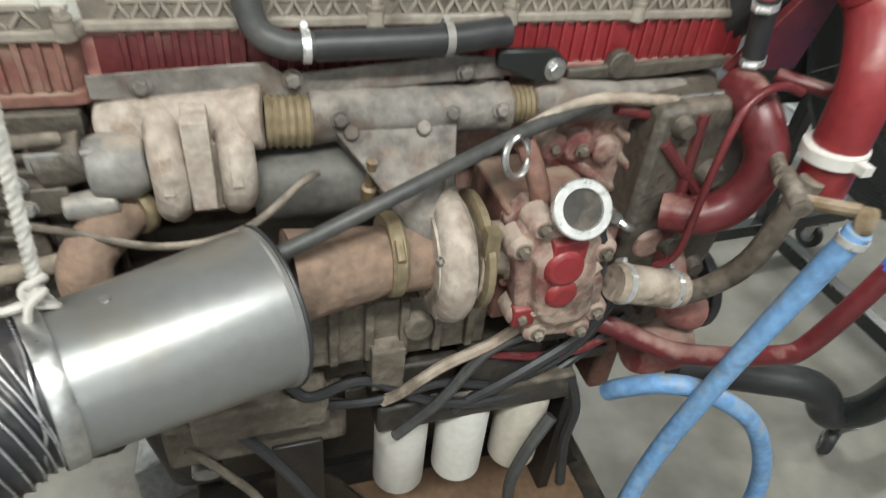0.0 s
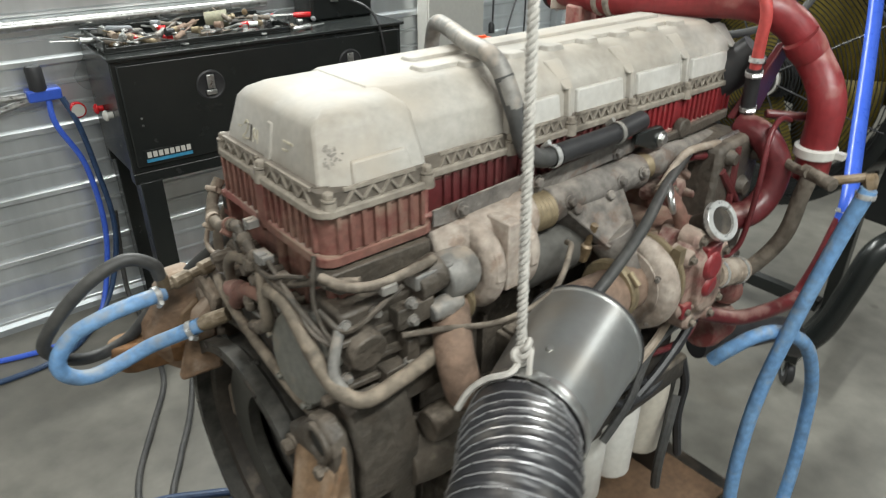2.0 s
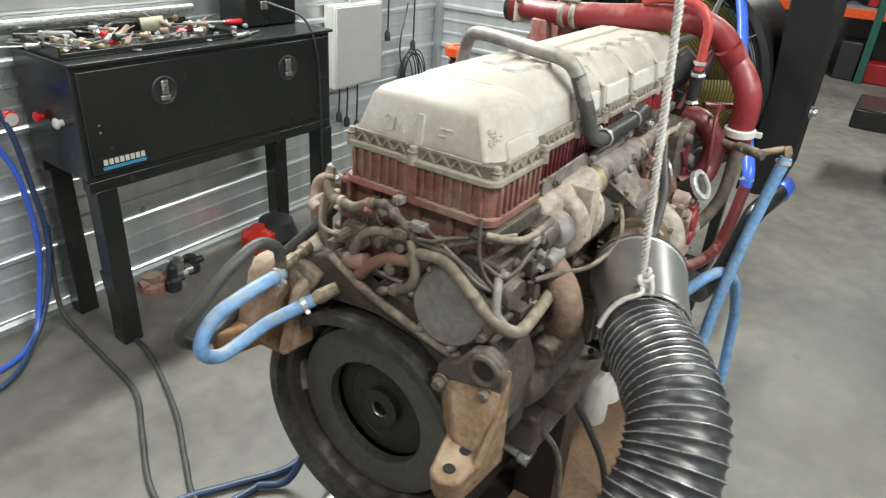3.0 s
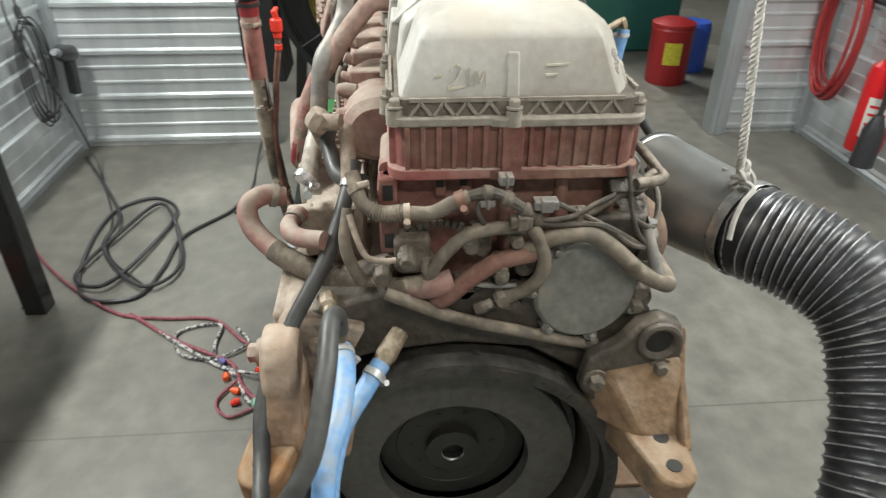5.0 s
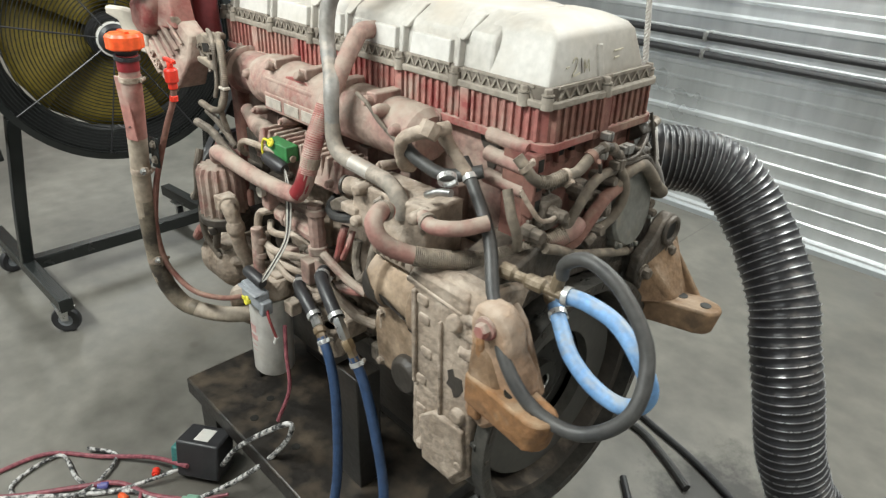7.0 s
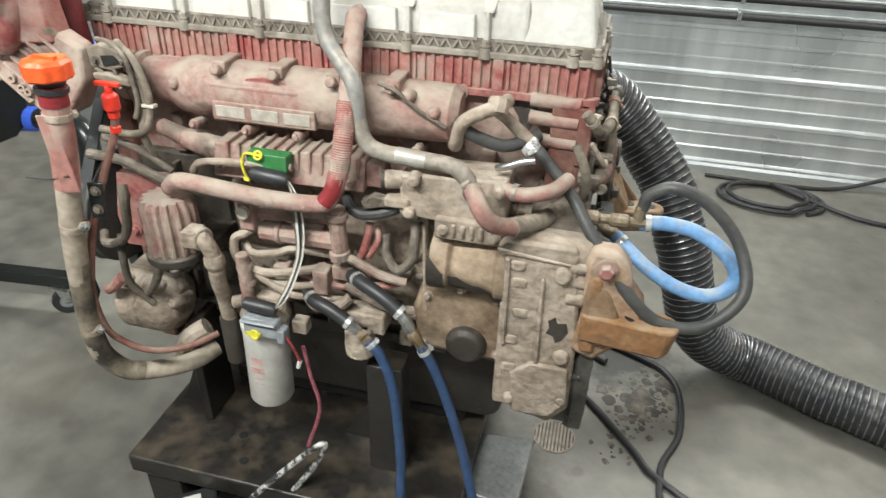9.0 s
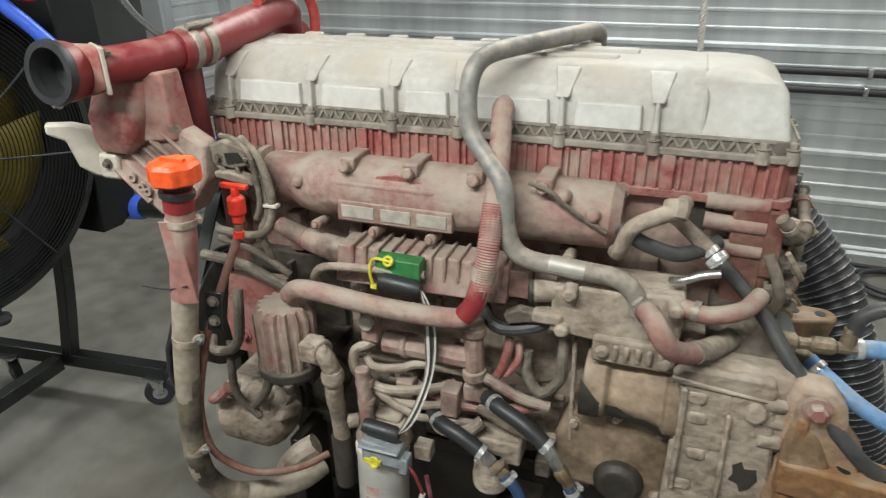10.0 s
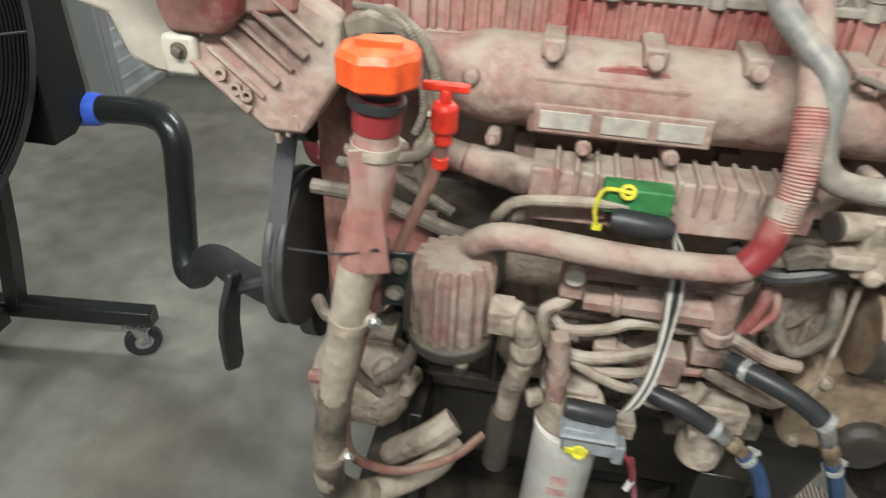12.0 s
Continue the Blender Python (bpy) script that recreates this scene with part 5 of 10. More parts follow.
g.lathe((0.330, -0.345, 1.022), (0.332, -0.372, 1.020), [(0.03, 0), (0.03, 0.7), (0.022, 1)], 18)
g.box(0.26, 0.30, -0.352, -0.33, 0.945, 0.985)
part("red_cap", g, RED, ENG, "wiped bright red pump cap", 0.004).data.transform(Matrix.Translation((-0.022, -0.052, 0.030)))
# open coupling with a silver ring
rc, rn = Vector((0.310, -0.410, 1.216)), Vector((-0.13, -0.82, 0.55)).normalized()
g = G().lathe(rc - rn * 0.07, rc, [(0.026, 0), (0.030, 0.5), (0.034, 0.9), (0.034, 1)], 28)
part("coupling", g, DARK, ENG, "black plugged coupling")
g = G().lathe(rc - rn * 0.012, rc + rn * 0.006, [(0.034, 0.0), (0.046, 0.2), (0.046, 0.9), (0.044, 1.0), (0.032, 1.0), (0.031, 0.6)], 36, cap=False)
part("silver_ring", g, CLAMP, ENG, "bright silver clamp ring on the coupling")
g = G().lathe(rc - rn * 0.004, rc - rn * 0.001, [(0.034, 0), (0.034, 1)], 28)
part("plug_face", g, GREYPLASTIC, ENG)
g = G().ring((0.232, -0.325, 1.262), (0.5, -0.8, 0.3), 0.030, 0.006, 28, 8)
part("p_clamp", g, STEEL, ENG)
# oily front casting behind the u-bend
g = G().prism([(0.50, 0.80), (0.50, 1.30), (0.66, 1.312), (0.715, 1.27), (0.725, 1.0), (0.70, 0.84), (0.64, 0.78)], "y", -0.285, -0.11)
front = part("front_casting", g, GRIME, ENG, "oily black front casting with red ribs", 0.014)
for x, z, r in ((0.545, 1.27, 0.020), (0.68, 1.25, 0.018), (0.695, 1.10, 0.020), (0.68, 0.95, 0.022), (0.60, 0.86, 0.024), (0.535, 0.90, 0.020), (0.61, 1.02, 0.034), (0.635, 1.17, 0.028)):
    part("casting_boss", G().lathe((x, -0.27, z), (x, -0.306, z), [(r * 1.2, 0), (r, 0.6), (r * 0.7, 1)], 14), GRIME, front)
for x0, z0, x1, z1 in ((0.52, 1.24, 0.70, 1.05), (0.53, 0.95, 0.71, 0.90), (0.58, 1.29, 0.60, 0.83)):
    part("casting_rib", G().tube([(x0, -0.284, z0), ((x0 + x1) / 2, -0.29, (z0 + z1) / 2), (x1, -0.284, z1)], 0.011, 8), OILRED, front)
# lumpy castings in front of the head
g = G()
g.prism([(0.34, 1.24), (0.44, 1.262), (0.60, 1.245), (0.645, 1.20), (0.65, 1.0), (0.60, 0.93), (0.44, 0.94), (0.36, 1.02)], "y", -0.205, -0.11)
for x, z, r, h in ((0.345, 1.215, 0.026, 0.03), (0.40, 1.205, 0.030, 0.022), (0.455, 1.19, 0.024, 0.02), (0.515, 1.165, 0.019, 0.034), (0.555, 1.165, 0.019, 0.034), (0.535, 1.09, 0.024, 0.026), (0.585, 1.09, 0.020, 0.02), (0.39, 1.125, 0.032, 0.025), (0.62, 1.19, 0.016, 0.015)):
    g.lathe((x, -0.19, z), (x, -0.205 - h, z), [(r * 1.3, 0), (r, 0.55), (r, 0.9), (r * 0.7, 1)], 16)
for x0, z0, x1, z1 in ((0.37, 1.19, 0.50, 1.10), (0.47, 1.235, 0.60, 1.13), (0.42, 1.05, 0.62, 1.03), (0.60, 1.22, 0.60, 1.0)):
    g.tube([(x0, -0.204, z0), ((x0 + x1) / 2, -0.210, (z0 + z1) / 2), (x1, -0.204, z1)], 0.011, 8)
split_part("water_gallery", "gallery_boss", g, CASTRED, ENG, "lumpy dust-covered red water gallery casting", 0.006)
for x, z in ((0.515, 1.165), (0.555, 1.165), (0.40, 1.205), (0.535, 1.09), (0.345, 1.215)):
    part("gallery_bolt", G().bolt((x, -0.232, z), (0, -1, 0), 0.009, 0.008), BROWN, ENG)
g = G().prism([(0.47, 1.06), (0.53, 1.085), (0.62, 1.08), (0.655, 1.04), (0.655, 0.97), (0.60, 0.95), (0.49, 0.96)], "y", -0.262, -0.15)
g.lathe((0.56, -0.25, 1.02), (0.56, -0.29, 1.015), [(0.05, 0), (0.045, 0.5), (0.03, 1)], 20)
split_part("outlet_casting", "casting_boss", g, CASTRED, ENG, "dirty red outlet casting", 0.014)
g = G().prism([(0.615, 1.27), (0.675, 1.25), (0.69, 1.0), (0.68, 0.80), (0.61, 0.80), (0.60, 1.0)], "y", -0.24, -0.08)
g.box(0.64, 0.70, -0.16, 0.2, 0.42, 1.30)
split_part("front_cover", "cover_rib", g, REDBROWN, ENG, "dirt-caked front cover", 0.012)
g = G().lathe((0.440, -0.285, 1.105), (0.452, -0.325, 1.11), [(0.012, 0), (0.015, 0.3), (0.015, 0.7), (0.009, 1)], 8)
part("elbow_nut", g, STEEL, ENG, "bright steel elbow fitting")
g = G().tube([(0.452, -0.32, 1.11), (0.462, -0.33, 1.105), (0.476, -0.325, 1.095), (0.482, -0.31, 1.08)], 0.008, 10)
part("elbow", g, STEEL, ENG)
# maroon U-bend and charge pipe
pipe("u_bend", [(0.672, -0.235, 1.315), (0.668, -0.285, 1.310), (0.672, -0.325, 1.280), (0.682, -0.350, 1.225), (0.660, -0.350, 1.155), (0.61, -0.335, 1.115), (0.56, -0.29, 1.10)], 0.036, MAROON, "glossy maroon coolant u-bend", seg=18)
pipe("stand_pipe", [(0.712, -0.425, 1.235), (0.700, -0.42, 1.17), (0.672, -0.415, 1.06), (0.63, -0.37, 0.96), (0.58, -0.31, 0.90)], 0.021, BROWN, "dirty brown stand pipe under the tap")
CHARGE = [(0.683, 0.285, 1.572), (0.676, 0.24, 1.574), (0.677, 0.08, 1.588), (0.70, -0.12, 1.608), (0.715, -0.205, 1.604), (0.755, -0.275, 1.562), (0.778, -0.325, 1.495), (0.765, -0.375, 1.440), (0.755, -0.402, 1.385), (0.757, -0.405, 1.30), (0.762, -0.403, 1.20)]
charge = pipe("charge_pipe", CHARGE, 0.043, RED, "clean red painted charge air pipe over the engine's front", seg=20)
g = G().lathe((0.752, -0.404, 1.289), (0.754, -0.404, 1.262), [(0.045, 0), (0.051, 0.1), (0.051, 0.9), (0.045, 1)], 28)
g.box(0.745, 0.765, -0.475, -0.452, 1.268, 1.284)
part("white_clamp", g, WHITEFILTER, charge, "white painted hose clamp")
g = G().lathe((0.681, 0.262, 1.5735), (0.676, 0.238, 1.574), [(0.044, 0), (0.048, 0.2), (0.048, 0.8), (0.044, 1)], 24)
g.lathe((0.674, 0.222, 1.5745), (0.673, 0.200, 1.576), [(0.044, 0), (0.048, 0.2), (0.048, 0.8), (0.044, 1)], 24)
g.cyl((0.655, 0.272, 1.622), (0.650, 0.196, 1.624), 0.007, seg=8)
each_part("hose_clamp", g, DUSTCLAMP, charge, "dusty clamp")
g = G().lathe((0.745, -0.30, 1.54), (0.77, -0.325, 1.50), [(0.044, 0), (0.047, 0.5), (0.044, 1)], 24)
part("joint_ring", g, RED, charge)
g = G().hexa([(0.655, -0.22, 1.33), (0.80, -0.22, 1.33), (0.80, -0.20, 1.33), (0.655, -0.20, 1.33), (0.74, -0.27, 1.52), (0.79, -0.27, 1.52), (0.79, -0.25, 1.52), (0.74, -0.25, 1.52)])
g.cyl((0.70, -0.28, 1.352), (0.79, -0.37, 1.345), 0.012, seg=10)
part("pipe_bracket", g, MAROON, ENG, bevel=0.004)
# red elbow mouth on the intake side
mo, md = Vector((0.777, 0.517, 1.564)), Vector((0.04, 0.99, 0.10)).normalized()
fo, fd = Vector((0.732, 0.440, 1.564)), Vector((0.55, 0.83, 0.0)).normalized()
g = G().tube([(0.735, 0.446, 1.564), (0.708, 0.375, 1.566), (0.690, 0.315, 1.570), (0.681, 0.265, 1.573)], 0.0375, 22, 6)
part("elbow_tube", g, RED, ENG, "dusty red cast tube of the inlet elbow")
g = G().lathe(mo - md * 0.050, mo, [(0.052, 0), (0.0575, 0.4), (0.0595, 1.0), (0.049, 1.0), (0.046, 0.4)], 34, cap=False)
throat = part("inlet_elbow", g, RED, ENG, "dusty red inlet elbow with an open black mouth", 0.002)
fl = Matrix.Translation(fo + fd * 0.036) @ Matrix.Rotation(math.atan2(fd.y, fd.x), 4, "Z")
rings = []
for k in range(5):
    f = k / 4
    c = (fo + fd * 0.008).lerp(mo - md * 0.046, f)
    e = fd.lerp(md, f).normalized()
    side, up = e.cross(Vector((0, 0, 1))).normalized(), Vector((0, 0, 1))
    ring = []
    for m in range(32):
        a = m * math.tau / 32
        ca, sa = math.cos(a), math.sin(a)
        q = (abs(ca) ** (5 - 3 * f) + abs(sa) ** (5 - 3 * f)) ** (-1 / (5 - 3 * f))
        rad = 0.043 + 0.010 * f
        ring.append(tuple(c + side * (ca * q * rad) + up * (sa * q * rad)))
    rings.append(ring)
g = G().loft(rings)
part("elbow_block", g, REDDUST, throat, "dusty squared end of the elbow", 0.010)
g = G().box(-0.036, -0.028, -0.047, 0.047, -0.047, 0.042, fl)
part("flange_edge", g, CREAM, throat, "pale worn flange edge", 0.002)
for yy in (-0.036, 0.036):
    part("flange_bolt", G().bolt(fl @ Vector((-0.037, yy, 0.030)), -fd, 0.007, 0.008), BROWN, throat)
g = G().lathe(mo - md * 0.008, mo + md * 0.010, [(0.060, 0), (0.0625, 0.4), (0.060, 1), (0.047, 1), (0.045, 0.0)], 36, cap=False)
part("rubber_lip", g, BLACK, throat, "black rubber lip of the open mouth")
# shallow closed cup, coloured black for the shaded depth of the mouth
part("inner_throat", G().lathe(mo - md * 0.044, mo - md * 0.002, [(0.001, 0), (0.044, 0.02), (0.0475, 1)], 28, cap=False), BLACK, throat, "black cup painted as the shaded inside of the mouth")
g = G().cyl((0.785, 0.47, 1.520), (0.782, 0.515, 1.505), 0.009, seg=10)
g.bolt((0.782, 0.515, 1.505), (0, 1, 0), 0.007, 0.009)
part("drain_bolt", g, STEEL, throat)
g = G().loft([rrect(0.740, 0.822, 0.340, 0.415, 1.375, 0.02), rrect(0.712, 0.826, 0.335, 0.428, 1.405, 0.025), rrect(0.700, 0.832, 0.335, 0.425, 1.455, 0.025), rrect(0.695, 0.835, 0.335, 0.398, 1.492, 0.02), rrect(0.690, 0.800, 0.340, 0.398, 1.528, 0.02)])
part("elbow_support", g, REDDUST, ENG, "dusty red neck under the inlet elbow", 0.006)
g = G().hexa([(0.650, 0.30, 1.39), (0.715, 0.30, 1.39), (0.715, 0.395, 1.40), (0.650, 0.365, 1.40), (0.655, 0.315, 1.545), (0.71, 0.315, 1.545), (0.71, 0.385, 1.545), (0.655, 0.375, 1.545)])
part("support_rib", g, REDDUST, ENG, "tan dusty rib of the elbow support", 0.006)
g = G().lathe((0.708, 0.245, 1.36), (0.700, 0.245, 1.56), [(0.046, 0), (0.040, 0.3), (0.036, 1)], 24)
part("pipe_neck", g, MAROON, ENG, "maroon neck under the charge pipe", 0.004)
# sloping ribbed bracket and cream lifting lug
rim = [(0.802, 1.336, 0.405), (0.760, 1.392, 0.392), (0.700, 1.424, 0.372), (0.650, 1.420, 0.352), (0.600, 1.392, 0.350), (0.590, 1.320, 0.370), (0.645, 1.232, 0.392), (0.700, 1.236, 0.400), (0.737, 1.272, 0.405)]
g = G().loft([[(x, y, z) for x, z, y in rim], [(x, 0.300, z) for x, z, y in rim]])
brace = part("front_bracket", g, PINK, ENG, "dusty sloping ribbed front bracket", 0.008)
for k in range(6):
    f = k / 5
    a = Vector((0.792 - 0.110 * f, 0.401 - 0.030 * f, 1.338 + 0.082 * f))
    b = Vector((0.718 - 0.100 * f, 0.398 - 0.032 * f, 1.268 + 0.096 * f))
    w = 0.0035 if k % 2 else 0.006
    n = Vector((-0.68, 0, 0.73)) * w
    lift = Vector((0, 0.009 if k % 2 else 0.013, 0))
    g = G().hexa([tuple(v) for v in (a - n, a + n, b + n, b - n, a - n * 0.6 + lift, a + n * 0.6 + lift, b + n * 0.6 + lift, b - n * 0.6 + lift)])
    part("bracket_rib", g, PINK, brace, bevel=0.002)
for x, y, z, r in ((0.758, 0.402, 1.318, 0.010), (0.738, 0.402, 1.298, 0.009), (0.722, 0.402, 1.290, 0.009), (0.690, 0.362, 1.405, 0.011)):
    part("bracket_boss", G().lathe((x, y - 0.012, z), (x - 0.003, y + 0.009, z + 0.003), [(r, 0), (r, 0.9), (r * 0.5, 0.9), (r * 0.4, 0.5)], 14, cap=False), PINK, brace)
part("bracket_stub", G().lathe((0.665, 0.345, 1.395), (0.664, 0.362, 1.438), [(0.016, 0), (0.016, 0.7), (0.012, 1)], 14), TAN, brace)
for k in range(3):
    g = G().hexa([(0.690 - 0.016 * k, 0.372, 1.215 + 0.012 * k), (0.683 - 0.016 * k, 0.372, 1.215 + 0.012 * k), (0.683 - 0.016 * k, 0.392, 1.215 + 0.012 * k), (0.690 - 0.016 * k, 0.392, 1.215 + 0.012 * k), (0.695 - 0.016 * k, 0.350, 1.262), (0.684 - 0.016 * k, 0.350, 1.262), (0.684 - 0.016 * k, 0.392, 1.262), (0.695 - 0.016 * k, 0.392, 1.262)])
    part("bracket_fin", g, PINK, brace, bevel=0.002)
ring = [(0.895, 0.470, 1.443), (0.897, 0.470, 1.420), (0.873, 0.446, 1.402), (0.860, 0.440, 1.345), (0.848, 0.415, 1.318), (0.832, 0.390, 1.305), (0.800, 0.392, 1.330), (0.784, 0.394, 1.375), (0.812, 0.398, 1.398), (0.838, 0.405, 1.424), (0.862, 0.430, 1.437)]
g = G().loft([[(x, y, z) for x, y, z in ring], [(x + 0.020, y - 0.022, z) for x, y, z in ring]])
lug = part("lifting_lug", g, CREAM, ENG, "cream painted bent lifting lug", 0.006)
g = G().box(0.782, 0.835, 0.385, 0.412, 1.312, 1.372)
part("lug_pad", g, CREAM, lug, bevel=0.008)
part("lug_bolt", G().bolt((0.806, 0.412, 1.350), (0, 1, 0), 0.008, 0.008), BROWN, lug)
# pulleys, alternator and belt end
g = G().lathe((0.735, 0.165, 0.87), (0.785, 0.165, 0.87), [(0.12, 0), (0.165, 0.1), (0.165, 0.35), (0.157, 0.5), (0.165, 0.65), (0.165, 0.9), (0.11, 1)], 44)
g.lathe((0.70, 0.02, 0.66), (0.80, 0.02, 0.66), [(0.08, 0), (0.08, 0.6), (0.13, 0.62), (0.13, 1)], 32)
g.lathe((0.70, 0.05, 1.16), (0.785, 0.05, 1.16), [(0.05, 0), (0.05, 0.5), (0.10, 0.55), (0.10, 1)], 28)
split_part("pulley", "pulley_hub", g, GREYHOSE, ENG, "dull grey belt pulleys at the engine's front", 0.003)
g = G()
for c0, r0, c1, r1 in (((0.165, 0.87), 0.163, (0.05, 1.16), 0.098),):
    d = Vector((c1[0] - c0[0], c1[1] - c0[1], 0)).normalized()
    n = Vector((-d.y, d.x, 0))
    for s in (1, -1):
        a, b = Vector((*c0, 0)) + s * n * r0, Vector((*c1, 0)) + s * n * r1
        g.hexa([(0.742, a.x, a.y), (0.778, a.x, a.y), (0.778, b.x, b.y), (0.742, b.x, b.y), (0.742, a.x + n.x * 0.005, a.y + n.y * 0.005), (0.778, a.x + n.x * 0.005, a.y + n.y * 0.005), (0.778, b.x + n.x * 0.005, b.y + n.y * 0.005), (0.742, b.x + n.x * 0.005, b.y + n.y * 0.005)])
part("drive_belt", g, BLACK, ENG)
g = G().lathe((0.50, 0.30, 0.66), (0.70, 0.30, 0.66), [(0.05, 0), (0.078, 0.10), (0.094, 0.22), (0.094, 0.48), (0.088, 0.5), (0.094, 0.52), (0.094, 0.8), (0.07, 0.93), (0.04, 1)], 28)
g.box(0.54, 0.66, 0.20, 0.30, 0.70, 0.76)
for k in range(5):
    a = 0.3 + k * 0.55
    g.lathe((0.545, 0.30 + 0.083 * math.cos(a), 0.66 + 0.083 * math.sin(a)), (0.665, 0.30 + 0.083 * math.cos(a), 0.66 + 0.083 * math.sin(a)), [(0.011, 0), (0.011, 1)], 8)
for x, y, z, r, h in ((0.545, 0.352, 0.735, 0.020, 0.03), (0.635, 0.345, 0.735, 0.018, 0.035), (0.50, 0.345, 0.69, 0.018, 0.025), (0.66, 0.352, 0.64, 0.016, 0.025)):
    g.lathe((x, y - 0.06, z - 0.02), (x, y + h * 0.7, z + h * 0.4), [(r * 1.3, 0), (r, 0.5), (r * 0.95, 0.85), (r * 0.6, 1)], 14)
split_part("alternator", "alternator_lug", g, TAN, ENG, "dust-caked lumpy alternator body", 0.008)
g = G().prism([(0.46, 1.07), (0.62, 1.06), (0.65, 0.93), (0.64, 0.84), (0.56, 0.84), (0.47, 0.95)], "y", 0.285, 0.31)
g.bolt((0.61, 0.31, 1.0), (0, 1, 0), 0.012, 0.01)
g.bolt((0.60, 0.31, 0.89), (0, 1, 0), 0.012, 0.01)
part("side_plate", g, REDDUST, ENG, "dusty red side plate under the tubes", 0.003)
# lower front pipework, exhaust side
g = G().lathe((0.455, -0.35, 0.995), (0.61, -0.352, 0.952), [(0.034, 0), (0.037, 0.05), (0.037, 0.95), (0.034, 1)], 22)
part("coupler_hose", g, TAN, ENG, "dusty rubber coupler hose")
for t in (0.12, 0.82):
    p = Vector((0.455, -0.35, 0.995)).lerp(Vector((0.61, -0.352, 0.952)), t)
    clamp_band(ENG, p, (0.155, 0, -0.043), 0.0375)
pipe("return_pipe", [(0.44, -0.24, 0.83), (0.50, -0.30, 0.835), (0.56, -0.33, 0.815), (0.63, -0.37, 0.795), (0.735, -0.40, 0.785), (0.90, -0.41, 0.762), (0.945, -0.413, 0.775), (0.975, -0.43, 0.88), (1.022, -0.437, 1.012)], 0.022, MAROON, "faded maroon lower return pipe", seg=14)
g = G().tube([(0.60, -0.24, 1.02), (0.64, -0.27, 0.92), (0.68, -0.28, 0.84), (0.74, -0.28, 0.80)], 0.045, 16)
g.lathe((0.62, -0.27, 0.70), (0.76, -0.27, 0.70), [(0.055, 0), (0.065, 0.2), (0.065, 0.8), (0.05, 1)], 22)
split_part("water_pump", "pump_boss", g, REDDUST, ENG, "dusty red water pump", 0.004)
g = G().lathe((0.775, -0.20, 0.80), (0.80, -0.20, 0.80), [(0.10, 0), (0.10, 1)], 30)
part("pump_pulley", g, BLACK, ENG, "black pump pulley", 0.004)
g = G().tube([(0.62, -0.45, 1.26), (0.66, -0.40, 1.25), (0.70, -0.33, 1.255)], 0.012, 10)
g.cyl((0.605, -0.515, 1.255), (0.64, -0.43, 1.258), 0.016, seg=12)
part("tap_pipe", g, BROWN, ENG, "short brown tap pipe")
pipe("drain_line", [(0.70, -0.345, 1.350), (0.66, -0.342, 1.362), (0.62, -0.345, 1.352), (0.588, -0.352, 1.315), (0.565, -0.365, 1.20), (0.572, -0.352, 1.05), (0.55, -0.33, 1.00)], 0.007, MAROON)
g = G().hexa([(0.686, -0.365, 1.225), (0.70, -0.365, 1.225), (0.70, -0.36, 1.225), (0.686, -0.36, 1.225), (0.668, -0.35, 1.305), (0.68, -0.35, 1.305), (0.68, -0.345, 1.305), (0.668, -0.345, 1.305)])
part("steel_tab", g, STEEL, ENG)
# small lines over the manifold
pipe("oil_line", [(-0.17, -0.405, 1.178), (-0.105, -0.405, 1.205), (0.054, -0.372, 1.255), (0.21, -0.315, 1.285), (0.34, -0.272, 1.302), (0.405, -0.25, 1.305)], 0.0115, GREYHOSE, "long grey sheathed oil line")
pipe("oil_line", [(0.23, -0.295, 1.276), (0.31, -0.276, 1.305), (0.40, -0.255, 1.313), (0.50, -0.25, 1.303), (0.545, -0.25, 1.298)], 0.010, TAN, "worn sleeved line")
pipe("steel_line", [(0.42, -0.245, 1.305), (0.53, -0.245, 1.300), (0.655, -0.25, 1.309)], 0.007, STEEL)
pipe("steel_line", [(0.44, -0.24, 1.285), (0.54, -0.245, 1.268), (0.645, -0.25, 1.262), (0.68, -0.24, 1.262)], 0.010, MAROON)
g = G().cyl((0.56, -0.246, 1.267), (0.60, -0.247, 1.264), 0.013, seg=8)
g.cyl((0.64, -0.25, 1.308), (0.665, -0.25, 1.309), 0.013, seg=8)
each_part("line_nut", g, STEEL, ENG)
# grey pipe across the cover, black hose end
pipe("breather_hose", [(0.235, -0.218, 1.413), (0.12, -0.225, 1.405), (-0.05, -0.224, 1.402)], 0.0215, BLACK, "black rubber hose end", seg=14)
CROSS = [(-0.045, -0.224, 1.402), (-0.09, -0.222, 1.404), (-0.125, -0.212, 1.425), (-0.137, -0.196, 1.485), (-0.148, -0.165, 1.560), (-0.146, -0.125, 1.590), (-0.115, -0.03, 1.594), (-0.03, 0.13, 1.590), (0.012, 0.215, 1.583), (0.03, 0.252, 1.556), (0.034, 0.268, 1.50), (0.022, 0.278, 1.445), (-0.02, 0.302, 1.402), (-0.055, 0.327, 1.365), (-0.066, 0.338, 1.29), (-0.082, 0.342, 1.248), (-0.12, 0.345, 1.228), (-0.22, 0.346, 1.222), (-0.285, 0.346, 1.215), (-0.318, 0.345, 1.185), (-0.325, 0.342, 1.15)]
cross = pipe("coolant_crossover", CROSS, 0.0185, GREYPIPE, "worn grey steel pipe bent across the rocker cover", seg=14)
part("rubber_stretch", G().tube(CROSS[:5], 0.0191, 14), GREYHOSE, cross, "dark rubber end stretch")
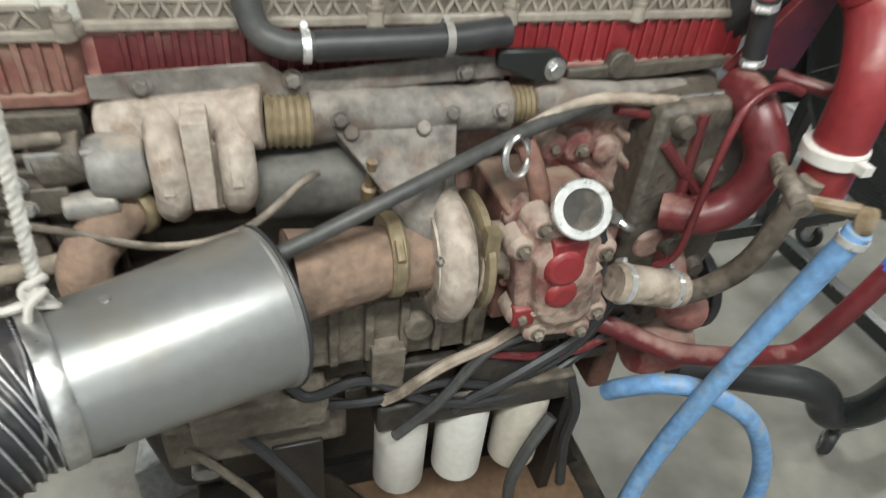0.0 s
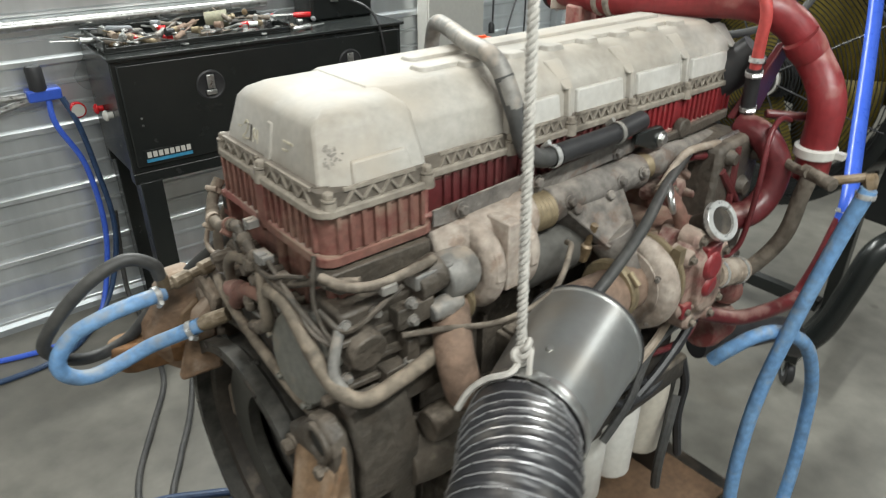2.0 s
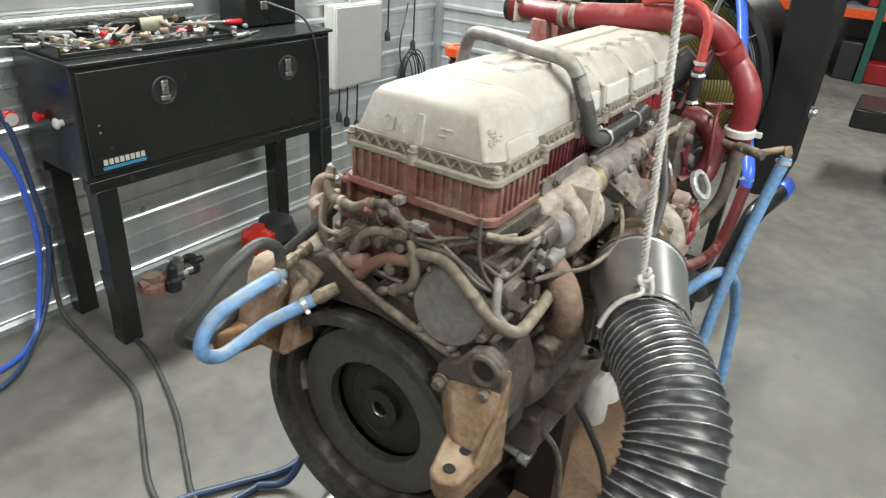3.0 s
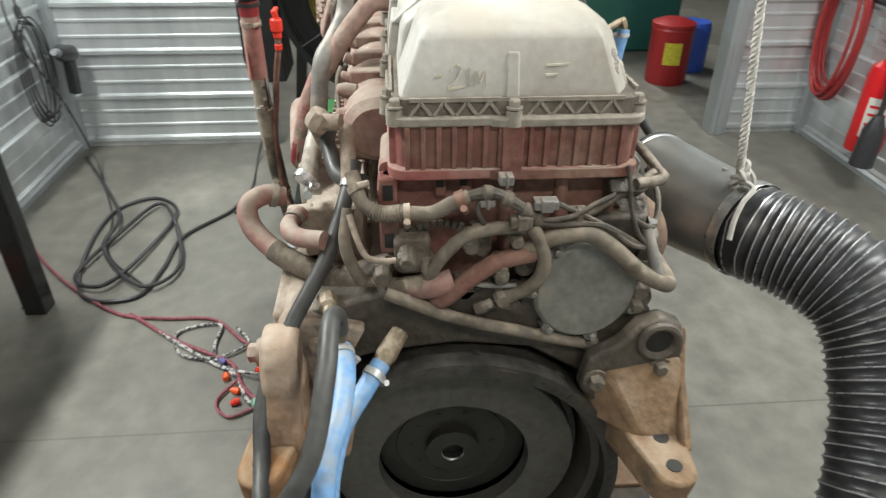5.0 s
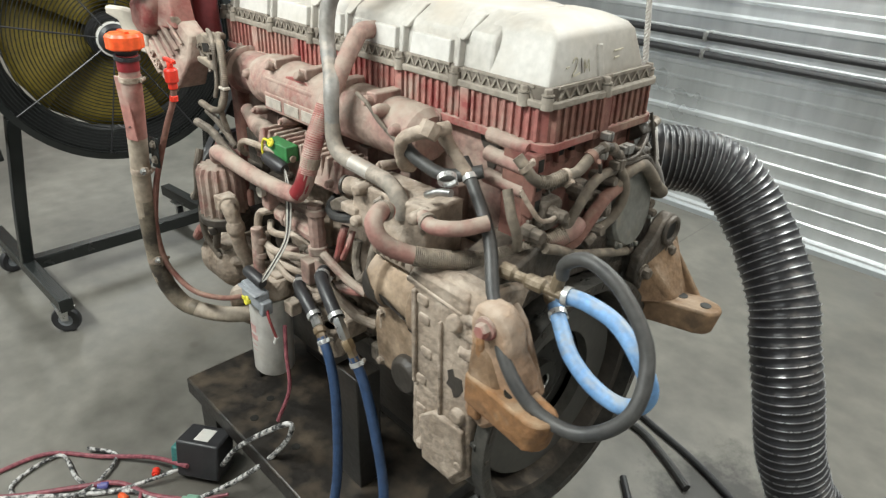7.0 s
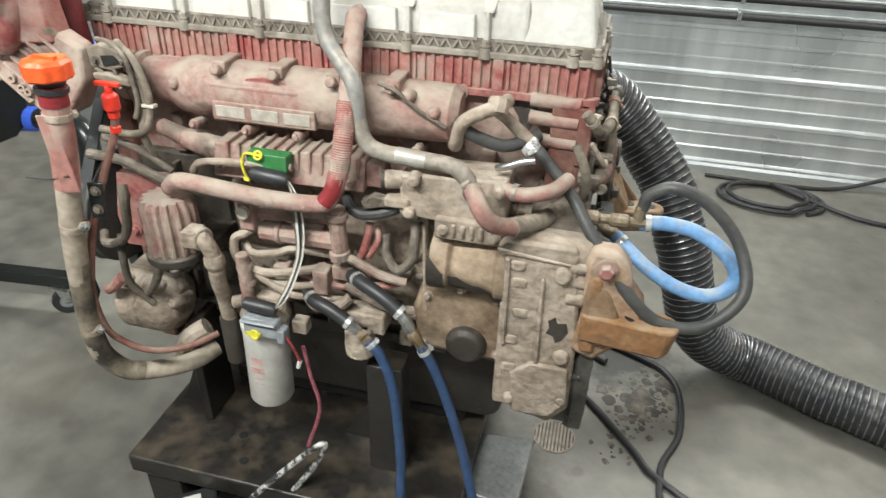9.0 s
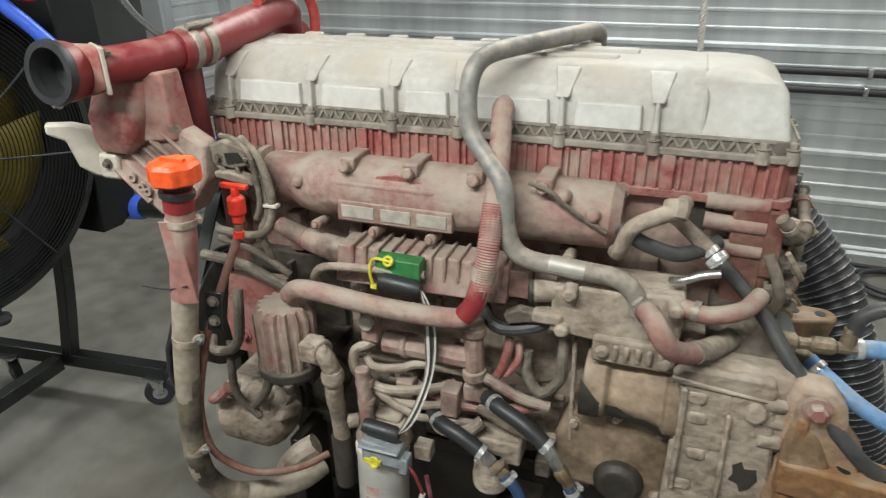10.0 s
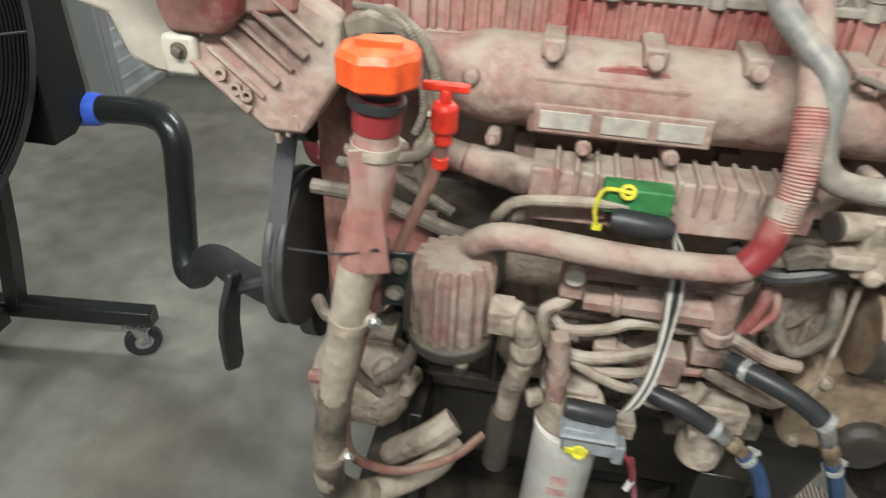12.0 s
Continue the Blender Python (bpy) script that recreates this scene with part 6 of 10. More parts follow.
part("dusty_stretch", G().tube([(-0.062, 0.335, 1.31), (-0.066, 0.338, 1.29), (-0.082, 0.342, 1.248), (-0.12, 0.345, 1.228), (-0.22, 0.346, 1.222), (-0.285, 0.346, 1.215), (-0.318, 0.345, 1.185), (-0.325, 0.342, 1.15)], 0.0189, 14), DUSTPIPE, cross, "dust-covered lower stretch")
part("scuffed_stretch", G().tube([(-0.155, 0.346, 1.2265), (-0.19, 0.346, 1.224), (-0.222, 0.346, 1.222)], 0.0191, 14), STEELSCUFF, cross, "bare scuffed stretch")
clamp_band(cross, (-0.062, -0.224, 1.402), (1, 0, 0), 0.0215)
clamp_band(cross, (0.14, -0.224, 1.406), (1, 0, 0), 0.0225, GREYPIPE)
g = G().prism([(0.225, 1.385), (0.225, 1.358), (0.30, 1.328), (0.335, 1.335), (0.345, 1.36), (0.32, 1.383)], "y", -0.222, -0.205)
part("hose_bracket", g, BLACKMETAL, ENG, "black steel hose bracket", 0.004)
g = G().bolt((0.322, -0.222, 1.352), (0, -1, 0), 0.013, 0.008)
part("bracket_bolt", g, STEEL, ENG)
# red connector hose at the front
pipe("red_hose", [(0.672, -0.02, 1.650), (0.667, -0.08, 1.668), (0.660, -0.16, 1.672), (0.652, -0.222, 1.648), (0.648, -0.248, 1.60), (0.650, -0.249, 1.54), (0.655, -0.248, 1.46)], 0.0145, grime("faded_red_hose", (0.52, 0.07, 0.06), (0.42, 0.06, 0.055), 0.45, scale=10, bump=0.05), "faded red rubber hose")
g = G().cyl((0.654, -0.248, 1.470), (0.680, -0.241, 1.352), 0.019, seg=18)
part("hose_joiner", g, BLACK, ENG, "black hose joiner")
clamp_band(ENG, (0.657, -0.247, 1.456), (0.2, 0, -1), 0.0195)
clamp_band(ENG, (0.678, -0.2415, 1.362), (0.2, 0, -1), 0.0195)
clamp_band(ENG, (0.652, -0.2485, 1.49), (0, 0, 1), 0.0165)
g = G().tube([(0.680, -0.241, 1.36), (0.682, -0.236, 1.33), (0.675, -0.22, 1.30)], 0.014, 10)
part("hose_tail", g, MAROON, ENG)
g = G().lathe((0.69, -0.13, 1.40), (0.72, -0.21, 1.50), [(0.05, 0), (0.052, 0.5), (0.045, 1)], 22)
part("black_hose", g, BLACK, ENG, "fat black rubber hose behind the charge pipe")

# ---- rear face
g = G().box(-0.535, -0.47, -0.19, 0.20, 1.10, 1.326)
for y in (0.107, 0.066):
    g.box(-0.548, -0.53, y - 0.009, y + 0.009, 1.285, 1.322)
for y in (-0.17, -0.09, 0.0, 0.19):
    g.cyl((-0.54, y, 1.12), (-0.54, y, 1.326), 0.011, seg=10)
g.lathe((-0.545, 0.11, 1.15), (-0.53, 0.11, 1.15), [(0.085, 0), (0.085, 1)], 40)
split_part("rear_plate", "plate_boss", g, REDBROWN, ENG, "dusty red rear plate below the frame", 0.004)
g = G()
for k in range(14):
    a = 0.3 + k * 0.13
    m = Matrix.Translation((-0.549, 0.11 + 0.088 * math.cos(a), 1.15 + 0.088 * math.sin(a))) @ Matrix.Rotation(a, 4, "X")
    g.box(-0.004, 0.004, -0.006, 0.006, -0.004, 0.004, m)
each_part("sensor_tooth", g, BROWN, ENG, "toothed edge of the sensor wheel")
# upper hose with its ribbed sleeve, running into the taped loom
upper = pipe("rear_hose", [(-0.545, 0.246, 1.330), (-0.560, 0.240, 1.313), (-0.575, 0.229, 1.290), (-0.586, 0.204, 1.279), (-0.600, 0.169, 1.287), (-0.603, 0.126, 1.286), (-0.602, 0.089, 1.304), (-0.600, 0.068, 1.311)], 0.0118, DUSTHOSE, "dust-coated rubber hose across the rear", seg=12)
part("ribbed_sleeve", G().tube([(-0.580, 0.218, 1.283), (-0.588, 0.200, 1.279), (-0.600, 0.169, 1.287)], 0.0128, 12, 8, 0.0011, 0.0048), DUSTHOSE, upper, "ribbed rubber sleeve")
clamp_band(upper, (-0.562, 0.239, 1.311), (-0.6, -0.4, -0.8), 0.0128, TAN, 0.010)
clamp_band(upper, (-0.601, 0.163, 1.287), (0, -1, 0), 0.0132, TAN, 0.010)
clamp_band(upper, (-0.601, 0.080, 1.307), (0, -1, 0.4), 0.0130, REDBROWN, 0.014)
loom = pipe("rear_loom", [(-0.600, 0.072, 1.310), (-0.603, 0.047, 1.318), (-0.606, 0.025, 1.317), (-0.606, -0.004, 1.299), (-0.604, -0.034, 1.275), (-0.600, -0.050, 1.262)], 0.0095, GRIME, "taped lumpy wiring loom", seg=10)
for p, d, r in (((-0.604, 0.040, 1.319), (0, -1, 0), 0.0125), ((-0.607, 0.010, 1.309), (0, -0.8, -0.6), 0.0135), ((-0.605, -0.020, 1.287), (0, -0.7, -0.7), 0.013), ((-0.602, -0.040, 1.270), (0, -0.7, -0.7), 0.0125)):
    p, d = Vector(p), Vector(d).normalized()
    part("tape_wrap", G().lathe(p - d * 0.009, p + d * 0.009, [(0.009, 0), (r, 0.25), (r * 0.96, 0.7), (0.009, 1)], 12), BROWN, loom)
# plugs on the loom
for y0, y1, z0, z1, x0 in ((-0.070, -0.032, 1.289, 1.304, -0.612), (-0.030, 0.004, 1.262, 1.280, -0.620), (0.000, 0.022, 1.326, 1.342, -0.600), (-0.120, -0.092, 1.268, 1.283, -0.606), (0.028, 0.052, 1.296, 1.308, -0.610)):
    g = G().box(x0, x0 + 0.022, y0, y1, z0, z1)
    g.box(x0 - 0.003, x0 + 0.014, y0 + 0.008, y1 - 0.010, z0 - 0.003, z1 + 0.003)
    part("loom_plug", g, GREYPIPE if z0 > 1.28 else BROWN, loom, "dusty wire plug", 0.002)
for pts, r in (([(-0.603, -0.071, 1.296), (-0.604, -0.114, 1.274), (-0.602, -0.153, 1.251), (-0.600, -0.196, 1.217), (-0.585, -0.228, 1.199)], 0.0048),
               ([(-0.604, -0.012, 1.272), (-0.606, -0.070, 1.262), (-0.605, -0.128, 1.260), (-0.602, -0.160, 1.247), (-0.590, -0.205, 1.215), (-0.575, -0.235, 1.190)], 0.0062),
               ([(-0.575, -0.183, 1.345), (-0.585, -0.190, 1.300), (-0.590, -0.196, 1.268), (-0.588, -0.212, 1.230), (-0.580, -0.232, 1.204)], 0.0040),
               ([(-0.604, -0.030, 1.280), (-0.610, -0.055, 1.272), (-0.610, -0.095, 1.278), (-0.600, -0.130, 1.292), (-0.585, -0.165, 1.300)], 0.0042),
               ([(-0.600, 0.050, 1.312), (-0.608, 0.055, 1.290), (-0.606, 0.045, 1.268), (-0.598, 0.040, 1.240)], 0.0040),
               ([(-0.585, -0.200, 1.255), (-0.575, -0.228, 1.235), (-0.565, -0.245, 1.228), (-0.545, -0.258, 1.238), (-0.51, -0.266, 1.262), (-0.46, -0.262, 1.282)], 0.0052)):
    pipe("rear_wire", pts, r, GRIME, "thin sheathed wire caked with dust", seg=8)
# stiff tubes
for pts, r, mt, lab in (
        ([(-0.560, 0.140, 1.135), (-0.592, 0.132, 1.155), (-0.606, 0.113, 1.202), (-0.608, 0.076, 1.244), (-0.604, 0.032, 1.256), (-0.600, -0.008, 1.254), (-0.590, -0.035, 1.245)], 0.0108, DUSTHOSE, "dust-coated bent tube"),
        ([(-0.575, 0.125, 1.108), (-0.604, 0.106, 1.124), (-0.610, 0.061, 1.169), (-0.608, 0.016, 1.198), (-0.602, -0.040, 1.208)], 0.0150, REDBROWN, "reddish brown coolant tube"),
        ([(-0.602, -0.033, 1.258), (-0.612, -0.052, 1.218), (-0.612, -0.054, 1.177), (-0.606, -0.036, 1.143), (-0.600, 0.004, 1.120)], 0.0118, DUSTHOSE, "dust-coated bent tube"),
        ([(-0.566, 0.253, 1.268), (-0.585, 0.243, 1.238), (-0.600, 0.229, 1.211), (-0.604, 0.205, 1.203), (-0.602, 0.182, 1.202)], 0.0052, TAN, "thin steel line"),
        ([(-0.535, 0.256, 1.262), (-0.558, 0.264, 1.215), (-0.568, 0.254, 1.172), (-0.560, 0.240, 1.135)], 0.0105, DUSTHOSE, "short dusty hose"),
        ([(-0.595, -0.100, 1.259), (-0.588, -0.130, 1.272), (-0.578, -0.160, 1.286), (-0.556, -0.210, 1.302), (-0.530, -0.245, 1.310)], 0.0072, BROWN, "straight dusty steel line"),
        ([(-0.565, -0.232, 1.232), (-0.585, -0.243, 1.195), (-0.596, -0.252, 1.160), (-0.590, -0.270, 1.135)], 0.0100, GREYPIPE, "bent grey pipe stub"),
        ([(-0.602, 0.062, 1.152), (-0.604, 0.020, 1.147), (-0.600, -0.014, 1.144)], 0.0045, GREYPIPE, "thin steel rod")):
    pipe("rear_tube", pts, r, mt, lab, seg=12)
# unions, elbows and bosses between the tubes
for p, q, r in (((-0.600, 0.180, 1.202), (-0.600, 0.160, 1.202), 0.011), ((-0.618, 0.164, 1.202), (-0.550, 0.164, 1.202), 0.013), ((-0.612, 0.006, 1.118), (-0.550, 0.006, 1.114), 0.015), ((-0.612, 0.012, 1.196), (-0.612, 0.012, 1.160), 0.011),
                ((-0.622, 0.014, 1.176), (-0.560, 0.014, 1.176), 0.013), ((-0.60, 0.022, 1.110), (-0.60, 0.052, 1.096), 0.010), ((-0.615, -0.010, 1.232), (-0.55, -0.010, 1.232), 0.012), ((-0.606, 0.130, 1.178), (-0.55, 0.130, 1.178), 0.012),
                ((-0.595, -0.235, 1.108), (-0.560, -0.238, 1.108), 0.014), ((-0.610, -0.228, 1.090), (-0.565, -0.230, 1.090), 0.011), ((-0.60, 0.060, 1.216), (-0.545, 0.060, 1.216), 0.014), ((-0.596, 0.205, 1.160), (-0.545, 0.205, 1.160), 0.016)):
    g = G().lathe(p, q, [(r * 0.8, 0), (r, 0.1), (r, 0.45), (r * 1.15, 0.5), (r * 1.15, 0.8), (r, 1)], 8)
    part("rear_union", g, BROWN, ENG, bevel=0.001)
for y0, y1, z0, z1, x0 in ((0.125, 0.185, 1.160, 1.225, -0.578), (0.050, 0.085, 1.105, 1.140, -0.585), (-0.050, -0.015, 1.150, 1.185, -0.585), (-0.030, 0.020, 1.085, 1.110, -0.590), (0.025, 0.058, 1.185, 1.235, -0.575)):
    g = G().loft([[(x0 + e, y, z) for y, z in ((y0 + c, z0), (y1 - c, z0), (y1, z0 + c), (y1, z1 - c), (y1 - c, z1), (y0 + c, z1), (y0, z1 - c), (y0, z0 + c))] for e, c in ((0.0, 0.012), (0.010, 0.006), (0.06, 0.004))])
    part("rear_casting", g, BROWN, ENG, "dust-caked casting block", 0.003)
# slotted rib and rear plate; their shaded slots are flat dark plates
g = G().box(-0.562, -0.53, 0.176, 0.206, 1.190, 1.326)
rib = part("slotted_rib", g, REDBROWN, ENG, "dusty red slotted rib", 0.004)
for z in (1.215, 1.262, 1.302):
    part("rib_slot_shade", G().box(-0.5632, -0.556, 0.183, 0.199, z - 0.013, z + 0.013), FLYDARK, rib, "flat dark plate painted as a shaded slot")
for y, z in ((0.109, 1.312), (0.071, 1.314)):
    part("plate_slot_shade", G().box(-0.5495, -0.540, y - 0.006, y + 0.006, z - 0.009, z + 0.009), FLYDARK, ENG, "flat dark plate painted as a shaded slot of the rear plate")
pipe("drain_tube", [(-0.60, 0.20, 1.137), (-0.606, 0.164, 1.124), (-0.606, 0.093, 1.089), (-0.604, -0.001, 1.057), (-0.600, -0.100, 1.026), (-0.592, -0.149, 1.008)], 0.0112, DUSTHOSE, "long sloping dusty drain tube")
part("drain_end", G().lathe((-0.592, -0.145, 1.010), (-0.585, -0.172, 1.002), [(0.013, 0), (0.015, 0.3), (0.015, 0.8), (0.010, 1)], 10), BROWN, ENG)
pipe("heater_hose", [(-0.335, 0.395, 1.185), (-0.347, 0.424, 1.197), (-0.365, 0.455, 1.185), (-0.385, 0.452, 1.155), (-0.413, 0.422, 1.130), (-0.456, 0.37, 1.114), (-0.503, 0.285, 1.100), (-0.56, 0.19, 1.118), (-0.60, 0.125, 1.148), (-0.60, 0.09, 1.16)], 0.0195, HOSEPINK, "pinkish dusty heater hose round the rear corner", seg=14)
g = G().tube([(-0.430, 0.405, 1.123), (-0.456, 0.37, 1.114), (-0.503, 0.285, 1.100), (-0.56, 0.19, 1.118), (-0.598, 0.128, 1.147)], 0.0206, 14, 6, 0.0006, 0.0042)
part("hose_sleeve", g, DUSTHOSE, ENG, "grey rubber sleeve on the heater hose")
clamp_band(ENG, (-0.341, 0.410, 1.192), (-0.2, 0.9, 0.3), 0.021, DUSTCLAMP)
pipe("heater_hose", [(-0.40, 0.355, 1.183), (-0.445, 0.37, 1.183), (-0.50, 0.35, 1.192), (-0.53, 0.30, 1.20)], 0.0165, HOSEPINK, "short dusty pink hose")
clamp_band(ENG, (-0.425, 0.364, 1.183), (-1, 0.3, 0), 0.018, DUSTCLAMP)
# starter motor and lower rear
g = G().lathe((-0.47, -0.255, 0.885), (-0.17, -0.255, 0.885), [(0.055, 0), (0.062, 0.12), (0.066, 0.2), (0.066, 0.9), (0.05, 1.0)], 26)
g.lathe((-0.44, -0.30, 0.985), (-0.28, -0.30, 0.985), [(0.03, 0), (0.034, 0.1), (0.034, 0.9), (0.026, 1)], 20)
split_part("starter_motor", "solenoid", g, BROWN, ENG, "grimy dust-caked starter motor", 0.003)
g = G().lathe((-0.30, -0.18, 0.55), (-0.30, -0.265, 0.53), [(0.024, 0), (0.024, 0.6), (0.03, 0.65), (0.03, 1)], 14)
part("drain_fitting", g, STEEL, ENG)

# mounting brackets
g = G()
g.prism([(-0.135, 0.94), (-0.145, 1.005), (-0.195, 1.038), (-0.225, 1.078), (-0.262, 1.092), (-0.298, 1.075), (-0.312, 1.035), (-0.312, 0.93), (-0.315, 0.84), (-0.225, 0.84)], "x", -0.640, -0.605)
brk = part("mount_bracket", g, GRIME, ENG, "brown cast engine mount bracket with a rusty drilled foot", 0.008)


def foot(cx, cy, r, x1, ya, yb, z0, z1):
    """A tapering foot with a rounded tip."""
    tip = [(cx - r * math.sin(k * math.pi / 8), cy + r * math.cos(k * math.pi / 8), 0) for k in range(9)]
    ring = [(x1, ya, 0)] + tip + [(x1, yb, 0)]
    return G().loft([[(x + 0.012 * (z < z1 - 0.02) * (x < cx), y, z) for x, y, _ in ring] for z in (z0, z1 - 0.012, z1)])


part("foot", foot(-0.770, -0.273, 0.038, -0.62, -0.190, -0.322, 0.812, 0.879), RUSTTAN, brk, "rusty foot with two drilled holes", 0.006)
g = G().hexa([(-0.705, -0.240, 0.872), (-0.69, -0.218, 0.872), (-0.62, -0.150, 0.872), (-0.62, -0.190, 0.872), (-0.652, -0.200, 0.96), (-0.648, -0.188, 0.96), (-0.62, -0.140, 1.0), (-0.62, -0.165, 1.0)])
part("gusset", g, RUSTTAN, brk, bevel=0.006)
g = G().hexa([(-0.735, -0.322, 0.872), (-0.735, -0.302, 0.872), (-0.62, -0.298, 0.872), (-0.62, -0.322, 0.872), (-0.655, -0.320, 0.97), (-0.655, -0.304, 0.97), (-0.62, -0.298, 1.06), (-0.62, -0.318, 1.06)])
part("gusset", g, RUSTTAN, brk, bevel=0.006)
g = G().hexa([(-0.705, -0.312, 0.87), (-0.705, -0.235, 0.87), (-0.62, -0.165, 0.87), (-0.62, -0.315, 0.87), (-0.648, -0.308, 1.0), (-0.648, -0.180, 0.975), (-0.62, -0.15, 0.99), (-0.62, -0.315, 1.03)])
part("web", g, RUSTTAN, brk, bevel=0.01)
# flat dark discs on the bracket stand for the shade in its holes
for p in ((-0.705, -0.273, 0.8795), (-0.768, -0.273, 0.8795)):
    g = G().cyl((p[0], p[1], p[2] - 0.001), (p[0], p[1], p[2] + 0.0012), 0.0135, seg=20)
    part("hole_shade_disc", g, FLYDARK, brk, "flat dark disc painted as a shaded bolt hole")
g = G().lathe((-0.642, -0.262, 1.045), (-0.638, -0.262, 1.045), [(0.026, 0), (0.026, 1)], 24)
part("hole_shade_disc", g, FLYDARK, brk, "flat dark disc painted as the shaded boss hole")
g = G().ring((-0.642, -0.262, 1.045), (1, 0, 0), 0.032, 0.008, 28, 8)
part("boss", g, GRIME, brk)
g = G().bolt((-0.641, -0.272, 0.990), (-1, 0, 0), 0.013, 0.012)
g.bolt((-0.641, -0.16, 0.965), (-1, 0, 0), 0.015, 0.014)
each_part("bracket_bolt", g, BROWN, brk)
g = G()
g.prism([(-0.585, 0.82), (-0.600, 0.93), (-0.592, 1.06), (-0.603, 1.092), (-0.655, 1.092), (-0.686, 1.058), (-0.697, 1.011), (-0.728, 0.973), (-0.735, 0.93), (-0.70, 0.86), (-0.64, 0.80)], "y", 0.345, 0.405)
brk = part("mount_bracket", g, CASEDUST, ENG, "dusty cast engine mount bracket with an orange rusty foot", 0.012)
g = G().hexa([(-0.690, 0.340, 0.92), (-0.60, 0.330, 0.92), (-0.60, 0.420, 0.92), (-0.690, 0.418, 0.92), (-0.655, 0.345, 1.00), (-0.60, 0.340, 1.03), (-0.60, 0.408, 1.03), (-0.655, 0.408, 1.00)])
part("web", g, RUSTTAN, brk, bevel=0.014)
part("foot", foot(-0.772, 0.402, 0.038, -0.60, 0.420, 0.325, 0.865, 0.937), RUST, brk, "orange rusty foot with two drilled holes", 0.006)
g = G().hexa([(-0.635, 0.36, 0.83), (-0.605, 0.36, 0.83), (-0.605, 0.418, 0.83), (-0.640, 0.418, 0.83), (-0.635, 0.38, 1.03), (-0.612, 0.38, 1.03), (-0.612, 0.410, 1.03), (-0.635, 0.410, 1.03)])
part("gusset", g, RUST, brk, bevel=0.008)
# the foot's holes are dark discs, their shade put into the colour
for p in ((-0.704, 0.400, 0.9375), (-0.766, 0.402, 0.9375)):
    g = G().cyl((p[0], p[1], p[2] - 0.001), (p[0] - 0.001, p[1], p[2] + 0.0022), 0.0145, seg=20)
    part("hole_shade_disc", g, FLYDARK, brk, "flat dark disc painted as a shaded bolt hole")
g = G().hexa([(-0.700, 0.270, 0.86), (-0.60, 0.262, 0.86), (-0.60, 0.300, 0.86), (-0.700, 0.300, 0.86), (-0.640, 0.280, 1.02), (-0.60, 0.270, 1.05), (-0.60, 0.305, 1.05), (-0.640, 0.305, 1.02)])
part("gusset", g, CASEDUST, brk, bevel=0.010)
g = G().cyl((-0.637, 0.390, 1.055), (-0.637, 0.409, 1.055), 0.025, 0.024, 20)
g.bolt((-0.637, 0.407, 1.055), (0, 1, 0), 0.016, 0.014)
part("bracket_bolt", g, REDDUST, brk, "dusty red bolt head")

# ---- intake flank plumbing
breather = pipe("breather_pipe", [(-0.012, 0.165, 1.478), (-0.020, 0.212, 1.479), (-0.026, 0.240, 1.455), (-0.035, 0.285, 1.40), (-0.042, 0.345, 1.31), (-0.040, 0.374, 1.245), (-0.030, 0.392, 1.165), (-0.010, 0.402, 1.120), (0.025, 0.408, 1.108), (0.15, 0.425, 1.116), (0.29, 0.438, 1.134), (0.35, 0.43, 1.128), (0.385, 0.415, 1.10)], 0.021, PINK, "dusty red crankcase breather pipe", seg=14)
part("corrugated_sleeve", G().tube([(-0.041, 0.335, 1.33), (-0.041, 0.372, 1.25), (-0.033, 0.390, 1.175)], 0.0220, 14, 6, 0.0006, 0.005), REDDUST, breather)
g = G().lathe((-0.0375, 0.380, 1.215), (-0.0345, 0.385, 1.19), [(0.0235, 0), (0.0235, 1)], 20)
part("band", g, TAN, breather)
part("clean_stretch", G().tube([(-0.033, 0.388, 1.185), (-0.022, 0.398, 1.142), (-0.004, 0.4045, 1.115)], 0.0218, 14), RED, breather, "wiped bright red stretch")
# ribbed canister
fc = Vector((0.412, 0.402, 0.0))
g = G()
rings = []
for z, r in ((0.918, 0.054), (0.928, 0.0595), (1.052, 0.058), (1.068, 0.050), (1.076, 0.028)):
    rings.append([(fc.x + (r + (0.0085 if k % 4 == 1 or k % 4 == 2 else 0) * (r > 0.04)) * math.cos(k * math.tau / 64), fc.y + (r + (0.0085 if k % 4 == 1 or k % 4 == 2 else 0) * (r > 0.04)) * math.sin(k * math.tau / 64), z) for k in range(64)])
g.loft(rings)
canister = part("breather_canister", g, PINK, ENG, "dust-covered ribbed canister")
g = G().lathe((0.412, 0.402, 0.872), (0.412, 0.402, 0.928), [(0.045, 0), (0.058, 0.3), (0.072, 0.5), (0.074, 0.9), (0.06, 1)], 30)
g.box(0.46, 0.492, 0.36, 0.415, 0.905, 1.03)
g.cyl((0.385, 0.455, 0.875), (0.385, 0.462, 0.90), 0.013, seg=10)
g.box(0.36, 0.44, 0.20, 0.40, 0.86, 0.90)
split_part("canister_base", "base_lug", g, DARK, canister, "oily dark canister base", 0.003)
g = G().lathe((0.335, 0.43, 0.985), (0.30, 0.44, 0.985), [(0.022, 0), (0.03, 0.4), (0.03, 1)], 16)
g.box(0.31, 0.35, 0.41, 0.46, 0.965, 1.01)
part("outlet_boss", g, TAN, canister, bevel=0.004)
tanhose = pipe("coolant_hose", [(0.325, 0.44, 0.995), (0.298, 0.442, 0.980), (0.286, 0.435, 0.935), (0.292, 0.425, 0.86), (0.300, 0.40, 0.79), (0.308, 0.38, 0.68)], 0.0205, TAN, "dusty rubber coolant hose", seg=14)
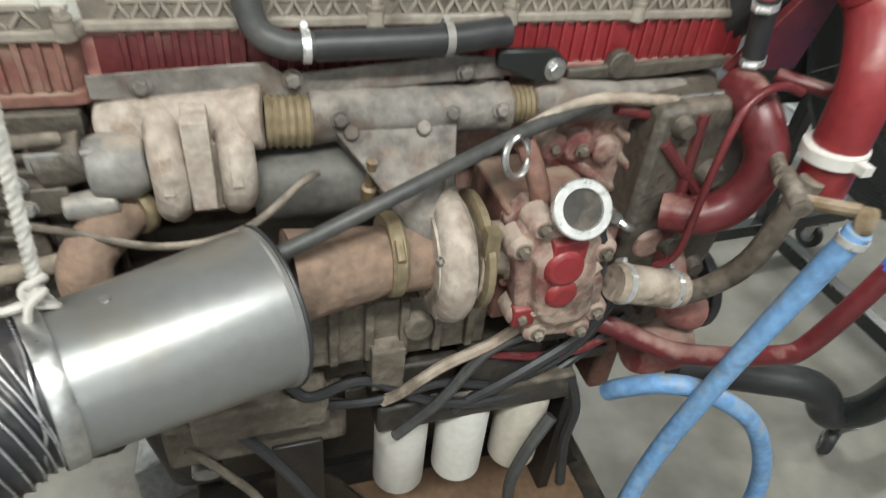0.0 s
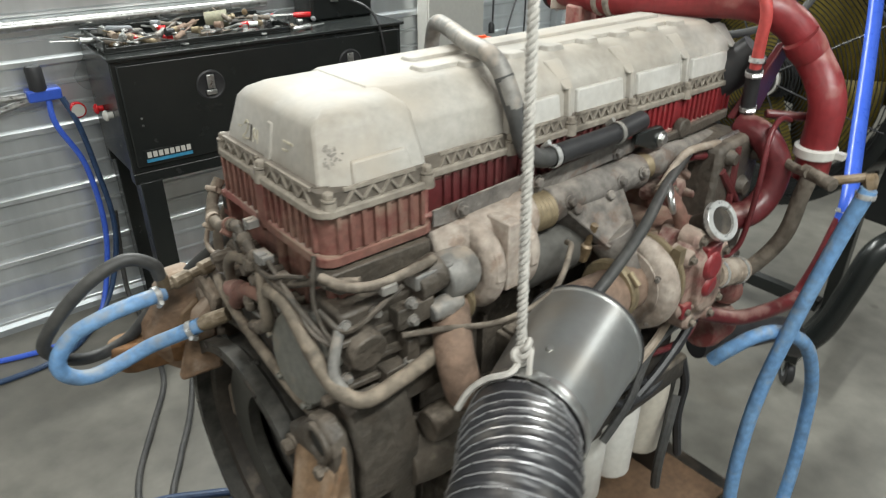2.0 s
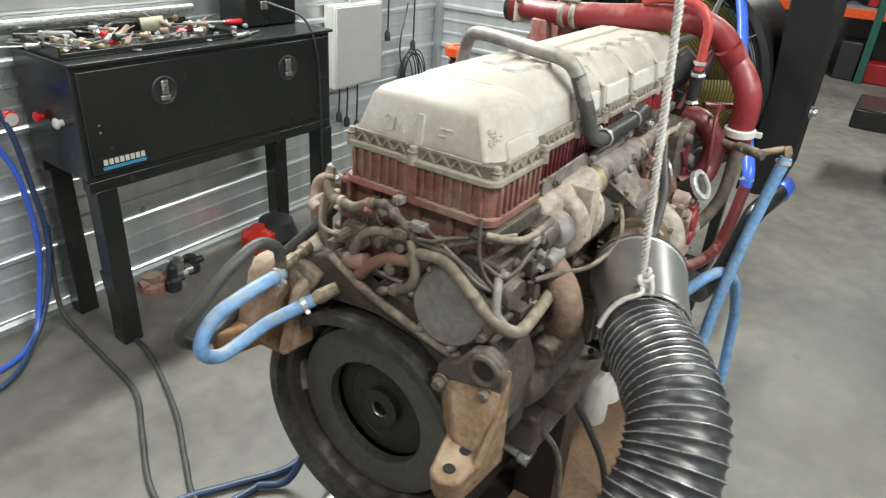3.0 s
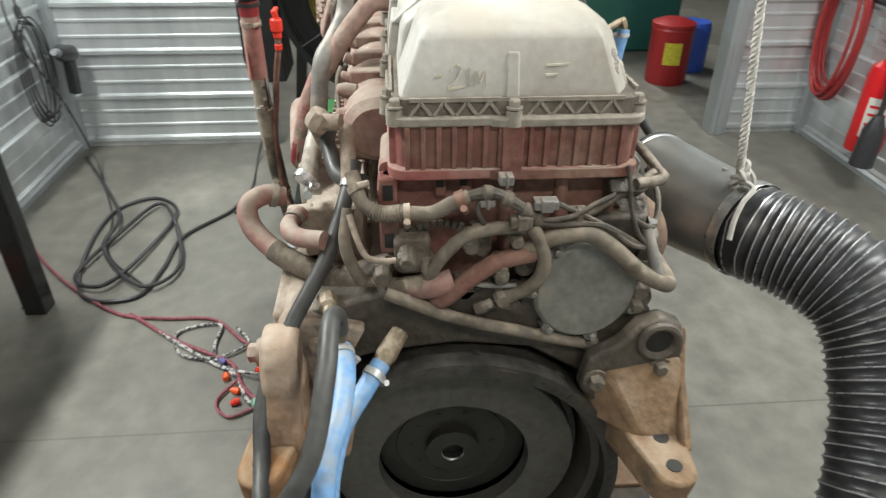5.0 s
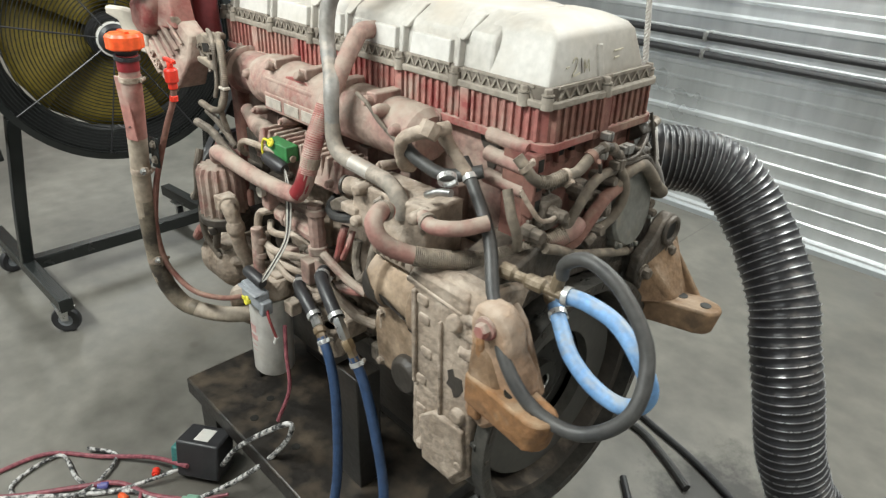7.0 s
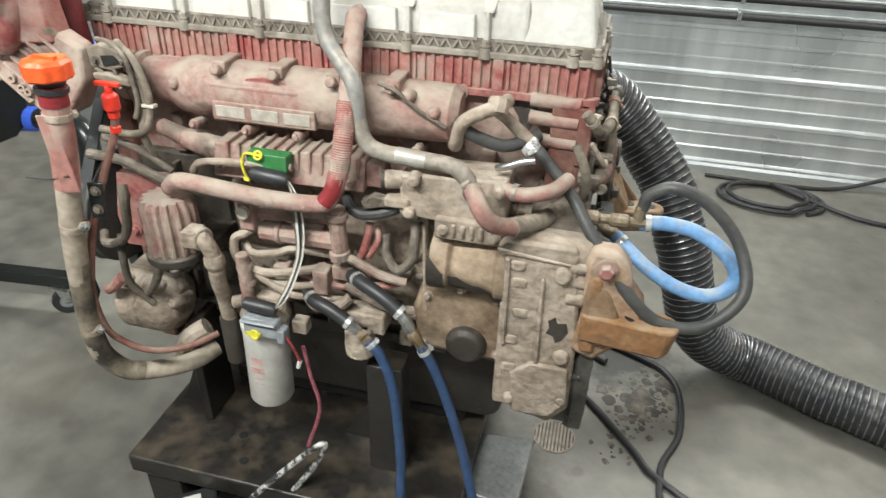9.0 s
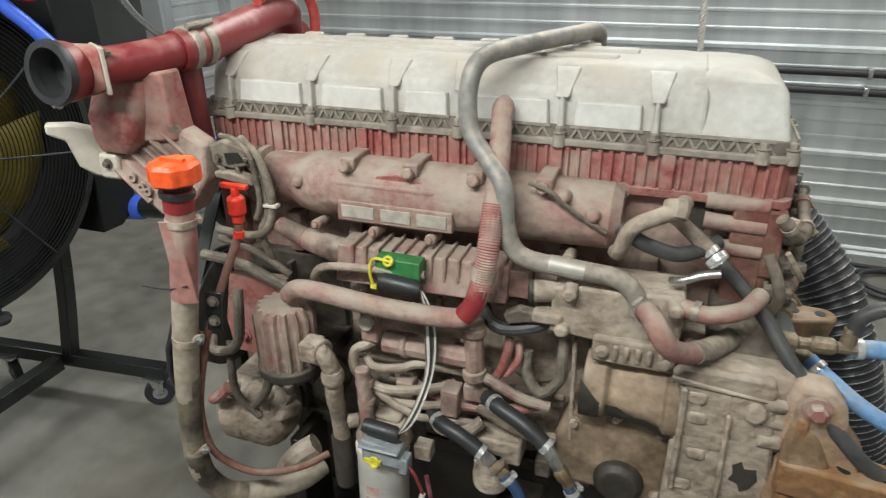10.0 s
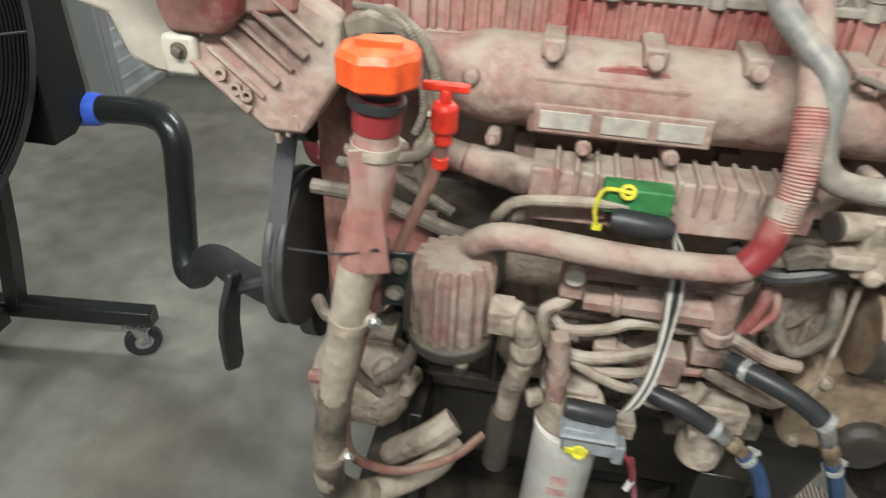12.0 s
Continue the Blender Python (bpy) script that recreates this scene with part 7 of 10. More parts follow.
part("hose_bulge", G().lathe((0.285, 0.437, 0.945), (0.287, 0.434, 0.905), [(0.0205, 0), (0.0255, 0.3), (0.0255, 0.7), (0.0205, 1)], 18), TAN, tanhose)
g = G().lathe((0.308, 0.385, 0.72), (0.312, 0.375, 0.56), [(0.022, 0), (0.026, 0.05), (0.026, 1)], 16)
part("lower_tube", g, DARK, tanhose)
# spin-on fuel filter with its sensor bowl and plugs
g = G().lathe((0.195, 0.408, 0.478), (0.190, 0.405, 0.745), [(0.035, 0), (0.053, 0.02), (0.0595, 0.06), (0.0595, 0.93), (0.062, 0.94), (0.062, 1.0)], 36)
ff = part("fuel_filter", g, WHITEFILTER, ENG, "white spin-on fuel filter with faded red print")
g = G()
for z0, z1, w in ((0.635, 0.66, 0.5), (0.607, 0.626, 0.62), (0.588, 0.592, 0.45), (0.57, 0.573, 0.4)):
    ring0, ring1 = [], []
    for k in range(9):
        a = 1.55 + w * (k / 8 - 0.5)
        ring0.append((0.193 + 0.0599 * math.cos(a), 0.4065 + 0.0599 * math.sin(a)))
    for p, q in zip(ring0, ring0[1:]):
        g.put([(*p, z0), (*q, z0), (*q, z1), (*p, z1)], [(0, 1, 2, 3)])
part("faded_print", g, grime("faded_red_print", (0.50, 0.22, 0.20), (0.60, 0.45, 0.42), 0.5, scale=30, bump=0.0), ff, "faded red print reduced to bars")
g = G().lathe((0.190, 0.395, 0.742), (0.190, 0.39, 0.80), [(0.062, 0), (0.066, 0.3), (0.05, 1)], 28)
g.box(0.15, 0.25, 0.25, 0.40, 0.76, 0.81)
g.cyl((0.245, 0.40, 0.79), (0.272, 0.41, 0.785), 0.017, seg=12)
part("filter_head", g, TAN, ff, "dusty filter head", 0.004)
g = G().hexa([(0.115, 0.445, 0.745), (0.205, 0.452, 0.752), (0.205, 0.482, 0.752), (0.115, 0.478, 0.745), (0.118, 0.442, 0.792), (0.208, 0.448, 0.805), (0.208, 0.478, 0.805), (0.118, 0.474, 0.792)])
g.hexa([(0.10, 0.447, 0.735), (0.12, 0.447, 0.735), (0.12, 0.48, 0.735), (0.10, 0.48, 0.735), (0.10, 0.444, 0.775), (0.12, 0.444, 0.775), (0.12, 0.476, 0.775), (0.10, 0.476, 0.775)])
g.box(0.118, 0.212, 0.442, 0.488, 0.789, 0.797)
part("sensor_plug", g, GREYPLASTIC, ff, "grey plastic sensor plug", 0.004)
part("plug_boot", G().lathe((0.208, 0.455, 0.829), (0.125, 0.455, 0.822), [(0.015, 0), (0.017, 0.1), (0.017, 0.9), (0.012, 1)], 16), BLACK, ff, "black rubber plug boot")
g = G().ring((0.175, 0.484, 0.757), (0.1, 1, 0.2), 0.010, 0.004, 20, 6)
g.box(0.16, 0.20, 0.476, 0.485, 0.752, 0.762)
part("locking_tab", g, YELLOW, ff, "yellow locking tab")
pipe("red_wire", [(0.105, 0.462, 0.752), (0.088, 0.468, 0.735), (0.078, 0.465, 0.705), (0.072, 0.46, 0.675)], 0.004, RED)
g = G().lathe((0.072, 0.46, 0.677), (0.078, 0.462, 0.655), [(0.006, 0), (0.006, 1)], 8)
part("wire_end", g, WHITE, ENG)
# green control plug on the cooler
g = G().box(0.105, 0.205, 0.325, 0.362, 1.150, 1.192)
plug = part("control_plug", g, GREEN, ENG, "green plug housing with a yellow lock", 0.003)
part("plug_boot", G().lathe((0.190, 0.372, 1.147), (0.098, 0.374, 1.140), [(0.015, 0), (0.0185, 0.12), (0.0185, 0.85), (0.012, 1)], 16), BLACK, plug, "black rubber plug boot")
g = G().tube([(0.208, 0.366, 1.128), (0.214, 0.368, 1.160), (0.205, 0.366, 1.190), (0.172, 0.366, 1.190), (0.165, 0.366, 1.188)], 0.0035, 8)
g.ring((0.172, 0.366, 1.190), (0, 1, 0.4), 0.009, 0.0035, 18, 6)
g.box(0.20, 0.214, 0.362, 0.37, 1.122, 1.130)
part("yellow_lock", g, YELLOW, plug, "yellow locking tab")
for k, (dx, mt) in enumerate(((-0.007, WHITE), (-0.003, BLACK), (0.003, WHITE), (0.008, BROWN), (0.0, BLACK), (0.005, CREAM), (-0.005, TAN))):
    pipe("loose_wire", [(0.098 + dx * 0.3, 0.374, 1.14 + dx * 0.3), (0.082 + dx, 0.380, 1.10), (0.074 + dx * 1.5, 0.388, 1.03), (0.073 + dx, 0.402, 0.96), (0.085 + dx, 0.435, 0.90), (0.105 + dx, 0.455, 0.855), (0.128, 0.456, 0.826)], 0.0021, mt, seg=6)
# bundle of tubes and fittings in the middle of the flank
for pts, r, mt in (
        ([(0.36, 0.34, 1.10), (0.352, 0.36, 1.125), (0.322, 0.362, 1.152), (0.226, 0.36, 1.162), (0.10, 0.345, 1.16)], 0.009, TAN),
        ([(0.66, 0.34, 1.12), (0.56, 0.34, 1.112), (0.45, 0.345, 1.076), (0.40, 0.34, 1.06)], 0.013, BROWN),
        ([(0.62, 0.32, 1.16), (0.52, 0.335, 1.15), (0.43, 0.335, 1.10)], 0.009, BROWN),
        ([(0.215, 0.34, 0.98), (0.235, 0.362, 0.972), (0.262, 0.372, 0.955), (0.255, 0.382, 0.906), (0.188, 0.382, 0.876), (0.092, 0.362, 0.885), (0.04, 0.33, 0.89)], 0.0115, TAN),
        ([(0.25, 0.345, 0.93), (0.221, 0.362, 0.915), (0.16, 0.36, 0.925), (0.109, 0.352, 0.941), (0.014, 0.33, 0.927), (-0.03, 0.30, 0.92)], 0.010, TAN),
        ([(0.27, 0.35, 0.875), (0.232, 0.372, 0.874), (0.166, 0.372, 0.844), (0.092, 0.362, 0.840), (0.02, 0.33, 0.85)], 0.010, TAN),
        ([(0.20, 0.335, 0.972), (0.10, 0.345, 0.980), (0.0, 0.352, 0.985)], 0.026, PINK),
        ([(0.232, 0.325, 1.017), (0.12, 0.335, 1.03), (0.0, 0.34, 1.042)], 0.019, PINK),
        ([(-0.012, 0.362, 1.08), (-0.012, 0.362, 1.02), (-0.016, 0.362, 0.948)], 0.021, PINK),
        ([(-0.015, 0.30, 1.08), (-0.04, 0.335, 1.070), (-0.075, 0.342, 1.063), (-0.14, 0.342, 1.083), (-0.16, 0.33, 1.10)], 0.014, GREYHOSE),
        ([(-0.187, 0.30, 1.04), (-0.190, 0.322, 1.00), (-0.189, 0.332, 0.955), (-0.153, 0.334, 0.916), (-0.120, 0.322, 0.945), (-0.115, 0.31, 1.0)], 0.012, BROWN),
        ([(0.01, 0.36, 0.955), (-0.04, 0.362, 0.945), (-0.11, 0.345, 0.90), (-0.17, 0.33, 0.88)], 0.012, PINK),
        ([(-0.02, 0.35, 0.86), (-0.07, 0.352, 0.835), (-0.14, 0.34, 0.80), (-0.18, 0.31, 0.78)], 0.013, TAN),
        ([(0.25, 0.36, 0.90), (0.20, 0.385, 0.865), (0.12, 0.385, 0.825), (0.06, 0.37, 0.815), (-0.02, 0.35, 0.81)], 0.009, TAN),
        ([(-0.078, 0.32, 1.03), (-0.076, 0.332, 1.00), (-0.066, 0.334, 0.96), (-0.05, 0.332, 0.925)], 0.010, REDDUST),
        ([(-0.095, 0.31, 1.02), (-0.10, 0.33, 0.985), (-0.075, 0.33, 0.94)], 0.008, REDDUST),
        ([(0.66, 0.36, 0.90), (0.624, 0.40, 0.898), (0.56, 0.42, 0.925), (0.530, 0.422, 0.965), (0.520, 0.42, 1.03), (0.53, 0.40, 1.08)], 0.012, BROWN),
        ([(0.59, 0.38, 0.92), (0.583, 0.40, 0.875), (0.582, 0.40, 0.779), (0.542, 0.38, 0.706)], 0.010, BROWN),
        ([(0.668, 0.39, 0.735), (0.64, 0.402, 0.755), (0.605, 0.40, 0.792)], 0.015, REDDUST),
        ([(0.46, 0.37, 0.93), (0.47, 0.40, 0.87), (0.50, 0.40, 0.80), (0.545, 0.385, 0.745)], 0.012, BROWN),
        ([(0.53, 0.28, 0.42), (0.53, 0.33, 0.475), (0.445, 0.38, 0.605), (0.40, 0.36, 0.64)], 0.028, TAN),
        ([(0.10, 0.33, 0.80), (0.06, 0.37, 0.79), (0.0, 0.372, 0.80), (-0.03, 0.35, 0.82)], 0.014, TAN),
        ([(0.14, 0.32, 0.86), (0.05, 0.34, 0.845), (-0.08, 0.33, 0.85), (-0.16, 0.31, 0.87)], 0.012, REDDUST),
        ([(-0.212, 0.315, 1.045), (-0.216, 0.322, 0.93), (-0.219, 0.322, 0.80)], 0.005, TAN)):
    pipe("side_tube", pts, r, mt, seg=10)
g = G()
for p, q, r in (((0.232, 0.40, 0.935), (0.222, 0.41, 0.80), 0.017), ((0.23, 0.395, 0.905), (0.229, 0.40, 0.885), 0.021), ((0.226, 0.40, 0.86), (0.225, 0.405, 0.842), 0.02), ((0.12, 0.33, 1.0), (0.03, 0.34, 1.0), 0.017)):
    g.cyl(p, q, r, seg=14)
g.box(0.205, 0.245, 0.33, 0.37, 0.985, 1.06)
g.box(0.02, 0.06, 0.33, 0.375, 0.83, 0.90)
g.box(-0.045, 0.012, 0.32, 0.362, 0.875, 0.915)
g.lathe((-0.013, 0.362, 0.965), (-0.016, 0.362, 0.94), [(0.026, 0), (0.026, 1)], 18)
g.lathe((-0.012, 0.362, 1.07), (-0.012, 0.362, 1.05), [(0.026, 0), (0.026, 1)], 18)
g.lathe((0.155, 0.341, 0.977), (0.14, 0.343, 0.978), [(0.030, 0), (0.030, 1)], 18)
g.box(0.13, 0.17, 0.33, 0.365, 0.865, 0.89)
each_part("tube_union", g, PINK, ENG, "dusty unions and clamp blocks", 0.004)
g = G().lathe((0.225, 0.372, 1.04), (0.225, 0.385, 1.04), [(0.016, 0), (0.016, 1)], 18)
part("pale_washer", g, CREAM, ENG)
g = G()
for k in range(14):
    x = 0.20 - 0.045 * k
    z = 0.63 + 0.09 * ((k * 7) % 5) / 5
    g.box(x - 0.018, x + 0.018, 0.20, 0.26 + 0.02 * (k % 3), z, z + 0.05)
for k in range(8):
    g.cyl((0.25 - 0.08 * k, 0.20, 0.80 + 0.03 * (k % 3)), (0.25 - 0.08 * k, 0.27 + 0.02 * (k % 2), 0.80 + 0.03 * (k % 3)), 0.022, 0.017, 12)
each_part("block_boss", g, BROWN, ENG, "grimy bosses on the lower block", 0.005)
g = G().box(-0.09, -0.02, 0.335, 0.385, 0.665, 0.74)
g.lathe((-0.055, 0.36, 0.655), (-0.055, 0.36, 0.74), [(0.04, 0), (0.042, 0.4), (0.03, 1)], 16)
g.box(-0.12, 0.0, 0.29, 0.36, 0.72, 0.78)
part("drain_valve", g, TAN, ENG, "dusty drain valve body", 0.006)
g = G().box(0.075, 0.115, 0.37, 0.405, 0.715, 0.755)
part("side_union", g, TAN, ENG, bevel=0.004)
# black loose connector
g = G().prism([(-0.07, 1.105), (-0.10, 1.125), (-0.14, 1.120), (-0.145, 1.10), (-0.115, 1.095), (-0.08, 1.085)], "y", 0.335, 0.36)
part("loose_connector", g, BROWN, ENG, bevel=0.004)
# sensor bits near the rear of the head
pipe("sensor_hose", [(-0.268, 0.27, 1.235), (-0.277, 0.302, 1.252), (-0.295, 0.322, 1.309), (-0.343, 0.322, 1.340), (-0.368, 0.31, 1.347), (-0.38, 0.27, 1.35)], 0.015, TAN)
pipe("sensor_hose", [(-0.27, 0.300, 1.30), (-0.30, 0.304, 1.284), (-0.33, 0.298, 1.268), (-0.38, 0.284, 1.252), (-0.42, 0.262, 1.258), (-0.45, 0.235, 1.268)], 0.0145, GREYHOSE, "grey rubber hose by the tee")
g = G().lathe((-0.352, 0.262, 1.330), (-0.435, 0.259, 1.258), [(0.013, 0), (0.016, 0.15), (0.013, 0.3), (0.015, 1)], 14)
g.lathe((-0.366, 0.30, 1.362), (-0.366, 0.318, 1.335), [(0.022, 0), (0.024, 0.5), (0.02, 1)], 8)
part("tee_fitting", g, TAN, ENG, "dusty tee fitting")
pipe("thin_line", [(-0.095, 0.285, 1.362), (-0.139, 0.290, 1.349), (-0.183, 0.288, 1.314), (-0.248, 0.283, 1.276)], 0.005, BROWN)
g = G()
for y, z in ((0.19, 1.29), (0.19, 1.24), (0.185, 1.33)):
    g.cyl((-0.42, y, z), (-0.53, y + 0.005, z - 0.003), 0.017, 0.014, 14)
each_part("rear_stud", g, PINK, ENG, "dusty capped studs")
pipe("steel_line", [(-0.375, 0.32, 1.215), (-0.395, 0.335, 1.226), (-0.425, 0.333, 1.240), (-0.455, 0.33, 1.247)], 0.008, STEEL)
# thick loom loops round the intake throttle
for pts, r in (([(0.56, 0.27, 1.385), (0.531, 0.302, 1.392), (0.478, 0.322, 1.352), (0.456, 0.333, 1.267), (0.474, 0.342, 1.207), (0.52, 0.348, 1.192), (0.60, 0.345, 1.195)], 0.0095), ([(0.60, 0.28, 1.36), (0.562, 0.302, 1.358), (0.492, 0.322, 1.332), (0.472, 0.332, 1.253), (0.488, 0.338, 1.195), (0.47, 0.33, 1.12)], 0.0085), ([(0.62, 0.30, 1.33), (0.56, 0.315, 1.335), (0.51, 0.325, 1.30)], 0.007), ([(0.59, 0.30, 1.40), (0.54, 0.318, 1.398), (0.495, 0.335, 1.365), (0.478, 0.345, 1.28), (0.49, 0.35, 1.235)], 0.006), ([(0.60, 0.31, 1.375), (0.57, 0.325, 1.372), (0.535, 0.332, 1.345), (0.52, 0.34, 1.30)], 0.005), ([(0.62, 0.315, 1.345), (0.58, 0.33, 1.34), (0.55, 0.335, 1.318)], 0.0055)):
    pipe("throttle_loom", pts, r, BROWN if r < 0.008 else DUSTHOSE, "dusty wiring loom", 0.0004, 0.005)
g = G().prism([(0.595, 1.345), (0.598, 1.388), (0.560, 1.402), (0.505, 1.385), (0.495, 1.352), (0.545, 1.338)], "y", 0.295, 0.335)
g.prism([(0.585, 1.318), (0.588, 1.333), (0.545, 1.336), (0.500, 1.325), (0.490, 1.308), (0.535, 1.310)], "y", 0.315, 0.345)
each_part("throttle_plug", g, DUSTHOSE, ENG, "dusty grey sensor plugs", 0.005)
# dark block face stands for the shade inside the plug
part("plug_recess_shade", G().prism([(0.555, 1.350), (0.558, 1.374), (0.525, 1.378), (0.510, 1.360)], "y", 0.325, 0.338), FLYDARK, ENG, "dark face painted as the sensor plug's shaded recess")
g = G().bolt((0.575, 0.334, 1.362), (0, 1, 0), 0.007, 0.007)
g.bolt((0.503, 0.334, 1.365), (0, 1, 0), 0.006, 0.006)
each_part("plug_screw", g, BROWN, ENG)
part("throttle_tie", G().box(0.440, 0.482, 0.325, 0.345, 1.262, 1.270), CREAM, ENG, "pale cable tie on the loom", 0.002)
g = G().lathe((0.565, 0.208, 1.284), (0.555, 0.208, 1.284), [(0.064, 0), (0.068, 0.2), (0.068, 0.8), (0.064, 1)], 30)
part("throttle_band", g, BROWN, ENG)
# oil filler with orange cap, dipstick
FILL = [(0.485, 0.573, 1.365), (0.492, 0.574, 1.28), (0.515, 0.576, 1.15), (0.542, 0.578, 1.0), (0.566, 0.572, 0.86), (0.585, 0.562, 0.72), (0.586, 0.545, 0.64), (0.560, 0.515, 0.575), (0.50, 0.46, 0.545), (0.43, 0.40, 0.545), (0.40, 0.34, 0.55)]
filler = pipe("oil_filler_tube", FILL, 0.0255, TUBETAN, "worn tan oil filler tube", seg=18)
part("oil_streak", G().tube([(0.548, 0.576, 0.965), (0.557, 0.5745, 0.915), (0.566, 0.572, 0.86), (0.578, 0.567, 0.78), (0.585, 0.562, 0.72), (0.586, 0.545, 0.64), (0.560, 0.515, 0.575), (0.53, 0.488, 0.556)], 0.0259, 18, 6), TUBEOIL, filler, "oil-darkened stretch")
g = G().lathe((0.487, 0.5735, 1.345), (0.484, 0.573, 1.385), [(0.0275, 0), (0.0275, 1)], 20)
part("red_neck", g, RED, filler, "red neck band")
part("painted_stretch", G().tube([(0.4865, 0.5732, 1.35), (0.492, 0.574, 1.28), (0.5055, 0.5752, 1.205), (0.513, 0.576, 1.16)], 0.0262, 18, 6), REDDUST, filler, "dusty red painted upper stretch")
clamp_band(filler, (0.488, 0.5735, 1.322), (0.06, 0.01, -1), 0.0272, TAN, 0.014)
g = G().lathe((0.486, 0.573, 1.372), (0.483, 0.572, 1.402), [(0.032, 0), (0.032, 0.3), (0.024, 0.4), (0.034, 1)], 22)
part("neck_seal", g, BLACK, filler, "black neck seal")
g = G()
rings = []
for z, r in ((1.398, 0.039), (1.402, 0.043), (1.430, 0.043), (1.437, 0.037)):
    rings.append([(0.483 + (r + 0.0028 * ((k // 3) % 2)) * math.cos(k * math.tau / 48), 0.572 + (r + 0.0028 * ((k // 3) % 2)) * math.sin(k * math.tau / 48), z) for k in range(48)])
g.loft(rings)
g.box(0.458, 0.508, 0.567, 0.577, 1.436, 1.443)
part("filler_cap", g, ORANGE, filler, "bright orange ribbed filler cap")
g = G().hexa([(0.468, 0.588, 1.16), (0.500, 0.602, 1.16), (0.500, 0.606, 1.16), (0.468, 0.592, 1.16), (0.482, 0.592, 1.33), (0.512, 0.602, 1.33), (0.512, 0.606, 1.33), (0.482, 0.596, 1.33)])
part("tube_bracket", g, REDDUST, filler, bevel=0.002)
g = G().hexa([(0.462, 0.545, 1.075), (0.492, 0.552, 1.075), (0.491, 0.557, 1.075), (0.461, 0.550, 1.075), (0.448, 0.545, 1.165), (0.482, 0.552, 1.165), (0.481, 0.557, 1.165), (0.447, 0.550, 1.165)])
strap = part("tube_strap", g, BLACKMETAL, filler, "black steel strap", 0.002)
for x, z in ((0.471, 1.10), (0.466, 1.145)):
    part("strap_bolt", G().bolt((x, 0.554, z), (-0.2, 1, 0), 0.0085, 0.006), BROWN, strap)
for p, q in (((0.528, 0.585, 1.062), (0.492, 0.575, 1.066)), ((0.578, 0.58, 0.755), (0.545, 0.565, 0.76))):
    g = G().cyl(p, q, 0.010, seg=10)
    lug = part("clip_lug", g, TAN, filler, bevel=0.002)
    part("clip_bolt", G().bolt((q[0], q[1] + 0.008, q[2]), (-0.3, 1, 0.2), 0.007, 0.006), STEEL, lug)
for p, d in (((0.530, 0.577, 1.06), (0.15, 0, -1)), ((0.580, 0.564, 0.75), (0.1, 0, -1))):
    clamp_band(filler, p, d, 0.026, TAN, 0.016)
dip = pipe("dipstick_tube", [(0.424, 0.492, 1.30), (0.432, 0.496, 1.26), (0.462, 0.515, 1.18), (0.500, 0.533, 1.08), (0.522, 0.548, 1.0), (0.548, 0.560, 0.87), (0.552, 0.552, 0.76), (0.532, 0.535, 0.70), (0.47, 0.505, 0.655), (0.39, 0.455, 0.65), (0.34, 0.40, 0.66)], 0.0085, REDBROWN, "thin brownish red dipstick tube")
g = G().lathe((0.425, 0.492, 1.295), (0.424, 0.492, 1.35), [(0.012, 0), (0.012, 0.3), (0.017, 0.35), (0.017, 0.9), (0.012, 1)], 16)
g.cyl((0.424, 0.492, 1.345), (0.423, 0.492, 1.366), 0.008, seg=10)
g.box(0.395, 0.452, 0.486, 0.498, 1.364, 1.374)
g.cyl((0.428, 0.494, 1.262), (0.427, 0.493, 1.278), 0.011, seg=12)
part("dipstick_handle", g, REDPLASTIC, dip, "bright red dipstick handle", 0.002)
pipe("dip_wire", [(0.48, 0.60, 1.20), (0.53, 0.60, 1.185), (0.60, 0.59, 1.175)], 0.0016, BLACK, seg=5)
# oil filters on the exhaust flank
for x, mt, z1 in ((0.095, WHITEFILTER, 0.70), (0.232, WHITEFILTER, 0.67), (0.372, CREAM, 0.66)):
    g = G().lathe((x, -0.285, 0.415), (x, -0.285, z1), [(0.03, 0), (0.05, 0.015), (0.0565, 0.05), (0.0565, 0.95), (0.052, 1)], 32)
    part("oil_filter", g, mt, ENG, "pale spin-on oil filter")
g = G().box(0.03, 0.45, -0.34, -0.15, 0.66, 0.735)
part("filter_manifold", g, DARK, ENG, "oily dark filter manifold", 0.008)
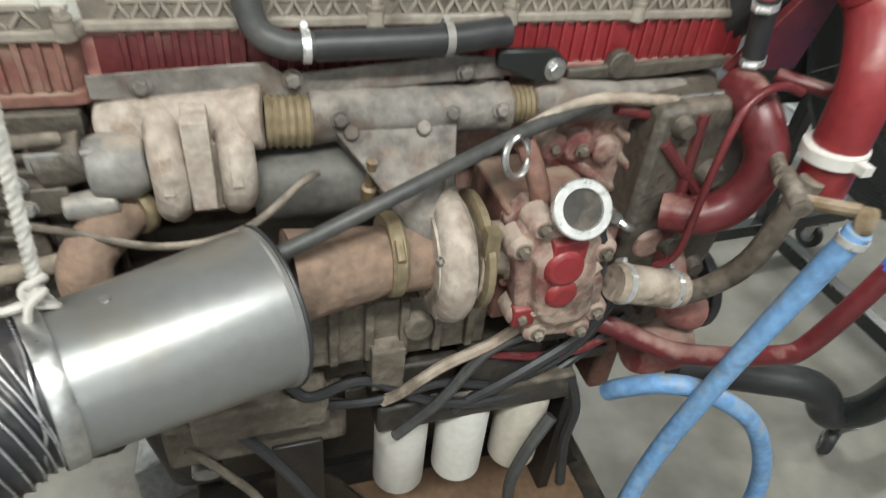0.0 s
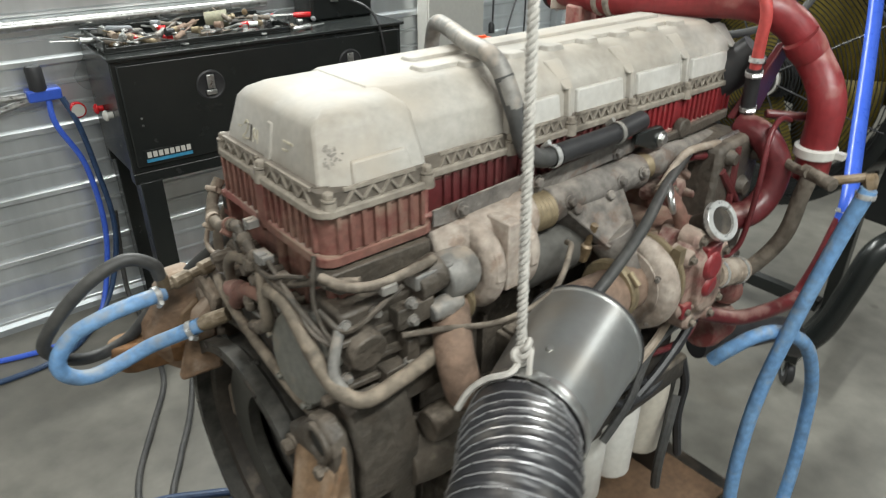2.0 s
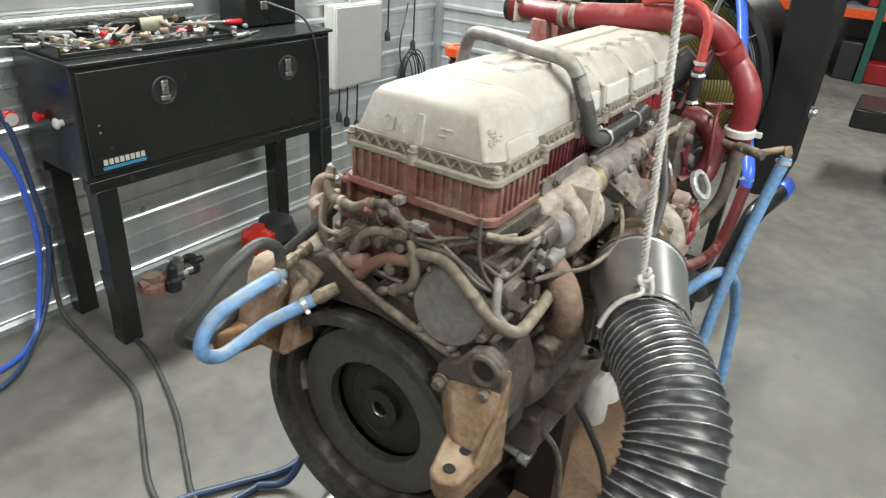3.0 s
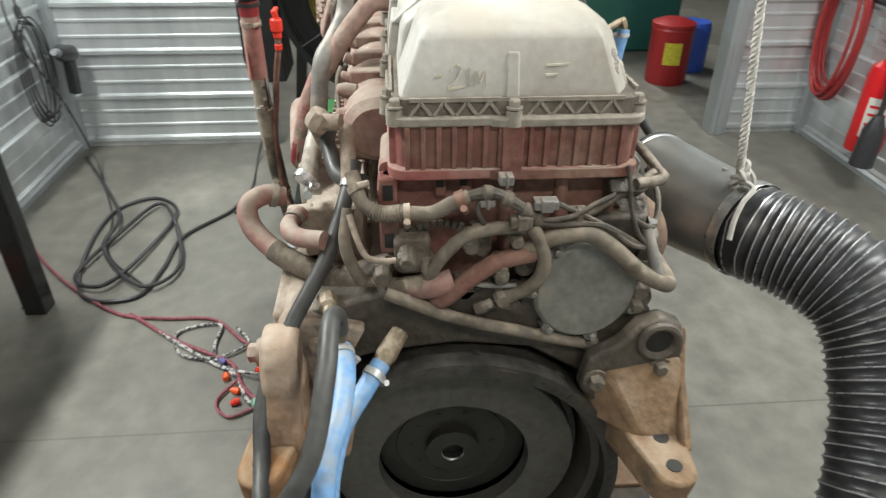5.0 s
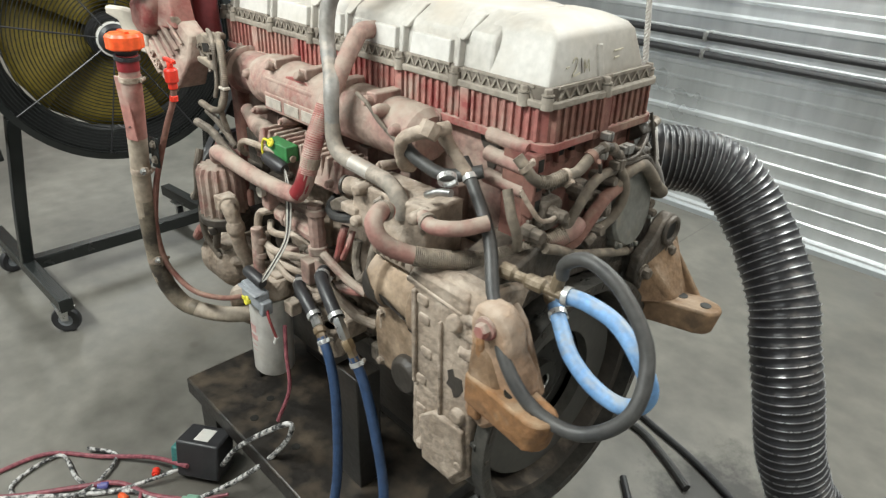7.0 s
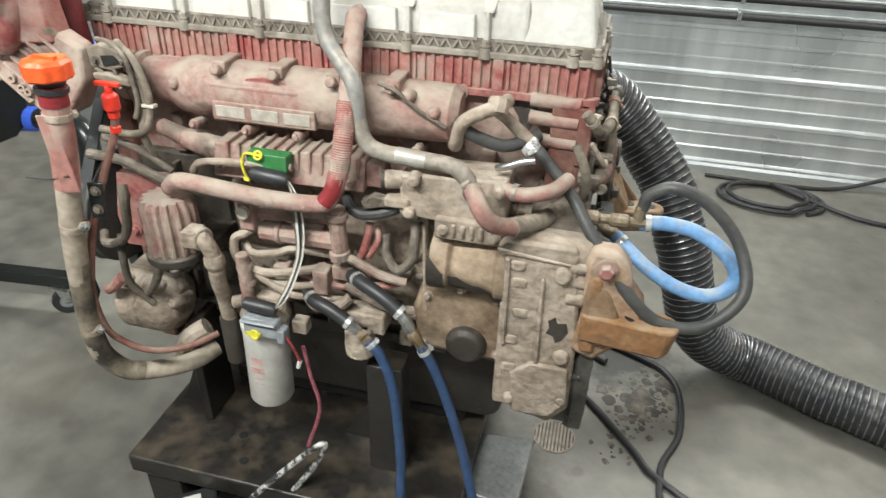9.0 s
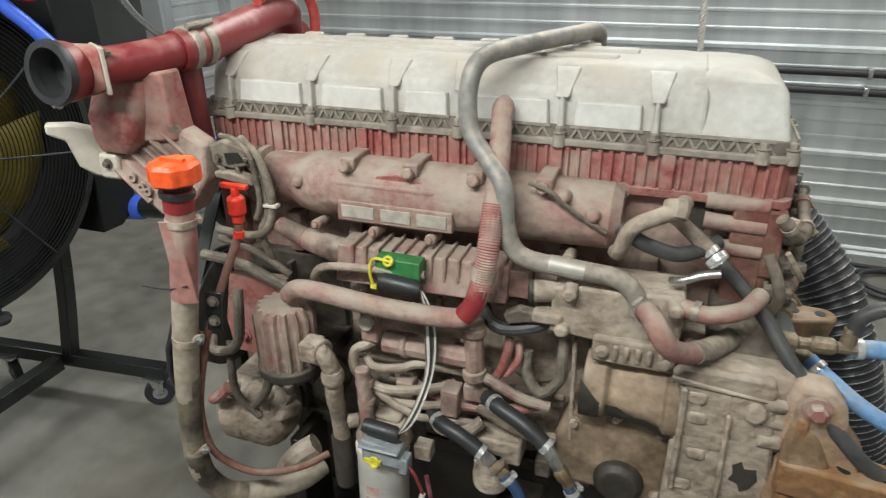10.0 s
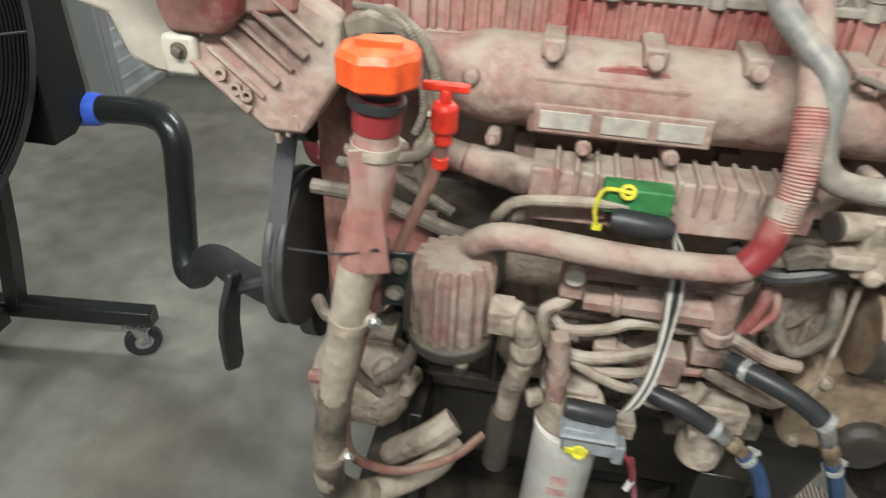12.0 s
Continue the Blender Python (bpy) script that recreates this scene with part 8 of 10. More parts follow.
# black looms in front of the oil filters
for pts, r, mt in (
        ([(0.06, -0.36, 0.675), (0.10, -0.365, 0.72), (0.146, -0.365, 0.768), (0.226, -0.345, 0.852), (0.30, -0.345, 0.888), (0.352, -0.35, 0.905), (0.384, -0.37, 1.03), (0.375, -0.385, 1.12)], 0.011, GREYHOSE),
        ([(0.035, -0.35, 0.775), (0.066, -0.36, 0.802), (0.11, -0.36, 0.835), (0.155, -0.355, 0.856), (0.25, -0.345, 0.884), (0.33, -0.34, 0.95)], 0.011, TAN),
        ([(-0.13, -0.32, 0.83), (-0.092, -0.335, 0.803), (0.006, -0.335, 0.822), (0.14, -0.352, 0.745), (0.30, -0.338, 0.70), (0.44, -0.31, 0.738), (0.549, -0.305, 0.85)], 0.010, BLACK),
        ([(-0.10, -0.32, 0.76), (0.02, -0.35, 0.78), (0.15, -0.345, 0.79), (0.28, -0.335, 0.745), (0.42, -0.33, 0.80), (0.52, -0.31, 0.93)], 0.009, BLACK),
        ([(0.18, -0.34, 0.70), (0.30, -0.35, 0.78), (0.44, -0.335, 0.86), (0.50, -0.31, 0.96)], 0.012, BLACK),
        ([(0.22, -0.33, 0.84), (0.34, -0.335, 0.81), (0.46, -0.32, 0.79), (0.56, -0.29, 0.80)], 0.009, MAROON),
        ([(0.36, -0.37, 1.19), (0.385, -0.39, 1.10), (0.40, -0.37, 1.00), (0.37, -0.35, 0.93)], 0.010, BLACK),
        ([(-0.26, -0.32, 0.78), (-0.19, -0.335, 0.68), (-0.12, -0.36, 0.56), (-0.05, -0.40, 0.40), (-0.02, -0.43, 0.25)], 0.011, BLACK),
        ([(-0.32, -0.29, 0.66), (-0.26, -0.305, 0.58), (-0.20, -0.315, 0.46), (-0.17, -0.33, 0.25)], 0.009, BROWN),
        ([(0.44, -0.33, 0.72), (0.47, -0.34, 0.62), (0.47, -0.34, 0.50), (0.48, -0.36, 0.36)], 0.013, BLACK),
        ([(0.41, -0.35, 0.62), (0.36, -0.37, 0.55), (0.33, -0.38, 0.45), (0.34, -0.38, 0.34)], 0.014, GREYHOSE)):
    pipe("black_loom", pts, r, mt, seg=8)
g = G().box(0.20, 0.36, -0.33, -0.20, 0.74, 0.84)
g.box(0.05, 0.2, -0.30, -0.2, 0.74, 0.80)
each_part("lower_casting", g, DARK, ENG, "oily black castings behind the looms", 0.008)
g = G().box(-0.36, -0.02, -0.29, -0.16, 0.60, 0.72)
g.box(-0.30, -0.06, -0.34, -0.17, 0.72, 0.80)
part("lower_casting", g, BROWN, ENG, "dusty lower casting", 0.010)
# fuel return hoses with brass joiners
for pts, fit, blue in (
        ([(0.085, 0.36, 0.822), (0.055, 0.385, 0.818), (0.01, 0.40, 0.812), (-0.045, 0.408, 0.786)], [(-0.045, 0.408, 0.786), (-0.075, 0.416, 0.768), (-0.106, 0.425, 0.748)],
         [(-0.100, 0.424, 0.752), (-0.135, 0.430, 0.715), (-0.168, 0.438, 0.62), (-0.190, 0.455, 0.45), (-0.20, 0.48, 0.30), (-0.205, 0.55, 0.06), (-0.25, 0.64, 0.022)]),
        ([(-0.045, 0.37, 0.905), (-0.078, 0.40, 0.910), (-0.138, 0.424, 0.897), (-0.188, 0.436, 0.868)], [(-0.188, 0.436, 0.868), (-0.215, 0.430, 0.812), (-0.242, 0.424, 0.760)],
         [(-0.236, 0.425, 0.770), (-0.270, 0.420, 0.70), (-0.315, 0.425, 0.58), (-0.365, 0.44, 0.42), (-0.42, 0.49, 0.22), (-0.46, 0.56, 0.04), (-0.53, 0.64, 0.022)])):
    line = thing("fuel_hose", blue[-1], "dark blue fuel hose with brass joiner and black elbow", "hose", "fuel hoses")
    part("elbow_hose", G().tube(pts, 0.017, 14), BLACK, line, "black rubber elbow")
    a, b, c = [Vector(p) for p in fit]
    part("steel_nipple", G().lathe(a, b, [(0.010, 0), (0.014, 0.1), (0.014, 0.9), (0.010, 1)], 6), STEEL, line)
    part("brass_joiner", G().lathe(b, c, [(0.013, 0), (0.016, 0.1), (0.016, 0.45), (0.012, 0.55), (0.014, 1)], 6), BRASS, line, "brass joiner")
    part("blue_hose", G().tube(blue, 0.0135, 12), DBLUE, line, "dark blue rubber hose")
    clamp_band(line, Vector(pts[-1]), Vector(pts[-1]) - Vector(pts[-2]), 0.0175)
    clamp_band(line, Vector(pts[0]).lerp(Vector(pts[1]), 0.7), Vector(pts[1]) - Vector(pts[0]), 0.0175)
    clamp_band(line, Vector(blue[0]).lerp(Vector(blue[1]), 0.25), Vector(blue[1]) - Vector(blue[0]), 0.0145)

# ---------------------------------------------------------------- things round the engine
# low steel stand
stand = thing("engine_stand", (0.14, 0.0, 0.0), "low black oily steel engine stand with upright plates", "engine stand")
g = G().box(-0.36, 0.645, -0.50, 0.525, 0.155, 0.222)
part("base_plate", g, PLATE, stand, "oily black base plate", 0.008)
for x, y in ((-0.28, -0.42), (0.56, -0.42), (-0.28, 0.44), (0.56, 0.44)):
    part("foot", G().box(x - 0.06, x + 0.06, y - 0.06, y + 0.06, 0.0, 0.156), PLATE, stand, bevel=0.005)
for y0, y1 in ((-0.30, -0.17), (0.19, 0.33)):
    part("upright_plate", G().box(0.47, 0.50, min(y0, y1), max(y0, y1), 0.222, 0.60), PLATE, stand, bevel=0.004)
    part("gusset", G().prism([(0.49, 0.222), (0.62, 0.222), (0.60, 0.25), (0.50, 0.50), (0.49, 0.50)], "y", (y0 + y1) / 2 - 0.006, (y0 + y1) / 2 + 0.006), PLATE, stand)
    part("upright_plate", G().box(-0.17, -0.07, min(y0, y1) + (0.10 if y0 > 0 else 0), max(y0, y1) + (0.04 if y0 > 0 else 0), 0.222, 0.62), PLATE, stand, "rust-marked post", 0.004)
    part("gusset", G().prism([(-0.07, 0.222), (0.05, 0.222), (-0.05, 0.40), (-0.07, 0.42)], "y", (y0 + y1) / 2 - 0.006, (y0 + y1) / 2 + 0.006), PLATE, stand)
part("cradle", G().box(-0.30, 0.50, -0.10, 0.12, 0.222, 0.29), PLATE, stand, bevel=0.01)
# dark discs on the base plate, coloured like shaded holes
for x, y in ((0.30, 0.45), (0.10, 0.42), (-0.20, 0.30), (0.35, 0.36), (0.05, 0.30)):
    part("hole_shade_disc", G().cyl((x, y, 0.2215), (x, y, 0.2235), 0.014, seg=16), FLYDARK, stand)
solo("drip_board", G().box(-0.30, 0.58, -0.485, -0.175, 0.223, 0.238), WOOD, "oil-spotted brown board lying on the stand", "board", bevel=0.003)
g = G().hexa([(-0.52, 0.02, 0.0), (-0.36, 0.06, 0.0), (-0.33, 0.34, 0.0), (-0.50, 0.36, 0.0), (-0.53, 0.05, 0.14), (-0.37, 0.09, 0.16), (-0.345, 0.33, 0.16), (-0.51, 0.34, 0.14)])
solo("drain_pan", g, grime("scuffed_grey_tray", (0.30, 0.305, 0.30), (0.20, 0.20, 0.195), 0.4, 0.4, scale=6), "scuffed grey drain tray on the floor", "tray", bevel=0.006)

# exhaust duct and its wire-wound hose
DA, DB = Vector((-0.150, -0.406, 1.102)), Vector((-0.412, -0.513, 1.121))
duct = thing("exhaust_duct", (-1.3, -0.68, 0.0), "grey metal exhaust duct with a black wire-wound extraction hose", "exhaust hose")
g = G().lathe(DA, DB, [(0.114, 0.0), (0.117, 0.0), (0.117, 0.03), (0.114, 0.04), (0.102, 0.55), (0.092, 1.0)], 56, cap=False)
part("metal_pipe", g, DUCT, duct, "smooth grey metal pipe")
g = G().lathe(DA.lerp(DB, 0.002), DB, [(0.1125, 0.0), (0.0905, 1.0)], 40, cap=False)
g.lathe(DA.lerp(DB, 0.25), DA.lerp(DB, 0.27), [(0.105, 0), (0.105, 1)], 40)
part("pipe_inside", g, DARK, duct, "dark inside of the pipe")
part("rim_seal", G().ring(DA, DB - DA, 0.1155, 0.004, 48, 8), BLACK, duct, "black rolled rim")
g = G().cyl((-0.33, -0.474, 1.201), (-0.33, -0.478, 1.218), 0.006, seg=8)
part("rivet", g, STEEL, duct)
HOSE = [DB - (DB - DA).normalized() * 0.006, DB + (DB - DA).normalized() * 0.03, (-0.512, -0.588, 1.114), (-0.585, -0.637, 1.087), (-0.658, -0.660, 1.022), (-0.745, -0.648, 0.925), (-0.838, -0.610, 0.81), (-0.90, -0.565, 0.68), (-0.955, -0.545, 0.54), (-1.0, -0.545, 0.39), (-1.06, -0.565, 0.25), (-1.16, -0.60, 0.15), (-1.30, -0.61, 0.105), (-1.54, -0.49, 0.098), (-1.76, -0.395, 0.098), (-2.10, -0.22, 0.098), (-2.6, -0.05, 0.098)]


def wound_hose(path, r, crest):
    """A vinyl hose with a spring wire in its crests, wound tighter at its start; gives skin and wire."""
    fine = even(spline(path, 10), 0.0032)
    skin, wire, up, turn = G(), [], None, 0.0
    seg, vs, fs = 28, [], []
    for i, c in enumerate(fine):
        s = i * 0.0032
        d = (fine[min(i + 1, len(fine) - 1)] - fine[max(i - 1, 0)]).normalized()
        up = d.orthogonal().normalized() if up is None else (up - d * up.dot(d)).normalized()
        w = d.cross(up)
        last = turn
        turn += 0.0032 / (0.0145 + 0.0095 * min(1.0, max(0.0, s - 0.05) / 0.35)) * math.tau
        slack = 0.0016 * math.sin(s * 31.0) + 0.0012 * math.sin(s * 57.0 + 1.3)
        for k in range(seg):
            a = k * math.tau / seg
            q = r + slack * math.cos(a - s * 4.0) + crest * (0.5 + 0.5 * math.cos(a - turn)) ** 2
            vs.append(c + q * (math.cos(a) * up + math.sin(a) * w))
        for j in range(1, 5):
            a, back = last + (turn - last) * j / 4, 0.0032 * (1 - j / 4)
            q = r + slack * math.cos(a - s * 4.0) + crest + 0.0004
            wire.append(c + q * (math.cos(a) * up + math.sin(a) * w) - d * back)
    for i in range(len(fine) - 1):
        fs += [(i * seg + k, i * seg + (k + 1) % seg, (i + 1) * seg + (k + 1) % seg, (i + 1) * seg + k) for k in range(seg)]
    return skin.put(vs, fs), G().tube(wire, 0.0017, 5, 1)


skin, wire = wound_hose(HOSE, 0.0885, 0.0042)
part("hose_skin", skin, DUCTHOSE, duct, "pleated black vinyl hose skin")
part("spring_wire", wire, WIRE, duct, "pale spring wire wound round the hose")
part("band", G().lathe(DB - (DB - DA).normalized() * 0.02, DB + (DB - DA).normalized() * 0.005, [(0.0975, 0), (0.0985, 0.1), (0.0985, 0.9), (0.0975, 1)], 48, cap=False), STEEL, duct)

# rope holding the duct up
tie = Vector((-0.394, -0.474, 1.224))
lead = Vector((0.06, 0.10, 1)).normalized()
rope = thing("rope", tuple(tie), "white three-strand rope holding up the duct", "rope")
u = lead.orthogonal().normalized()
w = lead.cross(u)
n = 780
for s in range(3):
    pts = []
    for i in range(n + 1):
        a = i * math.tau / 8 + s * math.tau / 3
        pts.append(tie + lead * (2.78 * i / n) + 0.0043 * (math.cos(a) * u + math.sin(a) * w))
    part("strand", G().tube(pts, 0.0043, 5, 1), ROPE, rope)
ax = (DB - DA).normalized()
part("eye_hook", G().tube([tie + Vector((0.0, 0.0, -0.008)), tie + Vector((0.006, 0.012, -0.03)), tie + Vector((0.002, 0.004, -0.05))], 0.004, 8), STEEL, rope, "small steel eye screwed to the duct")
g = G()
for k in range(6):
    a = k * 1.1
    g.ring(tie + Vector((0.006 * math.cos(a), 0.006 * math.sin(a), -0.012 + 0.008 * k)), (math.sin(a), math.cos(a), 0.8), 0.009, 0.005, 18, 7)
lay = Vector((-0.38, 0.92, 0.0))
g.tube([tie] + [DB - ax * 0.004 + ax * (0.03 * q) + (lay * math.sin(q) + Vector((0, 0, 1)) * math.cos(q)) * 0.106 for q in (0.3, 0.65, 1.0, 1.35)], 0.0055, 6)
g.tube([tie, tie + Vector((0.01, -0.01, 0.02)), tie + Vector((-0.006, -0.024, 0.008)), tie + Vector((-0.012, -0.03, -0.03))], 0.005, 6)
each_part("knot_turn", g, ROPE, rope, "turn of the bulky knot")

# light blue water hose with its loop to the floor
bh = thing("water_hose", (0.62, -0.58, 0.0), "light blue rubber water hose looping down to the floor", "hose")
part("hose", G().tube([(0.655, -0.575, 1.252), (0.64, -0.555, 1.13), (0.60, -0.525, 0.88), (0.56, -0.505, 0.62), (0.53, -0.515, 0.36), (0.525, -0.545, 0.14), (0.56, -0.575, 0.04), (0.64, -0.60, 0.022), (0.74, -0.60, 0.06), (0.815, -0.585, 0.20), (0.845, -0.565, 0.40), (0.82, -0.552, 0.58), (0.74, -0.53, 0.735), (0.62, -0.495, 0.818), (0.55, -0.46, 0.818), (0.508, -0.415, 0.765), (0.50, -0.385, 0.72)], 0.0195, 14, 8), LBLUE, bh)
clamp_band(bh, (0.654, -0.573, 1.235), (0.1, 0, 1), 0.0205)
g = G().lathe((0.657, -0.578, 1.25), (0.665, -0.565, 1.285), [(0.012, 0), (0.016, 0.4), (0.016, 0.8), (0.012, 1)], 6)
g.cyl((0.66, -0.56, 1.275), (0.615, -0.50, 1.258), 0.011, seg=10)
part("brass_nipple", g, BRASS, bh, "tarnished brass nipple")
# royal blue supply hose
rb = thing("supply_hose", (1.022, -0.437, 1.02), "royal blue rubber supply hose rising from the return pipe", "hose")
part("hose", G().tube([(1.018, -0.438, 1.0), (1.05, -0.427, 1.07), (1.225, -0.349, 1.184), (1.48, -0.232, 1.375), (1.64, -0.14, 1.575), (1.74, -0.05, 1.715), (1.88, 0.10, 1.83), (2.12, 0.30, 2.0), (2.45, 0.5, 2.4), (2.6, 0.6, 3.2), (2.62, 0.6, 4.0)], 0.0225, 14, 8), RBLUE, rb)
clamp_band(rb, (1.028, -0.435, 1.03), (0.4, 0.1, 1), 0.0235)
solo("red_air_line", G().tube([(1.86, -0.52, 4.0), (1.84, -0.50, 2.4), (1.78, -0.40, 1.86), (1.67, -0.29, 1.68), (1.62, -0.21, 1.625), (1.64, -0.13, 1.645), (1.74, -0.08, 1.745), (1.92, 0.03, 1.86), (2.2, 0.2, 2.3), (2.4, 0.3, 4.0)], 0.011, 10, 8), EXTRED, "thin red air line looped over the fan", "hose")
solo("air_line", G().tube([(0.80, -0.06, 1.50), (0.95, -0.08, 1.50), (1.08, -0.13, 1.53), (1.20, -0.14, 1.62), (1.27, -0.15, 1.78), (1.33, -0.15, 2.2), (1.38, -0.13, 4.0)], 0.011, 10, 8), GREYHOSE, "thin grey air line hanging before the fan", "hose")

# black and blue hose loop at the rear corner
loop = thing("coolant_loop", (-0.70, 0.27, 1.05), "black and light blue coolant hoses looped off brass fittings", "hose")
part("black_hose", G().tube([(-0.405, 0.250, 1.285), (-0.431, 0.257, 1.262), (-0.53, 0.296, 1.174), (-0.608, 0.358, 1.085), (-0.688, 0.402, 1.000), (-0.765, 0.402, 0.938), (-0.860, 0.388, 0.938), (-0.926, 0.355, 1.010), (-0.905, 0.300, 1.095), (-0.832, 0.279, 1.170), (-0.755, 0.275, 1.200), (-0.705, 0.271, 1.175), (-0.695, 0.27, 1.14)], 0.0138, 14, 8), GREYHOSE, loop, "worn black rubber hose")
part("blue_hose", G().tube([(-0.695, 0.269, 1.102), (-0.75, 0.262, 1.106), (-0.82, 0.265, 1.097), (-0.88, 0.282, 1.068), (-0.917, 0.288, 1.020), (-0.908, 0.291, 0.978), (-0.868, 0.292, 0.954), (-0.81, 0.290, 0.960), (-0.745, 0.275, 0.984), (-0.69, 0.24, 1.010), (-0.651, 0.212, 1.032)], 0.0165, 14, 8), LBLUE, loop, "light blue rubber hose")
clamp_band(loop, (-0.437, 0.259, 1.256), (-0.1, 0.04, -0.09), 0.0148)
clamp_band(loop, (-0.712, 0.267, 1.104), (-0.06, -0.008, 0.004), 0.0175)
clamp_band(loop, (-0.668, 0.224, 1.022), (-0.04, 0.03, -0.02), 0.0175)
clamp_band(loop, (-0.445, 0.333, 1.275), (-0.4, 0.3, -0.3), 0.018)
g = G().lathe((-0.575, 0.300, 1.116), (-0.705, 0.276, 1.107), [(0.017, 0), (0.017, 0.2), (0.011, 0.25), (0.011, 0.4), (0.016, 0.45), (0.016, 0.7), (0.011, 0.75), (0.011, 1)], 10)
g.lathe((-0.655, 0.215, 1.03), (-0.60, 0.18, 1.055), [(0.013, 0), (0.019, 0.3), (0.016, 1)], 10)
g.lathe((-0.693, 0.270, 1.145), (-0.690, 0.276, 1.108), [(0.013, 0), (0.014, 1)], 10)
part("brass_fitting", g, DIRTYBRASS, loop, "dirty brass fittings")
# drum fan on its wheeled cart
FC = Vector((1.72, 0.19, 1.19))
fan = thing("drum_fan", (1.85, 0.18, 0.0), "large black drum fan with yellow blades on a wheeled cart", "fan")
g = G().lathe(FC, FC + Vector((0.42, 0, 0)), [(0.50, 0), (0.53, 0.02), (0.53, 0.98), (0.50, 1.0), (0.505, 0.97), (0.505, 0.03), (0.50, 0)], 64, cap=False)
part("drum", g, BLACKMETAL, fan, "black steel drum")
g = G().lathe(FC + Vector((0.10, 0, 0)), FC + Vector((0.24, 0, 0)), [(0.506, 0), (0.43, 0.25), (0.42, 0.7), (0.45, 1)], 56, cap=False)
part("venturi_ring", g, GUARDBLACK, fan, "black venturi ring round the blades")
guard = G()
for k in range(31):
    guard.ring(FC + Vector((0.004 - 0.03 * (1 - (k / 30) ** 2), 0, 0)), (1, 0, 0), 0.07 + 0.0142 * k, 0.0022, 56, 5)
each_part("guard_ring", guard, GUARDBLACK, fan)
for k in range(8):
    a = k * math.tau / 8 + 0.2
    e = Vector((0, math.cos(a), math.sin(a)))
    part("guard_spoke", G().tube([FC + Vector((-0.03, 0, 0)) + e * 0.05, FC + Vector((-0.02, 0, 0)) + e * 0.28, FC + Vector((0.004, 0, 0)) + e * 0.50], 0.004, 6), BLACK, fan)
for k in range(5):
    a0 = k * math.tau / 5
    vs = []
    for i in range(7):
        r = 0.075 + 0.056 * i
        for j in range(5):
            q = (j / 4 - 0.5)
            a = a0 + q * (1.48 + 0.06 * i / 6)
            vs.append((FC.x + 0.15 + 0.11 * q, FC.y + r * math.cos(a), FC.z + r * math.sin(a)))
    fs = [(i * 5 + j, i * 5 + j + 1, (i + 1) * 5 + j + 1, (i + 1) * 5 + j) for i in range(6) for j in range(4)]
    bl = part("blade", G().put(vs, fs), FANYELLOW, fan, "yellow fan blade")
    so = bl.modifiers.new("thick", "SOLIDIFY")
    so.thickness = 0.004
g = G().lathe(FC + Vector((-0.05, 0, 0)), FC + Vector((0.25, 0, 0)), [(0.05, 0), (0.066, 0.06), (0.066, 0.4), (0.09, 0.42), (0.09, 1)], 28)
part("hub", g, BLACK, fan, "black hub cap")
part("hub_ring", G().lathe(FC + Vector((-0.034, 0, 0)), FC + Vector((-0.012, 0, 0)), [(0.064, 0), (0.072, 0.1), (0.072, 0.9), (0.064, 1)], 32), WHITE, fan, "white hub ring")
g = G()
for k in range(9):
    g.ring(FC + Vector((0.43, 0, 0)), (1, 0, 0), 0.10 + 0.05 * k, 0.003, 48, 5)
g.lathe(FC + Vector((0.25, 0, 0)), FC + Vector((0.40, 0, 0)), [(0.15, 0), (0.15, 1)], 24)
part("rear_guard", g, BLACKMETAL, fan)
yaw = Matrix.Translation(FC) @ Matrix.Rotation(radians(-7), 4, "Z") @ Matrix.Translation(-FC)
for ob in fan.children:
    ob.data.transform(yaw)
for sgn in (1, -1):
    rim = [(0.50, -0.44), (0.60, -0.445), (0.68, -0.40), (0.695, -0.33), (0.695, 0.40), (0.67, 0.47), (0.50, 0.50), (0.53, 0.0)]
    panel = part("side_panel", G().prism([(FC.y + sgn * y, FC.z + z) for y, z in rim], "x", 1.76 if sgn > 0 else 1.70, 2.06), GUARDBLACK, fan, "black yoke side panel", 0.006)
    part("pivot_bolt", G().lathe((1.91, FC.y + sgn * 0.695, 1.13), (1.91, FC.y + sgn * 0.725, 1.13), [(0.030, 0), (0.030, 0.5), (0.016, 0.55), (0.014, 1)], 18), STEEL, panel, "steel pivot bolt")
for pts in ([(1.965, -0.225, 0.185), (1.90, -0.235, 0.50), (1.84, -0.245, 0.90)], [(1.975, 0.685, 0.185), (1.90, 0.66, 0.50), (1.84, 0.61, 0.90)]):
    part("yoke_leg", G().tube(pts, 0.036, 4, 4), BLACKMETAL, fan, bevel=0.004)
part("knob", G().lathe((1.72, 0.16, 0.665), (1.72, 0.16, 0.615), [(0.010, 0), (0.010, 0.4), (0.030, 0.45), (0.034, 0.7), (0.026, 1)], 20), BLACK, fan, "black clamp knob")
part("handle_tube", G().tube([(1.82, -0.50, 0.775), (1.62, -0.50, 0.795), (1.48, -0.485, 0.80), (1.405, -0.455, 0.755), (1.40, -0.425, 0.60), (1.402, -0.385, 0.42), (1.385, -0.345, 0.335), (1.345, -0.325, 0.325)], 0.043, 18, 8), BLACKMETAL, fan, "thick bent black tube")
part("rubber_elbow", G().tube([(1.36, -0.33, 0.322), (1.325, -0.322, 0.345), (1.29, -0.312, 0.405), (1.23, -0.285, 0.435), (1.13, -0.235, 0.43), (1.0, -0.18, 0.43), (0.90, -0.15, 0.44)], 0.047, 18, 8), BLACK, fan, "black rubber elbow")
top, side = Vector((0.893, 0.209, 0.81)), Vector((-0.008, 0.09, 0.05))
drop = Vector((0.07, -0.04, -0.335))
